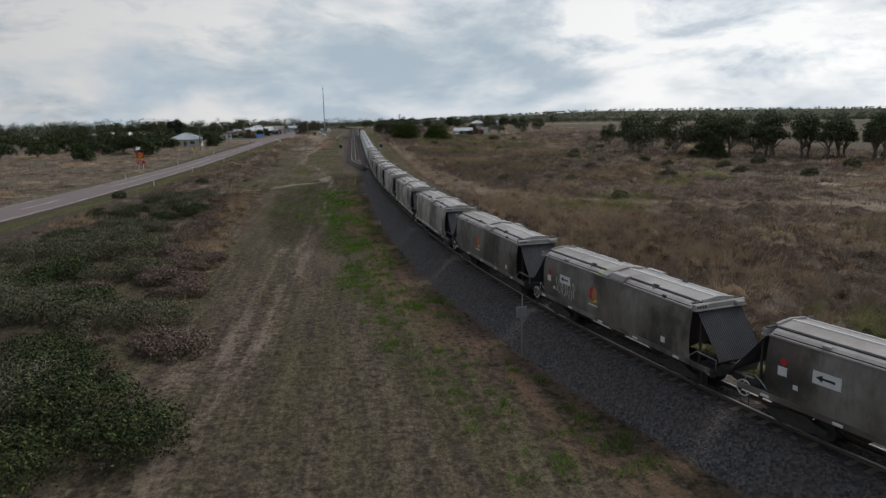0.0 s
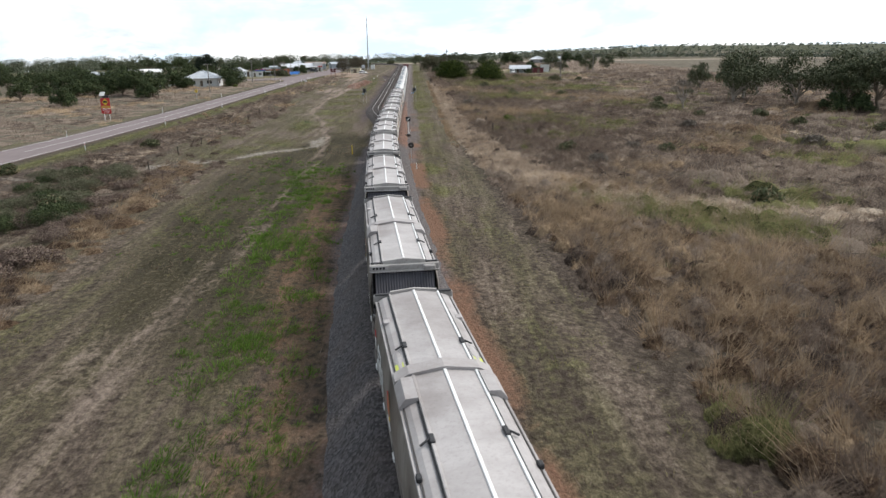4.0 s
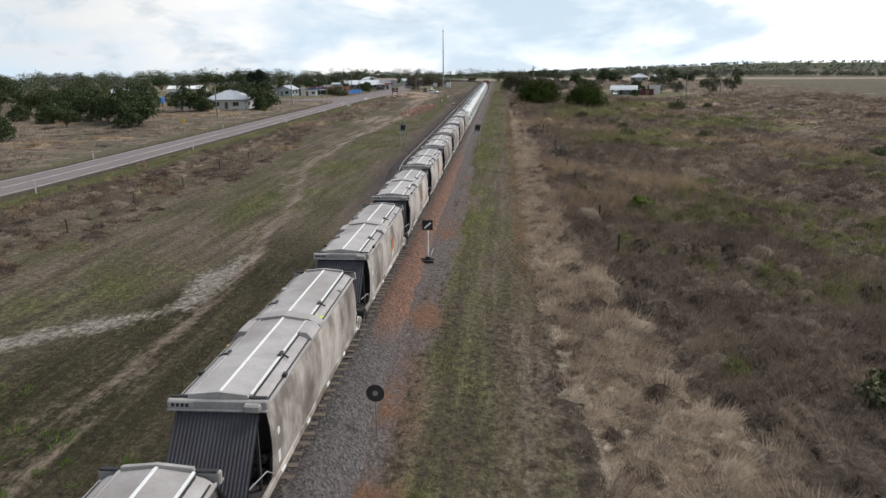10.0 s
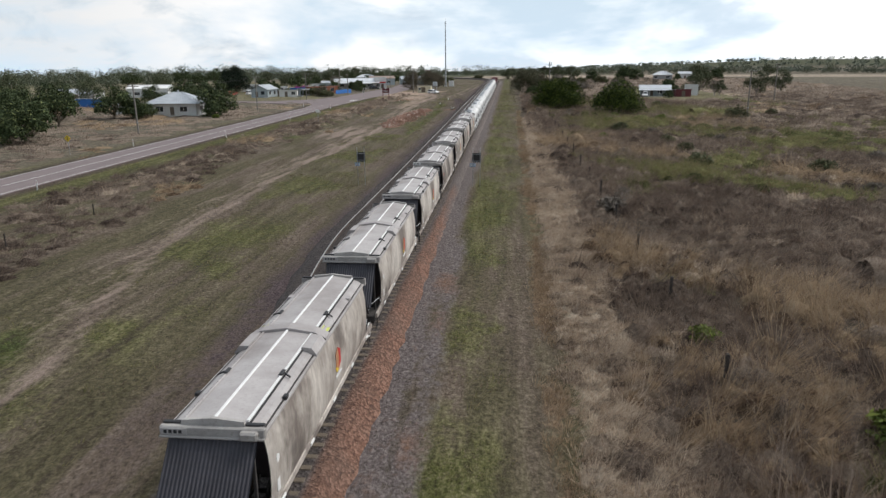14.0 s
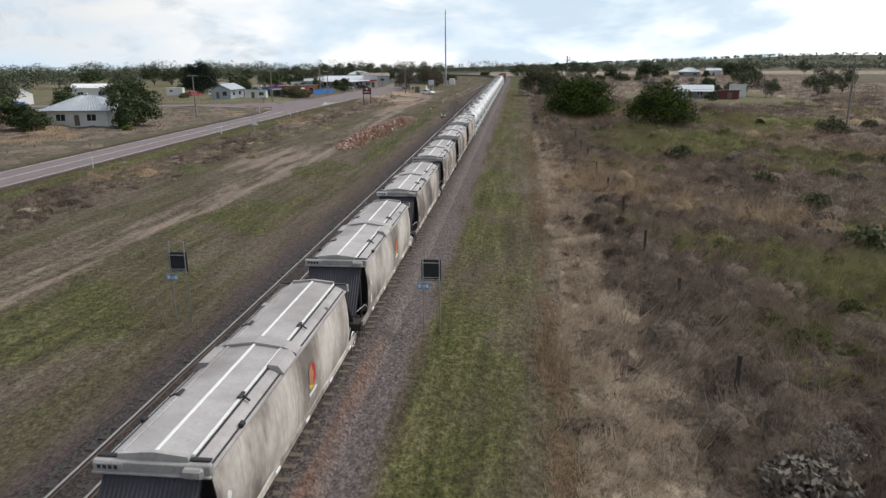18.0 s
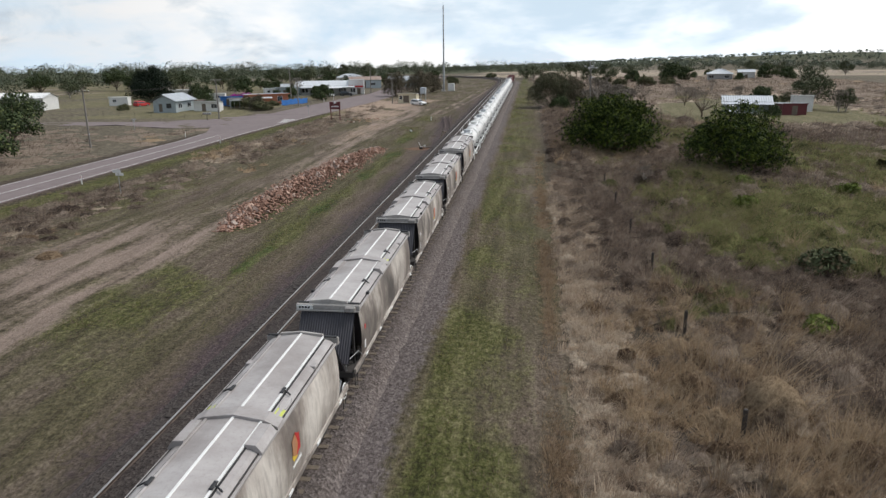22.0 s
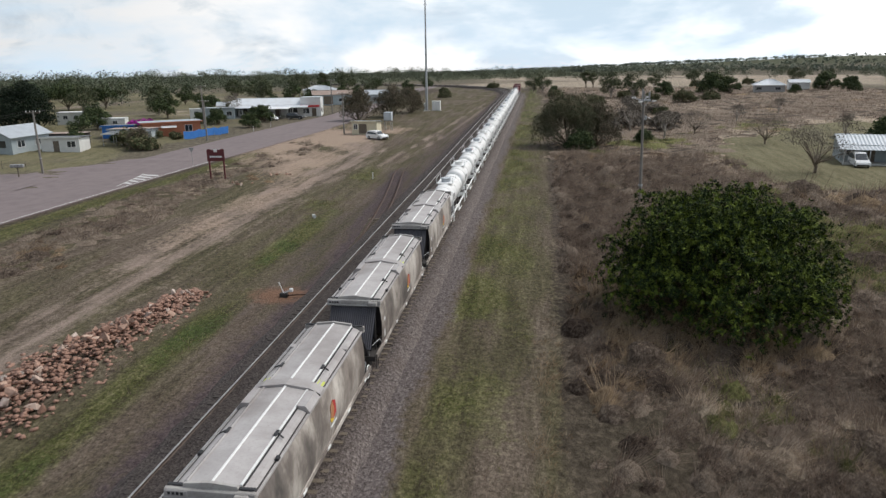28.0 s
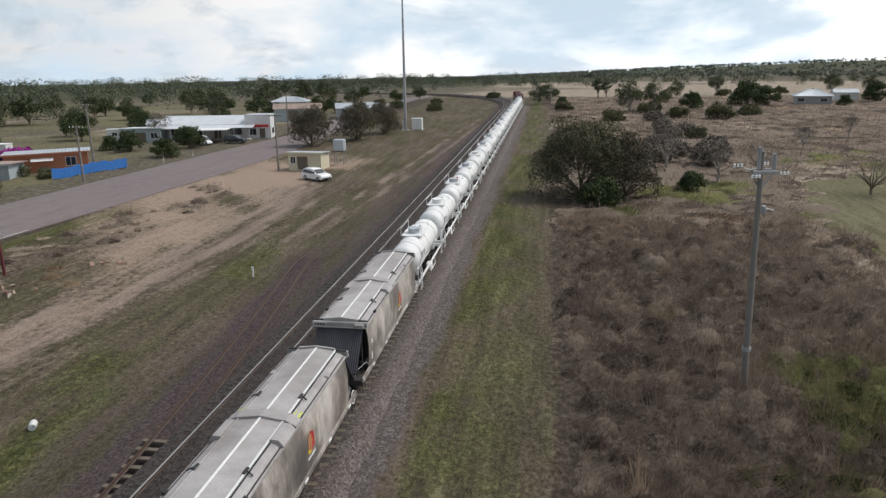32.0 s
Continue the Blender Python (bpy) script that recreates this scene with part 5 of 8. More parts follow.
def locomotive():
    w = thing("locomotive", "maroon and yellow diesel locomotive at the head of the train", "locomotive", group="locomotives")
    part("underframe", Mesh().box(-1.3, 1.3, 0.3, 16.5, 0.85, 1.25, 0.04), M["dark_steel"], w)
    part("long_hood", Mesh().box(-0.95, 0.95, 0.6, 11.2, 1.25, 3.35, 0.15), M["maroon"], w)
    cab = part("cab", Mesh().box(-1.3, 1.3, 11.2, 14.0, 1.25, 3.7, 0.12), M["maroon"], w)
    part("windscreen", Mesh().box(-1.1, 1.1, 13.96, 14.03, 2.6, 3.3), M["glass_dark"], cab)
    part("side_window", Mesh().box(-1.33, 1.33, 12.0, 13.2, 2.5, 3.2), M["glass_dark"], cab)
    part("short_hood", Mesh().box(-0.95, 0.95, 14.0, 16.2, 1.25, 2.5, 0.12), M["yellow"], w)
    for y in (2.5, 4.4, 6.3):
        part("roof_fan", Mesh().tube((0, y, 3.33), (0, y, 3.45), 0.6, 16), M["dark_steel"], w)
    part("exhaust", Mesh().box(-0.2, 0.2, 8.5, 9.4, 3.3, 3.6, 0.03), M["black"], w)
    for sx in (-1, 1):
        part("handrail", Mesh().pipe([(sx * 1.25, 0.5, 1.25), (sx * 1.25, 0.5, 2.2), (sx * 1.25, 11.0, 2.2), (sx * 1.25, 11.0, 1.25)], 0.025, 6), M["galv"], w)
    part("fuel_tank", Mesh().box(-1.2, 1.2, 6.5, 10.2, 0.35, 0.9, 0.1), M["dark_steel"], w)
    bogie(w, 3.2, M["dark_steel"])
    bogie(w, 13.4, M["dark_steel"])
    return w


# arc place of the reference header along the line, time by time
RUN_T = (0, 1, 3, 6, 9, 13, 19, 24, 32)
RUN_S = (71.0, 77.0, 88.8, 106.9, 126.0, 151.8, 188.8, 219.2, 266.4)
PITCH, TANK_PITCH = 15.35, 10.9
HOPPERS = range(-4, 7)
MARKS = {-4: ("arrow", "oval"), -3: ("logo", "arrow", "scrawl", "oval"), -2: ("logo",), -1: ("oval",), 0: ("logo", "oval"), 1: ("logo",), 2: ("logo", "oval"), 3: ("disc", "oval"), 4: ("oval", "logo"), 5: ("logo", "oval"), 6: ("logo",)}
TRAIN = []                      # (thing, arc offset of its origin, arc offsets of its bogies)
for _k in HOPPERS:
    TRAIN.append((hopper_wagon("n", MARKS.get(_k, ()), _k == 3, "wagon_soot_shade" if _k < -1 else "wagon_side"), _k * PITCH, 1.15, LONG - 1.15))
_first = 6 * PITCH + LONG + 1.75
_tanks = [tank_wagon(i) for i in range(3)]
for _k in range(18):
    _t = _tanks[_k % 3] if _k < 3 else copy_thing(_tanks[_k % 3], Matrix.Identity(4))
    TRAIN.append((_t, _first + _k * TANK_PITCH, 1.9, 8.8))
_first += 18 * TANK_PITCH
_loco = locomotive()
for _k in range(2):
    TRAIN.append((_loco if _k == 0 else copy_thing(_loco, Matrix.Identity(4)), _first + _k * 17.2, 3.2, 13.4))


def on_track(s, b0, b1):
    """Pose of a vehicle whose origin stands at arc s, carried on two bogies."""
    p, q = Vector(track_at(s + b0)), Vector(track_at(s + b1))
    d = (q - p).normalized()
    x = d.cross(Vector((0, 0, 1))).normalized()
    z = x.cross(d)
    o = p - d * b0
    return Matrix(((x.x, d.x, z.x, o.x), (x.y, d.y, z.y, o.y), (x.z, d.z, z.z, o.z), (0, 0, 0, 1)))


def motions():
    for ob, ds, b0, b1 in TRAIN:
        rows = []
        for t in (0, 1, 2, 3, 4.5, 6, 7.5, 9, 11, 13, 15, 17, 19, 21.5, 24, 26.5, 29, 32):
            rows.append((t, on_track(float(np.interp(t, RUN_T, RUN_S)) + ds, b0, b1)))
        walk(ob, rows)

# ---- plants ----
def leaf_cloud(blobs, count, size, seed, droop=0.0, cluster=1):
    """Small leaf blades set round a group of uneven lobes (x, y, z, rx, ry, rz)."""
    rng = np.random.default_rng(seed)
    b = np.asarray(blobs, float)
    wt_ = (b[:, 3] * b[:, 4] + b[:, 3] * b[:, 5] + b[:, 4] * b[:, 5])
    pick = rng.choice(len(b), count, p=wt_ / wt_.sum())
    d = rng.normal(size=(count, 3))
    d /= np.linalg.norm(d, axis=1)[:, None]
    d[:, 2] = np.where(d[:, 2] < -0.5, -d[:, 2], d[:, 2])
    rad = 1.0 - 0.42 * rng.random(count) ** 2.2
    lump = 1 + 0.16 * np.sin(d[:, 0] * 7 + pick) * np.sin(d[:, 1] * 6 + 2 * pick) + 0.1 * np.sin(d[:, 2] * 9 + pick)
    c = b[pick, :3] + d * b[pick, 3:] * (rad * lump)[:, None]
    if cluster > 1:
        heads = c[:: cluster]
        c = np.repeat(heads, cluster, 0)[:count]
        d = np.repeat(d[:: cluster], cluster, 0)[:count]
    nrm = d + rng.normal(scale=0.5, size=(count, 3))
    nrm /= np.linalg.norm(nrm, axis=1)[:, None]
    u = np.cross(nrm, rng.normal(size=(count, 3)))
    u /= np.linalg.norm(u, axis=1)[:, None]
    if cluster > 1:
        u = u + d * rng.uniform(0.1, 0.9, count)[:, None]
        u /= np.linalg.norm(u, axis=1)[:, None]
        c = c + u * (size * rng.uniform(0.8, 2.0, count))[:, None] + rng.normal(scale=size * 0.35, size=(count, 3))
    c[:, 2] = np.maximum(c[:, 2], 0.08)
    u[:, 2] -= droop
    v = np.cross(nrm, u)
    sz = (size * rng.uniform(0.55, 1.3, count))[:, None]
    quad = np.stack([c - u * sz, c - v * sz * 0.42, c + u * sz, c + v * sz * 0.42], 1)
    return quad.reshape(-1, 3), np.arange(count * 4).reshape(-1, 4)


def limb(mesh, p, q, r0, r1, rng, bends=3):
    p, q = Vector(p), Vector(q)
    last, n = p, bends
    for i in range(1, n + 1):
        u = i / n
        c = p.lerp(q, u) + Vector((rng.uniform(-1, 1), rng.uniform(-1, 1), rng.uniform(-0.5, 0.5))) * (q - p).length * 0.07 * (u < 1)
        mesh.tube(last, c, r0 + (r1 - r0) * (i - 1) / n, 7, r0 + (r1 - r0) * u, False)
        last = c
    return last


TREES = {}


def tree_kind(key, h, spread, leaf, bark, leaves, size, seed, low=0.35, lobes=7, name="tree", label="", category="tree", group="", flat=0.55):
    """Builds one tree: tapered trunk with limbs, and a crown of loose leaves."""
    rng = random.Random(seed)
    t = thing(name, label, category, group=group)
    wood, blobs = Mesh(), []
    fork = h * low
    limb(wood, (0, 0, -0.2), (rng.uniform(-0.2, 0.2), rng.uniform(-0.2, 0.2), fork), h * 0.030 + 0.05, h * 0.022 + 0.03, rng)
    for i in range(lobes):
        a = 2 * math.pi * (i + rng.uniform(-0.3, 0.3)) / lobes
        q = rng.uniform(max(low + 0.08, 0.28), 0.82) if i else 0.82
        z = h * q
        rr = spread * (rng.uniform(0.35, 0.70) * math.sqrt(max(0.1, 1 - ((q - 0.52) / 0.42) ** 2)) if i else 0.08)
        tip = limb(wood, (0, 0, fork * rng.uniform(0.6, 1.0)), (rr * math.cos(a), rr * math.sin(a), z), h * 0.016 + 0.02, 0.015, rng)
        s = spread * rng.uniform(0.26, 0.42)
        blobs.append((tip.x, tip.y, tip.z, s, s * rng.uniform(0.8, 1.2), s * flat * rng.uniform(0.8, 1.25)))
        for _ in range(2):
            b = rng.uniform(0, 6.28)
            k = rng.uniform(0.5, 0.8)
            blobs.append((tip.x + s * 0.8 * math.cos(b), tip.y + s * 0.8 * math.sin(b), tip.z + rng.uniform(-0.5, 0.4) * s, s * k, s * k, s * k * flat * 1.2))
    part("trunk", wood, M[bark], t, smooth=60)
    v, f = leaf_cloud(blobs, leaves, size, seed)
    part("crown", soup("crown", v, f, M[leaf]), None, t)
    TREES[key] = t
    return t


def bush_kind(key, w, h, leaf, leaves, size, seed, label, name="bush", group="", lobes=9, cluster=1):
    """A broad shrub with foliage down to the ground."""
    rng = random.Random(seed)
    t = thing(name, label, "bush", group=group)
    wood, blobs = Mesh(), []
    for i in range(lobes * 4):
        a = 2.4 * i + rng.uniform(-0.4, 0.4)
        e = rng.uniform(-0.05, 1.0)
        k = math.sqrt(max(0.0, 1 - max(e, 0) ** 2))
        s = w * rng.choice((0.07, 0.10, 0.13, 0.16, 0.20)) * rng.uniform(0.9, 1.1)
        x, y = (w / 2 - s) * k * math.cos(a) * rng.uniform(0.72, 1.1), (w / 2 - s) * k * math.sin(a) * rng.uniform(0.72, 1.1)
        z = max(s * 0.55, (h - s) * (0.2 + 0.8 * max(e, 0)) * rng.uniform(0.72, 1.06))
        if i < lobes:
            limb(wood, (rng.uniform(-0.3, 0.3), rng.uniform(-0.3, 0.3), -0.1), (x, y, z), 0.05 + h * 0.014, 0.02, rng)
        blobs.append((x, y, z, s, s, s * rng.uniform(0.7, 1.0)))
    blobs.append((0, 0, h * 0.42, w * 0.28, w * 0.28, h * 0.36))
    if cluster > 12:
        blobs += [(w * 0.33 * math.cos(q * 0.9), w * 0.33 * math.sin(q * 0.9), h * 0.20, w * 0.15, w * 0.15, h * 0.22) for q in range(7)]
    part("stem", wood, M["bark"], t, smooth=60)
    v, f = leaf_cloud(blobs, leaves, size, seed, 0.0, cluster)
    part("crown", soup("crown", v, f, M[leaf]), None, t)
    TREES[key] = t
    return t


_used = set()


def plant(key, x, y, turn=0.0, scale=1.0, label=""):
    src = TREES[key]
    m = Matrix.Translation((x, y, float(gz(x, y)) - 0.03)) @ Matrix.Rotation(radians(turn), 4, "Z")
    if key in _used:
        ob = copy_thing(src, m)
    else:
        _used.add(key)
        ob = src
        ob.matrix_basis = m
    ob.scale = (scale, scale, scale)
    return tagged(ob, label)


# big shrubs beside the line
bush_kind("dark_a", 15.6, 8.8, "leaf_gloss", 150000, 0.098, 11, "big dense dark-green bush in the dry grass", name="large_bush", lobes=16, cluster=22)
plant("dark_a", 23.8, 330.8)
bush_kind("dark_b", 12.8, 8.0, "leaf_gloss", 66000, 0.110, 12, "rounded dark-green bush in the dry grass", name="large_bush", lobes=13, cluster=14)
plant("dark_b", 36.9, 315.0, 0, 1.06)
bush_kind("russet", 12.0, 9.8, "leaf_grey", 70000, 0.098, 13, "wide bushy grey-olive tree down to the ground", name="bushy_tree", lobes=12, cluster=5)
plant("russet", 17.6, 414, 0, 1.17)
bush_kind("russet_c", 9.0, 8.0, "leaf_red", 26000, 0.115, 41, "bushy tree with russet-brown leaves", name="bushy_tree", lobes=9, cluster=6)
plant("russet_c", 22.6, 413.5, 0, 1.0)
bush_kind("russet_b", 5.5, 4.0, "leaf_dark", 6000, 0.18, 14, "dark shrub under a bushy tree")
plant("russet_b", 19.5, 408.5)
# reddish trees behind the shed
bush_kind("grey_tree", 10.0, 8.6, "leaf_red", 20000, 0.135, 15, "spreading bushy grey-russet tree behind the shed", name="bushy_tree", lobes=10, cluster=5)
for _x, _y, _a, _s in ((-33, 462, 20, 1.0), (-27, 474, 140, 1.05), (-24, 486, 250, 0.9)):
    plant("grey_tree", _x, _y, _a, _s)
bush_kind("scrub", 6.5, 3.4, "leaf_olive", 3900, 0.20, 16, "scrubby olive bush in dry grass")
bush_kind("scrub_dark", 6.5, 4.6, "leaf_dark", 4800, 0.20, 17, "dense dark-green garden shrub")
bush_kind("low_bush", 3.2, 1.6, "leaf_olive", 1300, 0.17, 18, "low olive bush in the grass")
bush_kind("lime_bush", 2.4, 1.3, "leaf_bright", 900, 0.15, 19, "low yellow-green bush in the grass")
bush_kind("grey_bush", 3.0, 1.5, "twig", 1500, 0.14, 20, "low dry grey bush")
bush_kind("bloom_bush", 5.0, 3.0, "bloom", 2200, 0.22, 21, "magenta flowering bush beside the brick house", name="flowering_bush")
tree_kind("gum", 9.5, 5.6, "leaf_gum", "bark_pale", 4800, 0.25, 22, 0.2, 12, "gum_tree", "slender gum tree with an open olive crown", flat=0.85)
tree_kind("gum_b", 11.5, 4.6, "leaf_gum", "bark", 4200, 0.25, 23, 0.32, 10, "gum_tree", "tall gum tree with a ragged crown", flat=0.85)
tree_kind("mango", 10.5, 6.6, "leaf_dark", "bark", 7000, 0.27, 24, 0.14, 13, "shade_tree", "tall dense dark-green shade tree", flat=0.8)
tree_kind("garden", 7.5, 5.0, "leaf_dark", "bark", 3900, 0.26, 25, 0.14, 11, "garden_tree", "bushy green garden tree", flat=0.8)
tree_kind("bare", 6.0, 3.6, "twig", "bark_pale", 1100, 0.16, 26, 0.35, 8, "bare_tree", "bare and nearly leafless grey tree", flat=0.6)


tree_kind("bare_wide", 6.4, 5.6, "twig", "bark", 5200, 0.085, 27, 0.22, 13, "bare_tree", "wide leafless tree with fine grey-mauve twigs", flat=0.7)
bush_kind("fig", 15.0, 11.5, "leaf_fig", 15000, 0.26, 43, "huge dense dark shade tree down to the ground", name="shade_tree", lobes=14)
plant("fig", -106, 437, 0, 1.02)


def scatter(key, spots, size=1.0):
    rng = random.Random(len(key) * 7 + len(spots))
    for x, y in spots:
        plant(key, x, y, rng.uniform(0, 360), size * rng.uniform(0.8, 1.2))


scatter("gum", [(80, 196), (88, 184), (93, 176), (97, 184), (86, 204), (110, 182), (98, 222), (131, 226), (90, 240), (140, 240), (-128, 330), (-118, 352), (96, 398), (112, 420)])
scatter("gum_b", [(91, 172), (96, 170), (105, 166), (108, 170), (112, 164), (116, 167), (119, 160), (115, 158), (123, 163), (121, 150), (126, 156), (118, 143), (130, 148), (110, 176)], 0.92)
scatter("gum", [(84, 399), (76, 414)], 0.46)
scatter("gum", [(-96, 478), (-84, 524), (-128, 490), (-140, 530), (-104, 548), (-88, 576), (-60, 588), (-150, 460), (-165, 490), (-76, 606), (-160, 400)], 0.8)
scatter("gum_b", [(-98, 640), (-112, 655), (34, 640), (-120, 520), (38, 648)], 0.7)
scatter("garden", [(-70, 254), (-83, 264), (-97, 275), (-112, 288), (-128, 300), (-90, 282), (-108, 296), (-100, 268), (-140, 315), (-86, 252), (-132, 325)], 0.9)
scatter("mango", [(-77, 261), (-91, 270), (-104, 283), (-120, 294), (-136, 298), (-118, 312), (-148, 306), (-150, 342)], 0.72)
scatter("scrub_dark", [(89, 172), (93, 170), (126, 150)], 0.9)
scatter("grey_bush", [(27, 437), (31, 444), (35, 450), (29, 452), (24, 446), (38, 441), (33, 458), (41, 452), (38, 480), (40, 500), (41, 520), (44, 464), (36, 470), (43, 486)], 2.0)
scatter("low_bush", [(71, 165), (78, 140), (104, 135), (66, 205), (92, 150), (84, 120), (58, 182)], 1.2)
scatter("bare", [(63.5, 183), (36, 425), (31, 436), (66, 420), (-70, 470)])
scatter("mango", [(-150, 300), (-160, 330)])
scatter("low_bush", [(36.3, 257), (36.1, 244.5), (27.6, 127.5), (39.7, 125.4), (82.2, 228), (71.9, 314), (118.6, 303)], 1.0)
scatter("lime_bush", [(20.6, 174.5), (28.9, 278.6)], 0.8)
scatter("scrub_dark", [(-85.5, 231)], 0.7)
scatter("bare", [(21.5, 205), (24.6, 304)], 0.36)
for _key, _x, _y, _s in (("scrub_dark", 80, 583, 2.0), ("scrub_dark", 87, 586, 1.6), ("scrub", 58.8, 527, 1.4), ("scrub_dark", 59, 568, 1.3), ("gum", 38.3, 556, 0.95), ("gum", 46, 556, 0.92), ("scrub", 49, 533, 1.1), ("scrub", 42, 548, 1.0), ("gum", 9.5, 596, 0.72), ("gum", 13.5, 603, 0.74), ("scrub_dark", 17.9, 582, 0.8), ("scrub_dark", 130, 604, 1.8), ("scrub_dark", 138, 600, 1.5), ("scrub_dark", 110.5, 581, 0.85), ("scrub_dark", 31.2, 417.4, 0.6), ("gum", 66, 640, 0.7), ("gum", 150, 700, 0.9), ("gum", 175, 720, 0.8), ("gum", 100, 720, 0.8), ("gum", 190, 660, 0.85), ("scrub", 120, 680, 1.2), ("scrub", 90, 660, 1.2), ("bare_wide", 49.2, 386.5, 1.0), ("scrub_dark", 63.6, 385.0, 0.62), ("scrub_dark", 69.5, 412, 1.25), ("gum", 78.5, 407, 1.05), ("bare_wide", 52, 418, 0.8), ("bare_wide", 43, 432, 0.7), ("bare", 58, 460, 0.7), ("bare", 74, 482, 0.75), ("bare", 82, 398, 0.9)):
    plant(_key, _x, _y, (_x * 37 + _y * 11) % 360, _s)
scatter("mango", [(-140, 500), (-152, 506), (-164, 512), (-132, 508), (-176, 480)], 0.85)
scatter("garden", [(-90, 440), (-98, 452), (-112, 446), (-122, 462), (-84, 486), (-92, 498), (-74, 508), (-100, 512), (-66, 522), (-112, 524), (-80, 545), (-96, 556), (-130, 540), (-146, 560), (-56, 552), (-66, 566), (-110, 580), (-128, 600), (-90, 610), (-48, 610), (-150, 600), (-44, 640), (-70, 640), (-100, 650)], 0.76)
scatter("garden", [(-60.8, 313), (-75, 336), (-82, 302), (-88, 334), (-96, 300), (-84, 284), (-95, 286), (-105, 310), (-92, 360), (-104, 245), (-118, 250), (-132, 230), (-140, 250)])
scatter("scrub_dark", [(-82, 224), (-75, 303.5), (-60, 309), (-66, 452), (-60.5, 463), (-72, 474), (-56, 457), (-79, 305), (-88, 268), (-96, 262), (-75, 262), (-110, 270), (-70, 250)])
scatter("scrub", [(-58, 405), (-63, 410), (44, 480), (30, 520), (18, 560), (-24, 560), (-40, 575), (-50, 590), (-30, 600), (-62, 560), (60, 300), (-11, 640), (46, 560), (70, 540)])
scatter("lime_bush", [(34.6, 302.6), (31.8, 292), (44, 300), (27, 262), (-58, 304), (34, 178), (25, 166), (40, 316)])
scatter("grey_bush", [(20.4, 204), (29, 118), (36, 128), (52, 150), (60, 128), (47, 214), (58, 236), (36, 268), (44, 256)])
scatter("low_bush", [(38, 96), (31, 272), (47, 226), (54, 270), (61, 168), (70, 150), (35, 232), (-24, 100), (-29, 86), (-35, 98), (-39, 120), (-30, 140), (76, 130), (52, 345), (48, 290)])
scatter("bloom_bush", [(-74, 434), (-78, 436)])
for _key, _x, _y, _s in (("scrub_dark", -54.6, 444.5, 0.85), ("grey_tree", -59.6, 406.5, 0.5), ("scrub", -61.5, 423, 0.5), ("scrub", -65, 422, 0.55), ("scrub", -59.8, 420.5, 0.42), ("scrub_dark", -69, 415, 0.6), ("scrub_dark", -74, 409.5, 0.7), ("scrub_dark", -49.9, 480, 0.6), ("garden", -84, 425, 0.6), ("scrub_dark", -93, 447, 0.8), ("scrub_dark", -72, 455, 0.7), ("garden", -89, 470, 0.9), ("scrub", -96, 404, 0.6)):
    plant(_key, _x, _y, (_x * 53 + _y * 7) % 360, _s)
# thicket beside the first stretch
for _k, _w, _h, _leaf, _n, _lab in (("thicket", 8.5, 2.9, "leaf_thicket", 6500, "tangled grey-olive shrub of a thicket"), ("thicket_green", 7.0, 2.6, "leaf_green", 6500, "leafy olive shrub of a thicket"), ("thicket_dead", 5.6, 1.7, "leaf_dead", 4500, "dry reddish shrub of a thicket")):
    bush_kind(_k, _w, _h, _leaf, _n, 0.095, 31 + len(_k), _lab, name="thicket_shrub", group="thicket shrubs", lobes=7)
_r = random.Random(55)
for _i in range(125):
    _y = 25 + 93 * _r.random() ** 0.9
    _edge = float(np.interp(_y, [24, 34, 42, 50, 60, 76, 88, 120], [-9.5, -10.5, -10, -11.5, -13, -16.5, -17, -20]))
    _x = _edge - (_edge + 34.0) * _r.random() ** 1.3
    _near = _x > _edge - 3
    plant("thicket_dead" if _near or _r.random() < 0.18 else _r.choice(("thicket", "thicket", "thicket_green")), _x, _y, _r.uniform(0, 360), _r.uniform(0.55, 0.95) * float(np.interp(_y, [34, 80, 118], [1.0, 0.85, 0.6])))
for _x, _y, _s in ((-9.6, 27.0, 0.85), (-12.4, 30, 1.0), (-15.5, 35.5, 0.9), (-13.2, 24.5, 0.9), (-19, 48, 0.9), (-24, 58, 1.0)):
    plant("thicket_green", _x, _y, 70 * _x, _s)


def far_woods(name, label, count, reach, leaves, size, seed, leaf="leaf_far", inner=(190, 280, 390, 470, 580, 620, 600)):
    """Wooded distance: many crowns, joined."""
    rng = np.random.default_rng(seed)
    V, F, base = [], [], 0
    for _ in range(count):
        a = rng.uniform(-1.35, 1.3)
        d = reach[0] + (reach[1] - reach[0]) * rng.random() ** 1.3
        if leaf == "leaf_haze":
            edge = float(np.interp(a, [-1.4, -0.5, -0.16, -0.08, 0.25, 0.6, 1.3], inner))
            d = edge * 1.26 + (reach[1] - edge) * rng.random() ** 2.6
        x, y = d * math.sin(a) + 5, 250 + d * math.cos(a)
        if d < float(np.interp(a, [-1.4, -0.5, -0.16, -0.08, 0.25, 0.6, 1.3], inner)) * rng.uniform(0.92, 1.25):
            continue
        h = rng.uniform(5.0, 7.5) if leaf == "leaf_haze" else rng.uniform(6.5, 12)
        w = h * rng.uniform(0.38, 0.62)
        z = float(gz(x, y))
        bl = [(x + rng.uniform(-0.55, 0.55) * w, y + rng.uniform(-0.5, 0.5) * w, 100 + h * rng.uniform(0.22, 0.8), w * 0.7, w * 0.7, h * 0.26) for _ in range(6)]
        v, f = leaf_cloud(bl, leaves, size, int(rng.integers(1e6)))
        v[:, 2] += z - 100
        V.append(v)
        F.append(f + base)
        base += len(v)
    tagged(new(name, soup(name, np.concatenate(V), np.concatenate(F), M[leaf])), label, "woodland", kind="stuff")


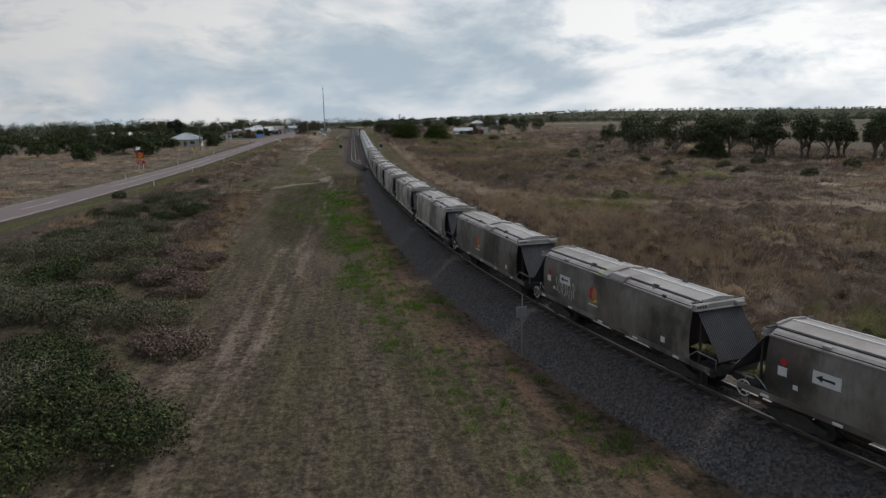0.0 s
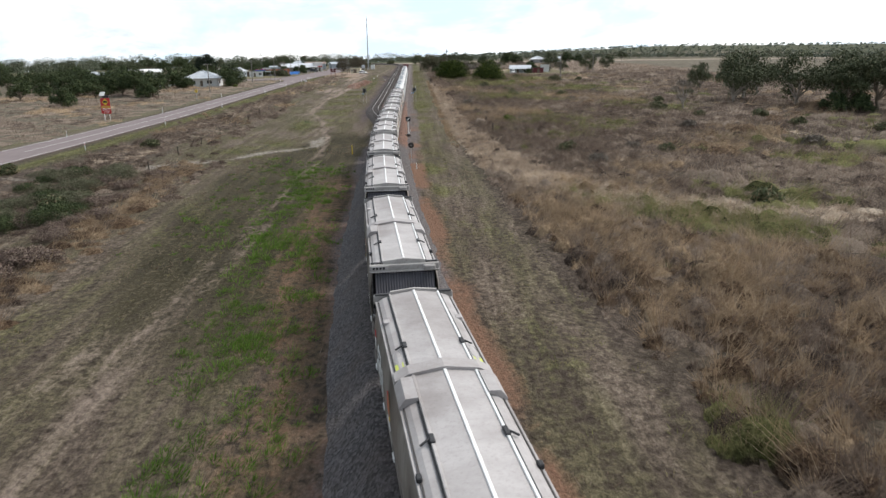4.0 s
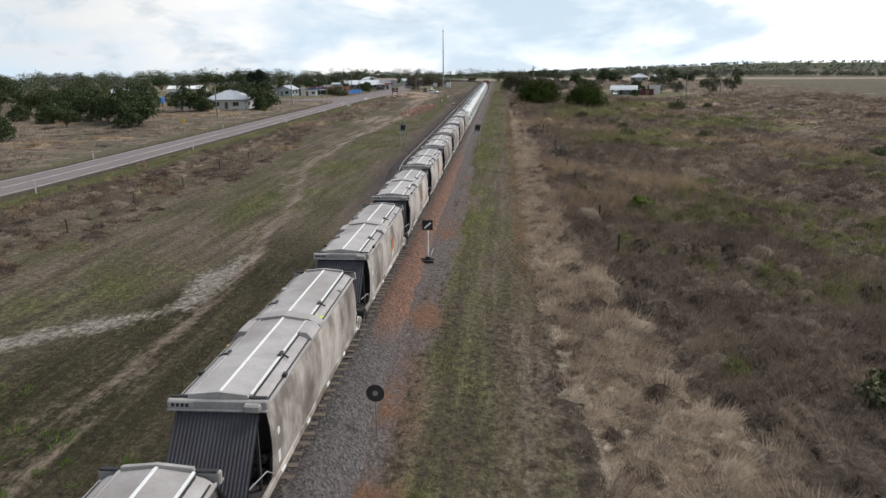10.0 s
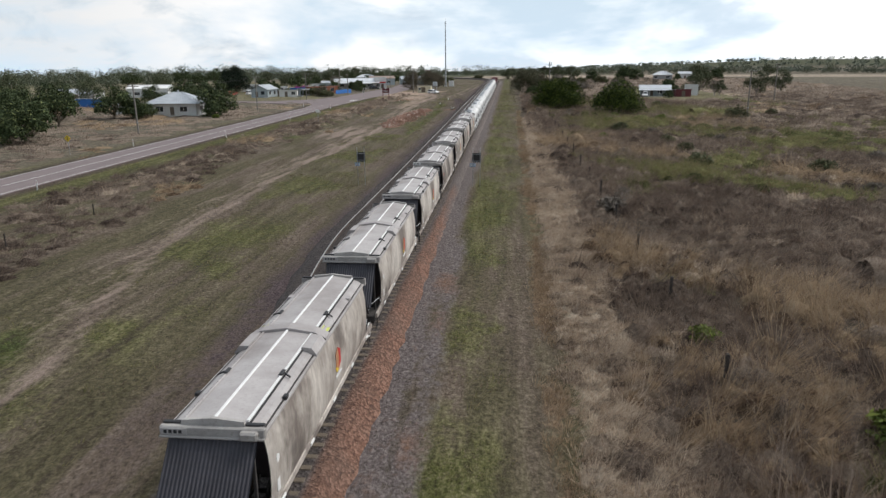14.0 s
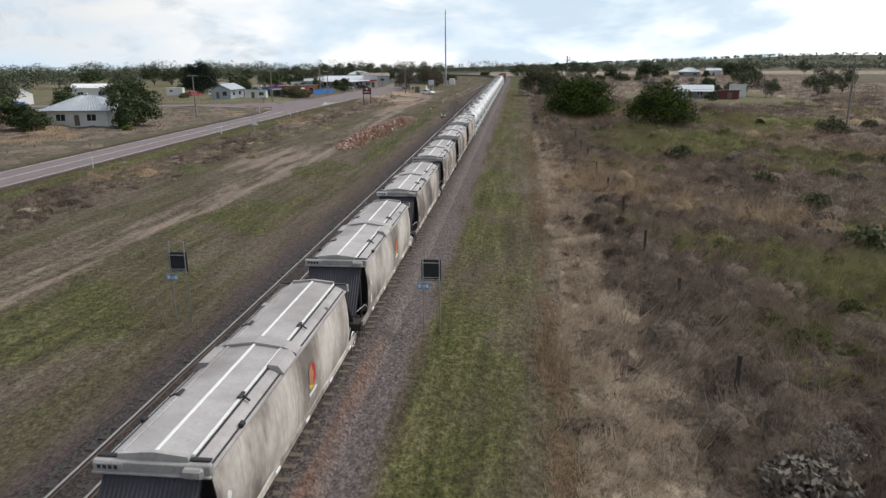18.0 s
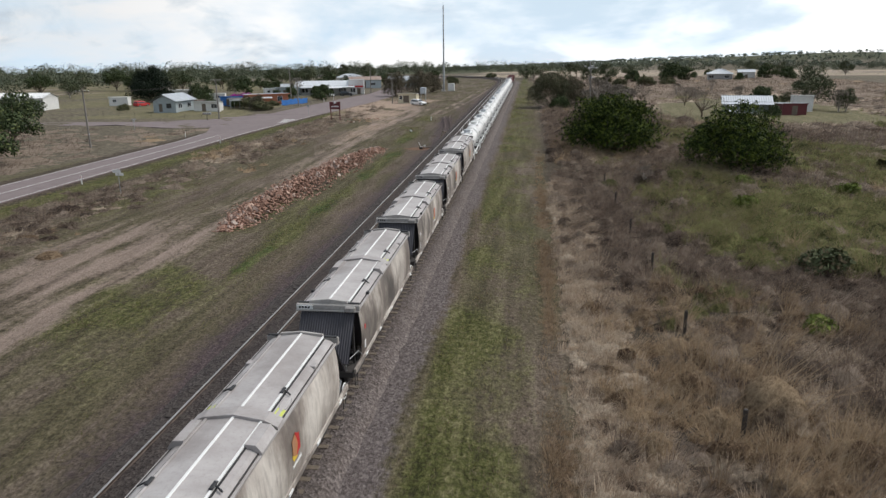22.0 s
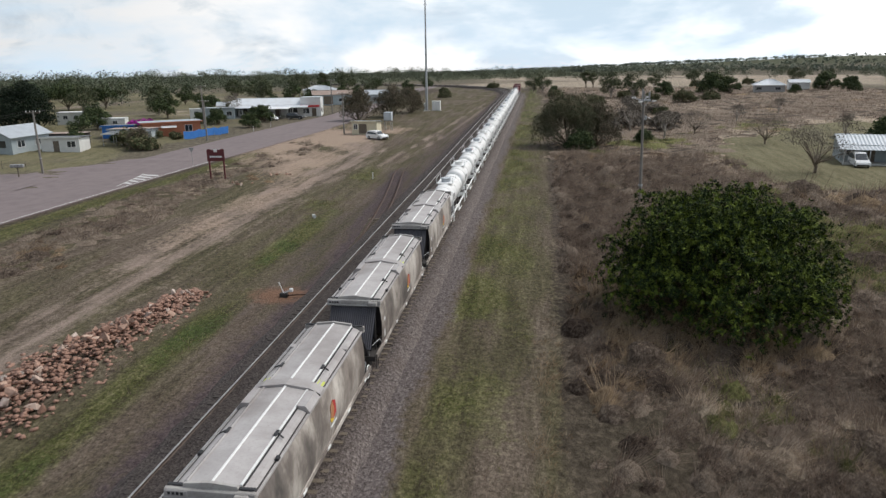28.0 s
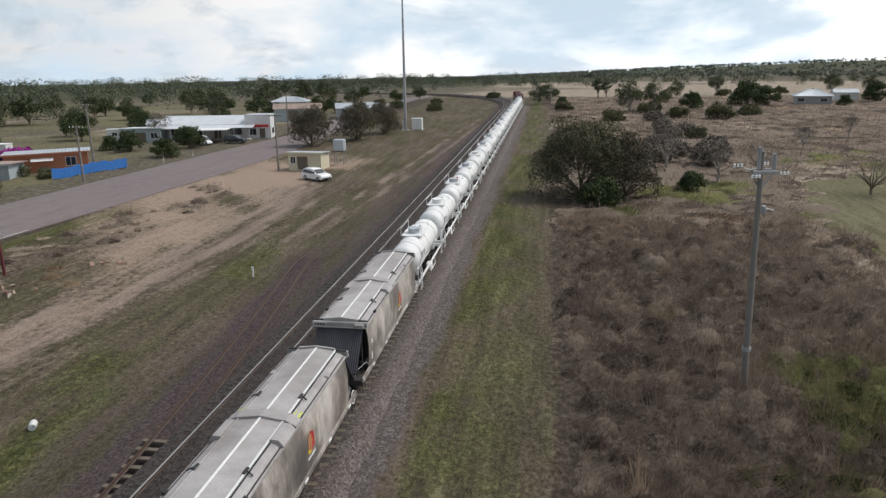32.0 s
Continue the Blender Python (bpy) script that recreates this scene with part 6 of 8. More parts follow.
far_woods("near_woods", "scattered grey-green gum woodland behind the township", 2500, (190, 850), 240, 0.44, 77)
# the far belt takes the haze-tinted leaves
far_woods("far_woods", "distant belt of gum woodland with haze painted into its green", 9000, (700, 3300), 26, 1.35, 78, "leaf_haze", (600, 700, 800, 900, 880, 900, 860))


def tussocks(name, label, material, count, area, dens, h, radius, width, seed, blades=20, spread=0.7):
    """Clumps of leaning blades over an area, thinned by a density between 0 and 1."""
    rng = np.random.default_rng(seed)
    x0, x1, y0, y1 = area
    X, Y = rng.uniform(x0, x1, count), rng.uniform(y0, y1, count)
    keep = rng.random(count) < dens(X, Y)
    X, Y = X[keep], Y[keep]
    n = len(X)
    size = np.exp(rng.normal(scale=0.33, size=n)) * (1 + 0.3 * wobble(X, Y, 0.3, 3.0))
    H, R = h * size, radius * size
    tone = np.clip(0.5 + 0.3 * wobble(X, Y, 0.16, 6.0) + rng.normal(scale=0.24, size=n), 0, 1)
    a = rng.uniform(0, 6.283, (n, blades))
    u = np.sqrt(rng.random((n, blades)))
    out = np.stack([np.cos(a), np.sin(a)], -1)
    root = out * (u * R[:, None] * 0.6)[..., None]
    P = np.concatenate([np.stack([X, Y], -1)[:, None] + root, np.broadcast_to((gz(X, Y) - 0.04)[:, None, None], (n, blades, 1))], -1)
    wind = np.stack([0.22 + 0.15 * wobble(X, Y, 0.2, 1.7), 0.14 + 0.15 * wobble(X, Y, 0.2, 8.7)], -1)
    lean = out * (u * spread)[..., None] + wind[:, None] + rng.normal(scale=0.16, size=(n, blades, 2))
    tall = H[:, None] * rng.uniform(0.55, 1.1, (n, blades)) * (1.1 - 0.35 * u)
    tip = P + np.concatenate([lean * H[:, None, None], tall[..., None]], -1)
    b = a + 1.57 + rng.normal(scale=0.7, size=a.shape)
    side = np.stack([np.cos(b), np.sin(b), np.zeros_like(b)], -1) * (width * rng.uniform(0.6, 1.4, (n, blades)))[..., None]
    V = np.stack([P - side, P + side, tip], 2).reshape(-1, 3)
    me = soup(name, V, np.arange(len(V)).reshape(-1, 3), M[material])
    t = me.attributes.new("tone", "FLOAT", "POINT")
    t.data.foreach_set("value", np.repeat(tone, blades * 3).astype(np.float32))
    tagged(new(name, me), label, "grass", kind="stuff")


def bare(X, Y):
    z = zones(X, Y)
    hard = np.maximum.reduce([z["dirt"], z["sand"], z["ash"], z["soot"], 0.5 * z["rust"]])
    l, r = road_edge(Y)
    on_road = (X > l - 1.0) & (X < r + 1.0)
    return np.clip(1.1 - 1.4 * hard, 0, 1) * ~on_road, z


def rusty(X, Y):
    near = np.clip(1.35 - np.hypot((X - 26) / 13, (Y - 68) / 24), 0, 1)
    return np.clip(wobble(X, Y, 0.10, 12.0) * 1.3 - 0.35, 0, 0.8) * np.interp(Y, [320, 360], [1.0, 0.15]) + 0.45 * near


def d_dry(X, Y):
    b, z = bare(X, Y)
    where = np.where(X > rail_x(Y) + 10.9 + 0.5 * wobble(X, Y, 0.6, 4.0), 1.0, np.where(X < np.interp(Y, [120, 150, 195, 230, 300], [-15, -20.5, -20.5, -25, -25.5]) + wobble(X, Y, 0.3, 1.0), np.clip(0.45 + wobble(X, Y, 0.2, 2.5), 0.05, 0.8) + 0.5 * band(np.abs(X + 30.5), 3.0, 1.5), 0.0))
    return b * (1 - z["green"]) * (1 - 0.85 * z["pale"]) * where * np.clip(0.75 + 0.5 * wobble(X, Y, 0.13, 9.0) - 0.6 * rusty(X, Y), 0.12, 1)


def d_pale(X, Y):
    b, z = bare(X, Y)
    patch = np.clip(wobble(X, Y, 0.11, 5.0) * 1.2 - 0.42, 0, 0.4) * (X > 17) * (1 - z["lawn"])
    hedge = band(np.abs(X + 31 + 1.5 * wobble(X, Y, 0.1, 2.0)), 2.5, 1.5) * np.clip(0.2 + 0.6 * wobble(X, Y, 0.16, 3.3), 0, 0.35) * (Y < 400)
    return b * np.clip(np.maximum.reduce([0.9 * z["pale"] * (Y < 600), patch, hedge]), 0, 1)


def d_green(X, Y):
    b, z = bare(X, Y)
    return b * z["green"] * np.where(X > 18, 0.25 - 0.17 * z["lawn"], 0.9)


def d_olive(X, Y):
    b, z = bare(X, Y)
    return b * z["green"] * (X > 18) * (z["lawn"] < 0.35)


def d_rust(X, Y):
    b, z = bare(X, Y)
    weeds = 0.8 * band(np.abs(X + np.interp(Y, [24, 34, 42, 50, 60, 76, 88, 120], [8.5, 9.5, 9, 10.5, 12.5, 16, 16.5, 19.5])), 1.6, 1.2) * (Y < 125)
    return b * (1 - z["green"]) * (1 - 0.7 * z["pale"]) * np.clip(np.where((X > rail_x(Y) + 11.2) | (X < -22), rusty(X, Y), weeds), 0, 1)


def d_band(X, Y):
    """Lush tufts between the farm track and the line."""
    off = X - rail_x(Y) + 7.0
    loose = 0.10 * band(np.abs(X + 7), 4.5, 1.5) * np.clip((Y - 78) / 10, 0, 1) * np.clip((128 - Y) / 8, 0, 1)
    return loose + band(np.abs(off), 2.9, 0.9) * np.clip((122 - Y) / 12, 0, 1) * np.interp(Y, [40, 58], [0.4, 1.0]) * np.clip(0.42 + 0.8 * wobble(X, Y, 0.5, 2.2) + 0.35 * band(np.abs(off + 1.6), 0.8, 0.6), 0.03, 1)


def clump_field(name, label, area, count, step, radius, h, blades, width, seed, kinds, dome=0.45):
    """Grass clumps as low matted mounds with leaning blades; the kind of each follows the ground."""
    rng = np.random.default_rng(seed)
    x0, x1, y0, y1 = area
    X, Y = rng.uniform(x0, x1, count), rng.uniform(y0, y1, count)
    w = np.stack([d(X, Y) for d in (d_dry, d_pale, d_rust, d_olive)], 1)
    rim = np.minimum.reduce([X - x0, x1 - X, Y - y0, y1 - Y]) / max(4.0, 8.0 * radius)
    keep = rng.random(count) < w.sum(1) * np.where(step > 0.5, np.clip(rim, 0, 1), 1)
    X, Y, w = X[keep], Y[keep], w[keep]
    pick = (rng.random(len(X))[:, None] * w.sum(1)[:, None] > np.cumsum(w, 1)).sum(1).clip(0, 3)
    n = len(X)
    size = np.exp(rng.normal(scale=0.36, size=n)) * (1 + 0.3 * wobble(X, Y, 0.3, 3.0))
    size = size * np.interp(X, [0, 12, 13, 15.5], [1.0, 1.0, 0.5, 1.0])
    H, R = h * size * np.array([0.95, 0.55, 1.15, 1.0])[pick], radius * size
    lift = np.interp(Y, [60, 78, 110, 135, 200, 225, 325, 352, 400, 420], [0.0, 0.12, 0.30, 0.03, 0.06, 0.14, 0.08, 0.02, 0.3, 0.5]) * (X > 14) + np.interp(Y, [130, 250, 320], [0.0, 0.12, 0.38]) * (X < -18) + 0.3 * (X < -47)
    tone = np.clip(0.53 + lift + 0.20 * wobble(X, Y, 0.16, 6.0) + rng.normal(scale=0.30, size=n), 0.20, 1.3)
    # mounds
    nx, ny = int((x1 - x0) / step) + 1, int((y1 - y0) / step) + 1
    top = np.full((ny, nx), -0.12)
    att = np.zeros((4, ny, nx))
    ci, cj = np.round((X - x0) / step).astype(int), np.round((Y - y0) / step).astype(int)
    k = int(math.ceil(1.8 * radius / step))
    gxx, gyy = x0 + np.arange(nx) * step, y0 + np.arange(ny) * step
    for dj in range(-k, k + 1):
        for di in range(-k, k + 1):
            i, j = ci + di, cj + dj
            ok = (i >= 0) & (i < nx) & (j >= 0) & (j < ny)
            io, jo = i[ok], j[ok]
            q = np.hypot(gxx[io] - X[ok], gyy[jo] - Y[ok]) / R[ok]
            hh = dome * H[ok] * np.clip(1 - q * q, -0.3, 1) - 0.02
            order = np.argsort(hh)
            io, jo, hh, idx = io[order], jo[order], hh[order], np.flatnonzero(ok)[order]
            win = hh > top[jo, io]
            io, jo, hh, idx = io[win], jo[win], hh[win], idx[win]
            top[jo, io] = hh
            att[0][jo, io] = tone[idx]
            for c in (1, 2, 3):
                att[c][jo, io] = pick[idx] == c
    GX, GY = np.meshgrid(gxx, gyy)
    jig = rng.uniform(-0.3, 0.3, (2, ny, nx)) * step
    high = top + rng.normal(scale=0.06, size=top.shape) * (top > 0)
    V = np.stack([GX + jig[0], GY + jig[1], gz(GX, GY) + high], -1).reshape(-1, 3)
    idx = (np.arange(ny - 1)[:, None] * nx + np.arange(nx - 1)[None])
    live = (np.maximum.reduce([top[:-1, :-1], top[1:, :-1], top[:-1, 1:], top[1:, 1:]]) > 0.0)
    q = idx[live]
    F = np.stack([q, q + 1, q + nx + 1, q + nx], -1)
    used = np.unique(F)
    back_ = np.zeros(nx * ny, int)
    back_[used] = np.arange(len(used))
    me = soup(name, V[used], back_[F], M["thatch"], True)
    for c, key in enumerate(("tone", "pale", "rust", "olive")):
        t = me.attributes.new(key, "FLOAT", "POINT")
        t.data.foreach_set("value", att[c].reshape(-1)[used].astype(np.float32))
    tagged(new(name, me), label, "grass", kind="stuff")
    # blades
    for c, (key, lab, mat) in enumerate(kinds):
        s = pick == c
        m = int(s.sum())
        if not m:
            continue
        nb = int(blades * (1.8 if c == 1 else 1))
        a, u = rng.uniform(0, 6.283, (m, nb)), np.sqrt(rng.random((m, nb)))
        out = np.stack([np.cos(a), np.sin(a)], -1)
        Hs, Rs = H[s][:, None], R[s][:, None]
        pos = np.stack([X[s], Y[s]], -1)[:, None] + out * (u * Rs * 0.85)[..., None]
        z = gz(X[s], Y[s])[:, None] + dome * Hs * (1 - (0.85 * u) ** 2) - 0.06
        P = np.concatenate([pos, z[..., None]], -1)
        wind = np.stack([0.25 + 0.2 * wobble(X[s], Y[s], 0.2, 1.7), 0.15 + 0.2 * wobble(X[s], Y[s], 0.2, 8.7)], -1)
        lean = out * (u * 0.55)[..., None] + wind[:, None] + rng.normal(scale=0.22, size=(m, nb, 2))
        tall = Hs * rng.uniform(0.35, 1.15, (m, nb))
        lean = lean + (rng.normal(scale=0.38, size=(m, 1, 2)))
        tip = P + np.concatenate([lean * Hs[..., None] * 1.0, tall[..., None]], -1)
        b = a + 1.57 + rng.normal(scale=0.7, size=a.shape)
        side = np.stack([np.cos(b), np.sin(b), np.zeros_like(b)], -1) * (width * rng.uniform(0.6, 1.4, (m, nb)))[..., None]
        BV = np.stack([P - side, P + side, tip], 2).reshape(-1, 3)
        me = soup(key, BV, np.arange(len(BV)).reshape(-1, 3), M[mat])
        t = me.attributes.new("tone", "FLOAT", "POINT")
        t.data.foreach_set("value", np.repeat(tone[s], nb * 3).astype(np.float32))
        tagged(new(key, me), lab, "grass", kind="stuff")


KINDS = (("brown_grass", "tussocky brown dry grass", "grass_dry"), ("straw_grass", "tall straw-coloured grass", "grass_pale"), ("russet_grass", "reddish-brown tall grass", "grass_rust"), ("olive_grass", "olive-green tussocks in dry grass", "grass_olive"))
clump_field("field_tussocks", "matted clumps of dry grass in the field", (11.5, 34, 16, 400), 23000, 0.27, 0.44, 0.74, 38, 0.013, 1, KINDS, 0.46)
clump_field("mid_tussocks", "matted clumps of dry grass deeper in the field", (33.5, 60, 16, 400), 15000, 0.38, 0.66, 0.78, 18, 0.022, 6, KINDS, 0.44)
clump_field("verge_tussocks", "matted clumps of dry grass beside the road", (-38, -12, 30, 420), 15000, 0.34, 0.5, 0.55, 24, 0.016, 2, KINDS, 0.34)
clump_field("plain_tussocks", "matted clumps of dry grass out on the plain", (8, 160, 390, 650), 17000, 1.0, 1.4, 0.7, 5, 0.06, 5, KINDS, 0.22)
clump_field("far_tussocks", "matted clumps of dry grass further off", (54, 146, 62, 404), 17000, 0.7, 1.15, 0.85, 8, 0.045, 3, KINDS, 0.40)
clump_field("paddock_tussocks", "matted clumps of dry grass across the road", (-130, -48, 50, 358), 16000, 0.8, 1.1, 0.6, 6, 0.05, 4, KINDS, 0.22)
tussocks("straw_band", "pale straw grass in a long band along the mown strip", "grass_pale", 30000, (13.6, 26, 84, 312), lambda X, Y: zones(X, Y)["pale"], 0.30, 0.34, 0.014, 12, 24, 0.8)
tussocks("fox_grass", "reddish-brown grass along a wheel track", "grass_rust", 9000, (12.4, 14.6, 130, 330), lambda X, Y: zones(X, Y)["fox"], 0.26, 0.28, 0.014, 14, 18, 0.8)
tussocks("thin_grass", "thin dry grass on the mown strips", "grass_dry", 70000, (-26, 14, 30, 440), lambda X, Y: bare(X, Y)[0] * np.clip(0.35 + 0.8 * wobble(X, Y, 0.4, 6.0), 0.05, 1), 0.14, 0.35, 0.020, 7, 7, 1.2)
tussocks("short_grass", "short green mown grass", "grass_green", 110000, (-40, 20, 30, 460), d_green, 0.15, 0.30, 0.020, 4, 8, 1.2)
tussocks("lush_grass", "vivid green tufts beside the ballast", "grass_vivid", 11000, (-13, 12, 22, 128), d_band, 0.30, 0.42, 0.022, 9, 30, 0.9)


# ---- beside the line ----
def stand(x, y, turn=0.0, dz=0.0):
    return Matrix.Translation((x, y, float(gz(x, y)) + dz)) @ Matrix.Rotation(radians(turn), 4, "Z")


def target_frame(x, y, turn):
    t = thing("track_target", "black square target board between two galvanised posts", "railway sign", stand(x, y, turn), "target boards beside the line")
    for sx in (-0.38, 0.38):
        part("post", Mesh().tube((sx, 0, -0.2), (sx, 0, 4.1), 0.028, 8), M["galv"], t)
    for z in (2.62, 2.72, 3.42):
        part("cross_rail", Mesh().tube((-0.42, -0.045, z), (0.42, -0.045, z), 0.02, 6), M["galv"], t)
    part("board", Mesh().box(-0.46, 0.46, 0.03, 0.09, 2.55, 3.55, 0.015), M["black"], t, "black target board")
    part("small_board", Mesh().box(-0.68, -0.10, 0.03, 0.06, 2.12, 2.44, 0.01), M["pale_blue"], t, "small pale-blue board")
    bars = Mesh()
    for i in range(3):
        bars.box(-0.62 + i * 0.18, -0.5 + i * 0.18, 0.022, 0.032, 2.2, 2.34)
    part("legend", bars, M["white_paint"], t)


target_frame(7.95, 215.8, 0)
target_frame(-4.4, 216.1, 0)


def disc_sign():
    t = thing("disc_sign", "small dark round sign on a thin steel post", "railway sign", stand(7.4, 124))
    part("post", Mesh().tube((0, 0, -0.2), (0, 0, 1.75), 0.03, 8), M["galv"], t)
    part("disc", Mesh().tube((0, -0.05, 1.75), (0, -0.03, 1.75), 0.34, 22), M["dark_steel"], t)
    part("spot", Mesh().tube((0, -0.056, 1.75), (0, -0.05, 1.75), 0.10, 14), M["grey_paint"], t)


disc_sign()


def points_indicator():
    t = thing("points_indicator", "white-posted points indicator with a black board and white bar", "railway signal", stand(6.9, 147.2))
    part("base", Mesh().box(-0.16, 0.16, -0.16, 0.16, -0.05, 0.42, 0.03).box(-0.3, 0.3, -0.3, 0.3, -0.1, 0.06, 0.02), M["black"], t)
    part("post", Mesh().tube((0, 0, 0.4), (0, 0, 2.3), 0.075, 10), M["white_paint"], t)
    part("board", Mesh().box(-0.36, 0.36, -0.12, -0.06, 2.3, 3.0, 0.02), M["black"], t)
    part("bar", Mesh().plate([(-0.27, -0.122, 2.45), (-0.17, -0.122, 2.40), (0.27, -0.122, 2.76), (0.19, -0.122, 2.88)], 0.006), M["white_paint"], t, "white slanted bar")
    part("lamp_case", Mesh().box(-0.13, 0.13, -0.06, 0.16, 2.4, 2.75, 0.03), M["black"], t)
    part("rod", Mesh().tube((-0.1, 0, 0.20), (-2.7, 0, 0.62), 0.035, 6), M["dark_steel"], t)
    for y in (-0.24, 0.24):
        part("long_timber", Mesh().box(-2.0, 0.4, y - 0.12, y + 0.12, 0.02, 0.20, 0.02), M["timber_dark"], t)
    part("lever", Mesh().tube((0.1, 0.1, 0.2), (0.35, 0.35, 0.9), 0.025, 6), M["white_paint"], t)


points_indicator()


def points_lever():
    t = thing("points_lever", "white-armed hand points lever with a rod to the rail", "railway lever", stand(-4.2, 331.2))
    part("stand", Mesh().box(-0.25, 0.25, -0.2, 0.2, -0.05, 0.3, 0.03), M["dark_steel"], t)
    part("lever_arm", Mesh().tube((0, 0, 0.25), (-0.35, 0.1, 1.0), 0.035, 6), M["white_paint"], t)
    part("weight_arm", Mesh().tube((0, 0, 0.25), (0.5, -0.05, 0.5), 0.04, 6).box(0.42, 0.68, -0.16, 0.06, 0.4, 0.62, 0.04), M["white_paint"], t)
    part("rod", Mesh().tube((0.2, 0, 0.1), (3.6, 0.0, 0.42), 0.05, 6), M["rail_rust"], t)


points_lever()


def bank_sign():
    t = thing("bank_sign", "small grey square plate on a pale post", "railway sign", stand(8.5, 34.9, 20, 0.0))
    part("post", Mesh().tube((0, 0, -0.4), (0, 0, 3.55), 0.035, 8), M["galv"], t)
    part("plate", Mesh().box(-0.34, 0.34, 0.04, 0.07, 2.25, 2.85, 0.01), M["grey_paint"], t)


bank_sign()


def small_post(name, label, x, y, h, mat, r=0.05, group=""):
    t = thing(name, label, "post", stand(x, y), group)
    part("shaft", Mesh().tube((0, 0, -0.15), (0, 0, h), r, 8), M[mat], t)
    part("cap", Mesh().tube((0, 0, h), (0, 0, h + 0.03), r * 1.25, 8), M[mat], t)
    return t


small_post("yellow_marker", "short yellow marker post beside the bank", -0.3, 129.4, 1.1, "yellow", 0.06)
small_post("white_stub", "short white post at the siding's end", -9.2, 378, 0.8, "white_paint", 0.07)
small_post("white_peg", "small white peg in the verge grass", 8.0, 117, 0.6, "white_paint", 0.05)


def drum():
    t = thing("drum", "battered white steel drum lying in the dirt", "drum", stand(-9.6, 354.3, 30))
    m = Mesh()
    m.m = Matrix.Translation((0, 0, 0.28))
    m.lathe([(0.02, -0.42), (0.27, -0.42), (0.28, -0.40), (0.28, -0.14), (0.295, -0.12), (0.28, -0.1), (0.28, 0.1), (0.295, 0.12), (0.28, 0.14), (0.28, 0.40), (0.27, 0.42), (0.02, 0.42)], 18, "y")
    part("shell", m, M["white_wall"], t, smooth=40)
    t.scale = (0.6, 0.6, 0.6)
    part("bung", Mesh().tube((0.1, -0.43, 0.34), (0.1, -0.45, 0.34), 0.04, 8), M["dark_steel"], t)


drum()


def rubble(x, y, seed, n, label):
    """A little heap of pale scrap."""
    t = thing("rubble_heap", label, "rubble", stand(x, y))
    rng = random.Random(seed)
    for i in range(n):
        p = part("lump", ROCKS[i % len(ROCKS)], None, t)
        p.matrix_local = pose(rng.gauss(0, 0.8), rng.gauss(0, 0.6), 0.08, rng.uniform(0, 360), rng.uniform(0, 360), rng.uniform(0, 360)) @ Matrix.Scale(rng.uniform(0.3, 0.8), 4)


def rock_mesh(seed, material):
    """A broken angular stone."""
    rng = random.Random(seed)
    bm = bmesh.new()
    for _ in range(11):
        d = Vector((rng.gauss(0, 1), rng.gauss(0, 1), rng.gauss(0, 1))).normalized() * rng.uniform(0.28, 0.44)
        bm.verts.new((d.x * 1.35, d.y, d.z * 0.7))
    out = bmesh.ops.convex_hull(bm, input=list(bm.verts))
    bmesh.ops.delete(bm, geom=[g for g in out["geom_interior"] if isinstance(g, bmesh.types.BMVert)], context="VERTS")
    me = bpy.data.meshes.new("rock")
    bm.to_mesh(me)
    bm.free()
    me.materials.append(material)
    return me


def rock_material():
    n = Nodes("rubble_rock")
    r = n.each()
    col = n.ramp(r, (0.0, (0.24, 0.135, 0.10)), (0.35, (0.40, 0.25, 0.19)), (0.65, (0.50, 0.37, 0.295)), (0.85, (0.42, 0.34, 0.30)), (1.0, (0.60, 0.51, 0.44)))
    col = n.mix(n.math("MULTIPLY", n.ramp(n.noise(3.0, 5), (0.42, 0.0), (0.72, 1.0)), 0.45), col, (0.19, 0.115, 0.085))
    return n.done(col, 0.9, bump=n.noise(9, 4), depth=0.03, spec=0.2)


M["rock"] = rock_material()
ROCKS = [rock_mesh(i, M["rock"]) for i in range(7)]


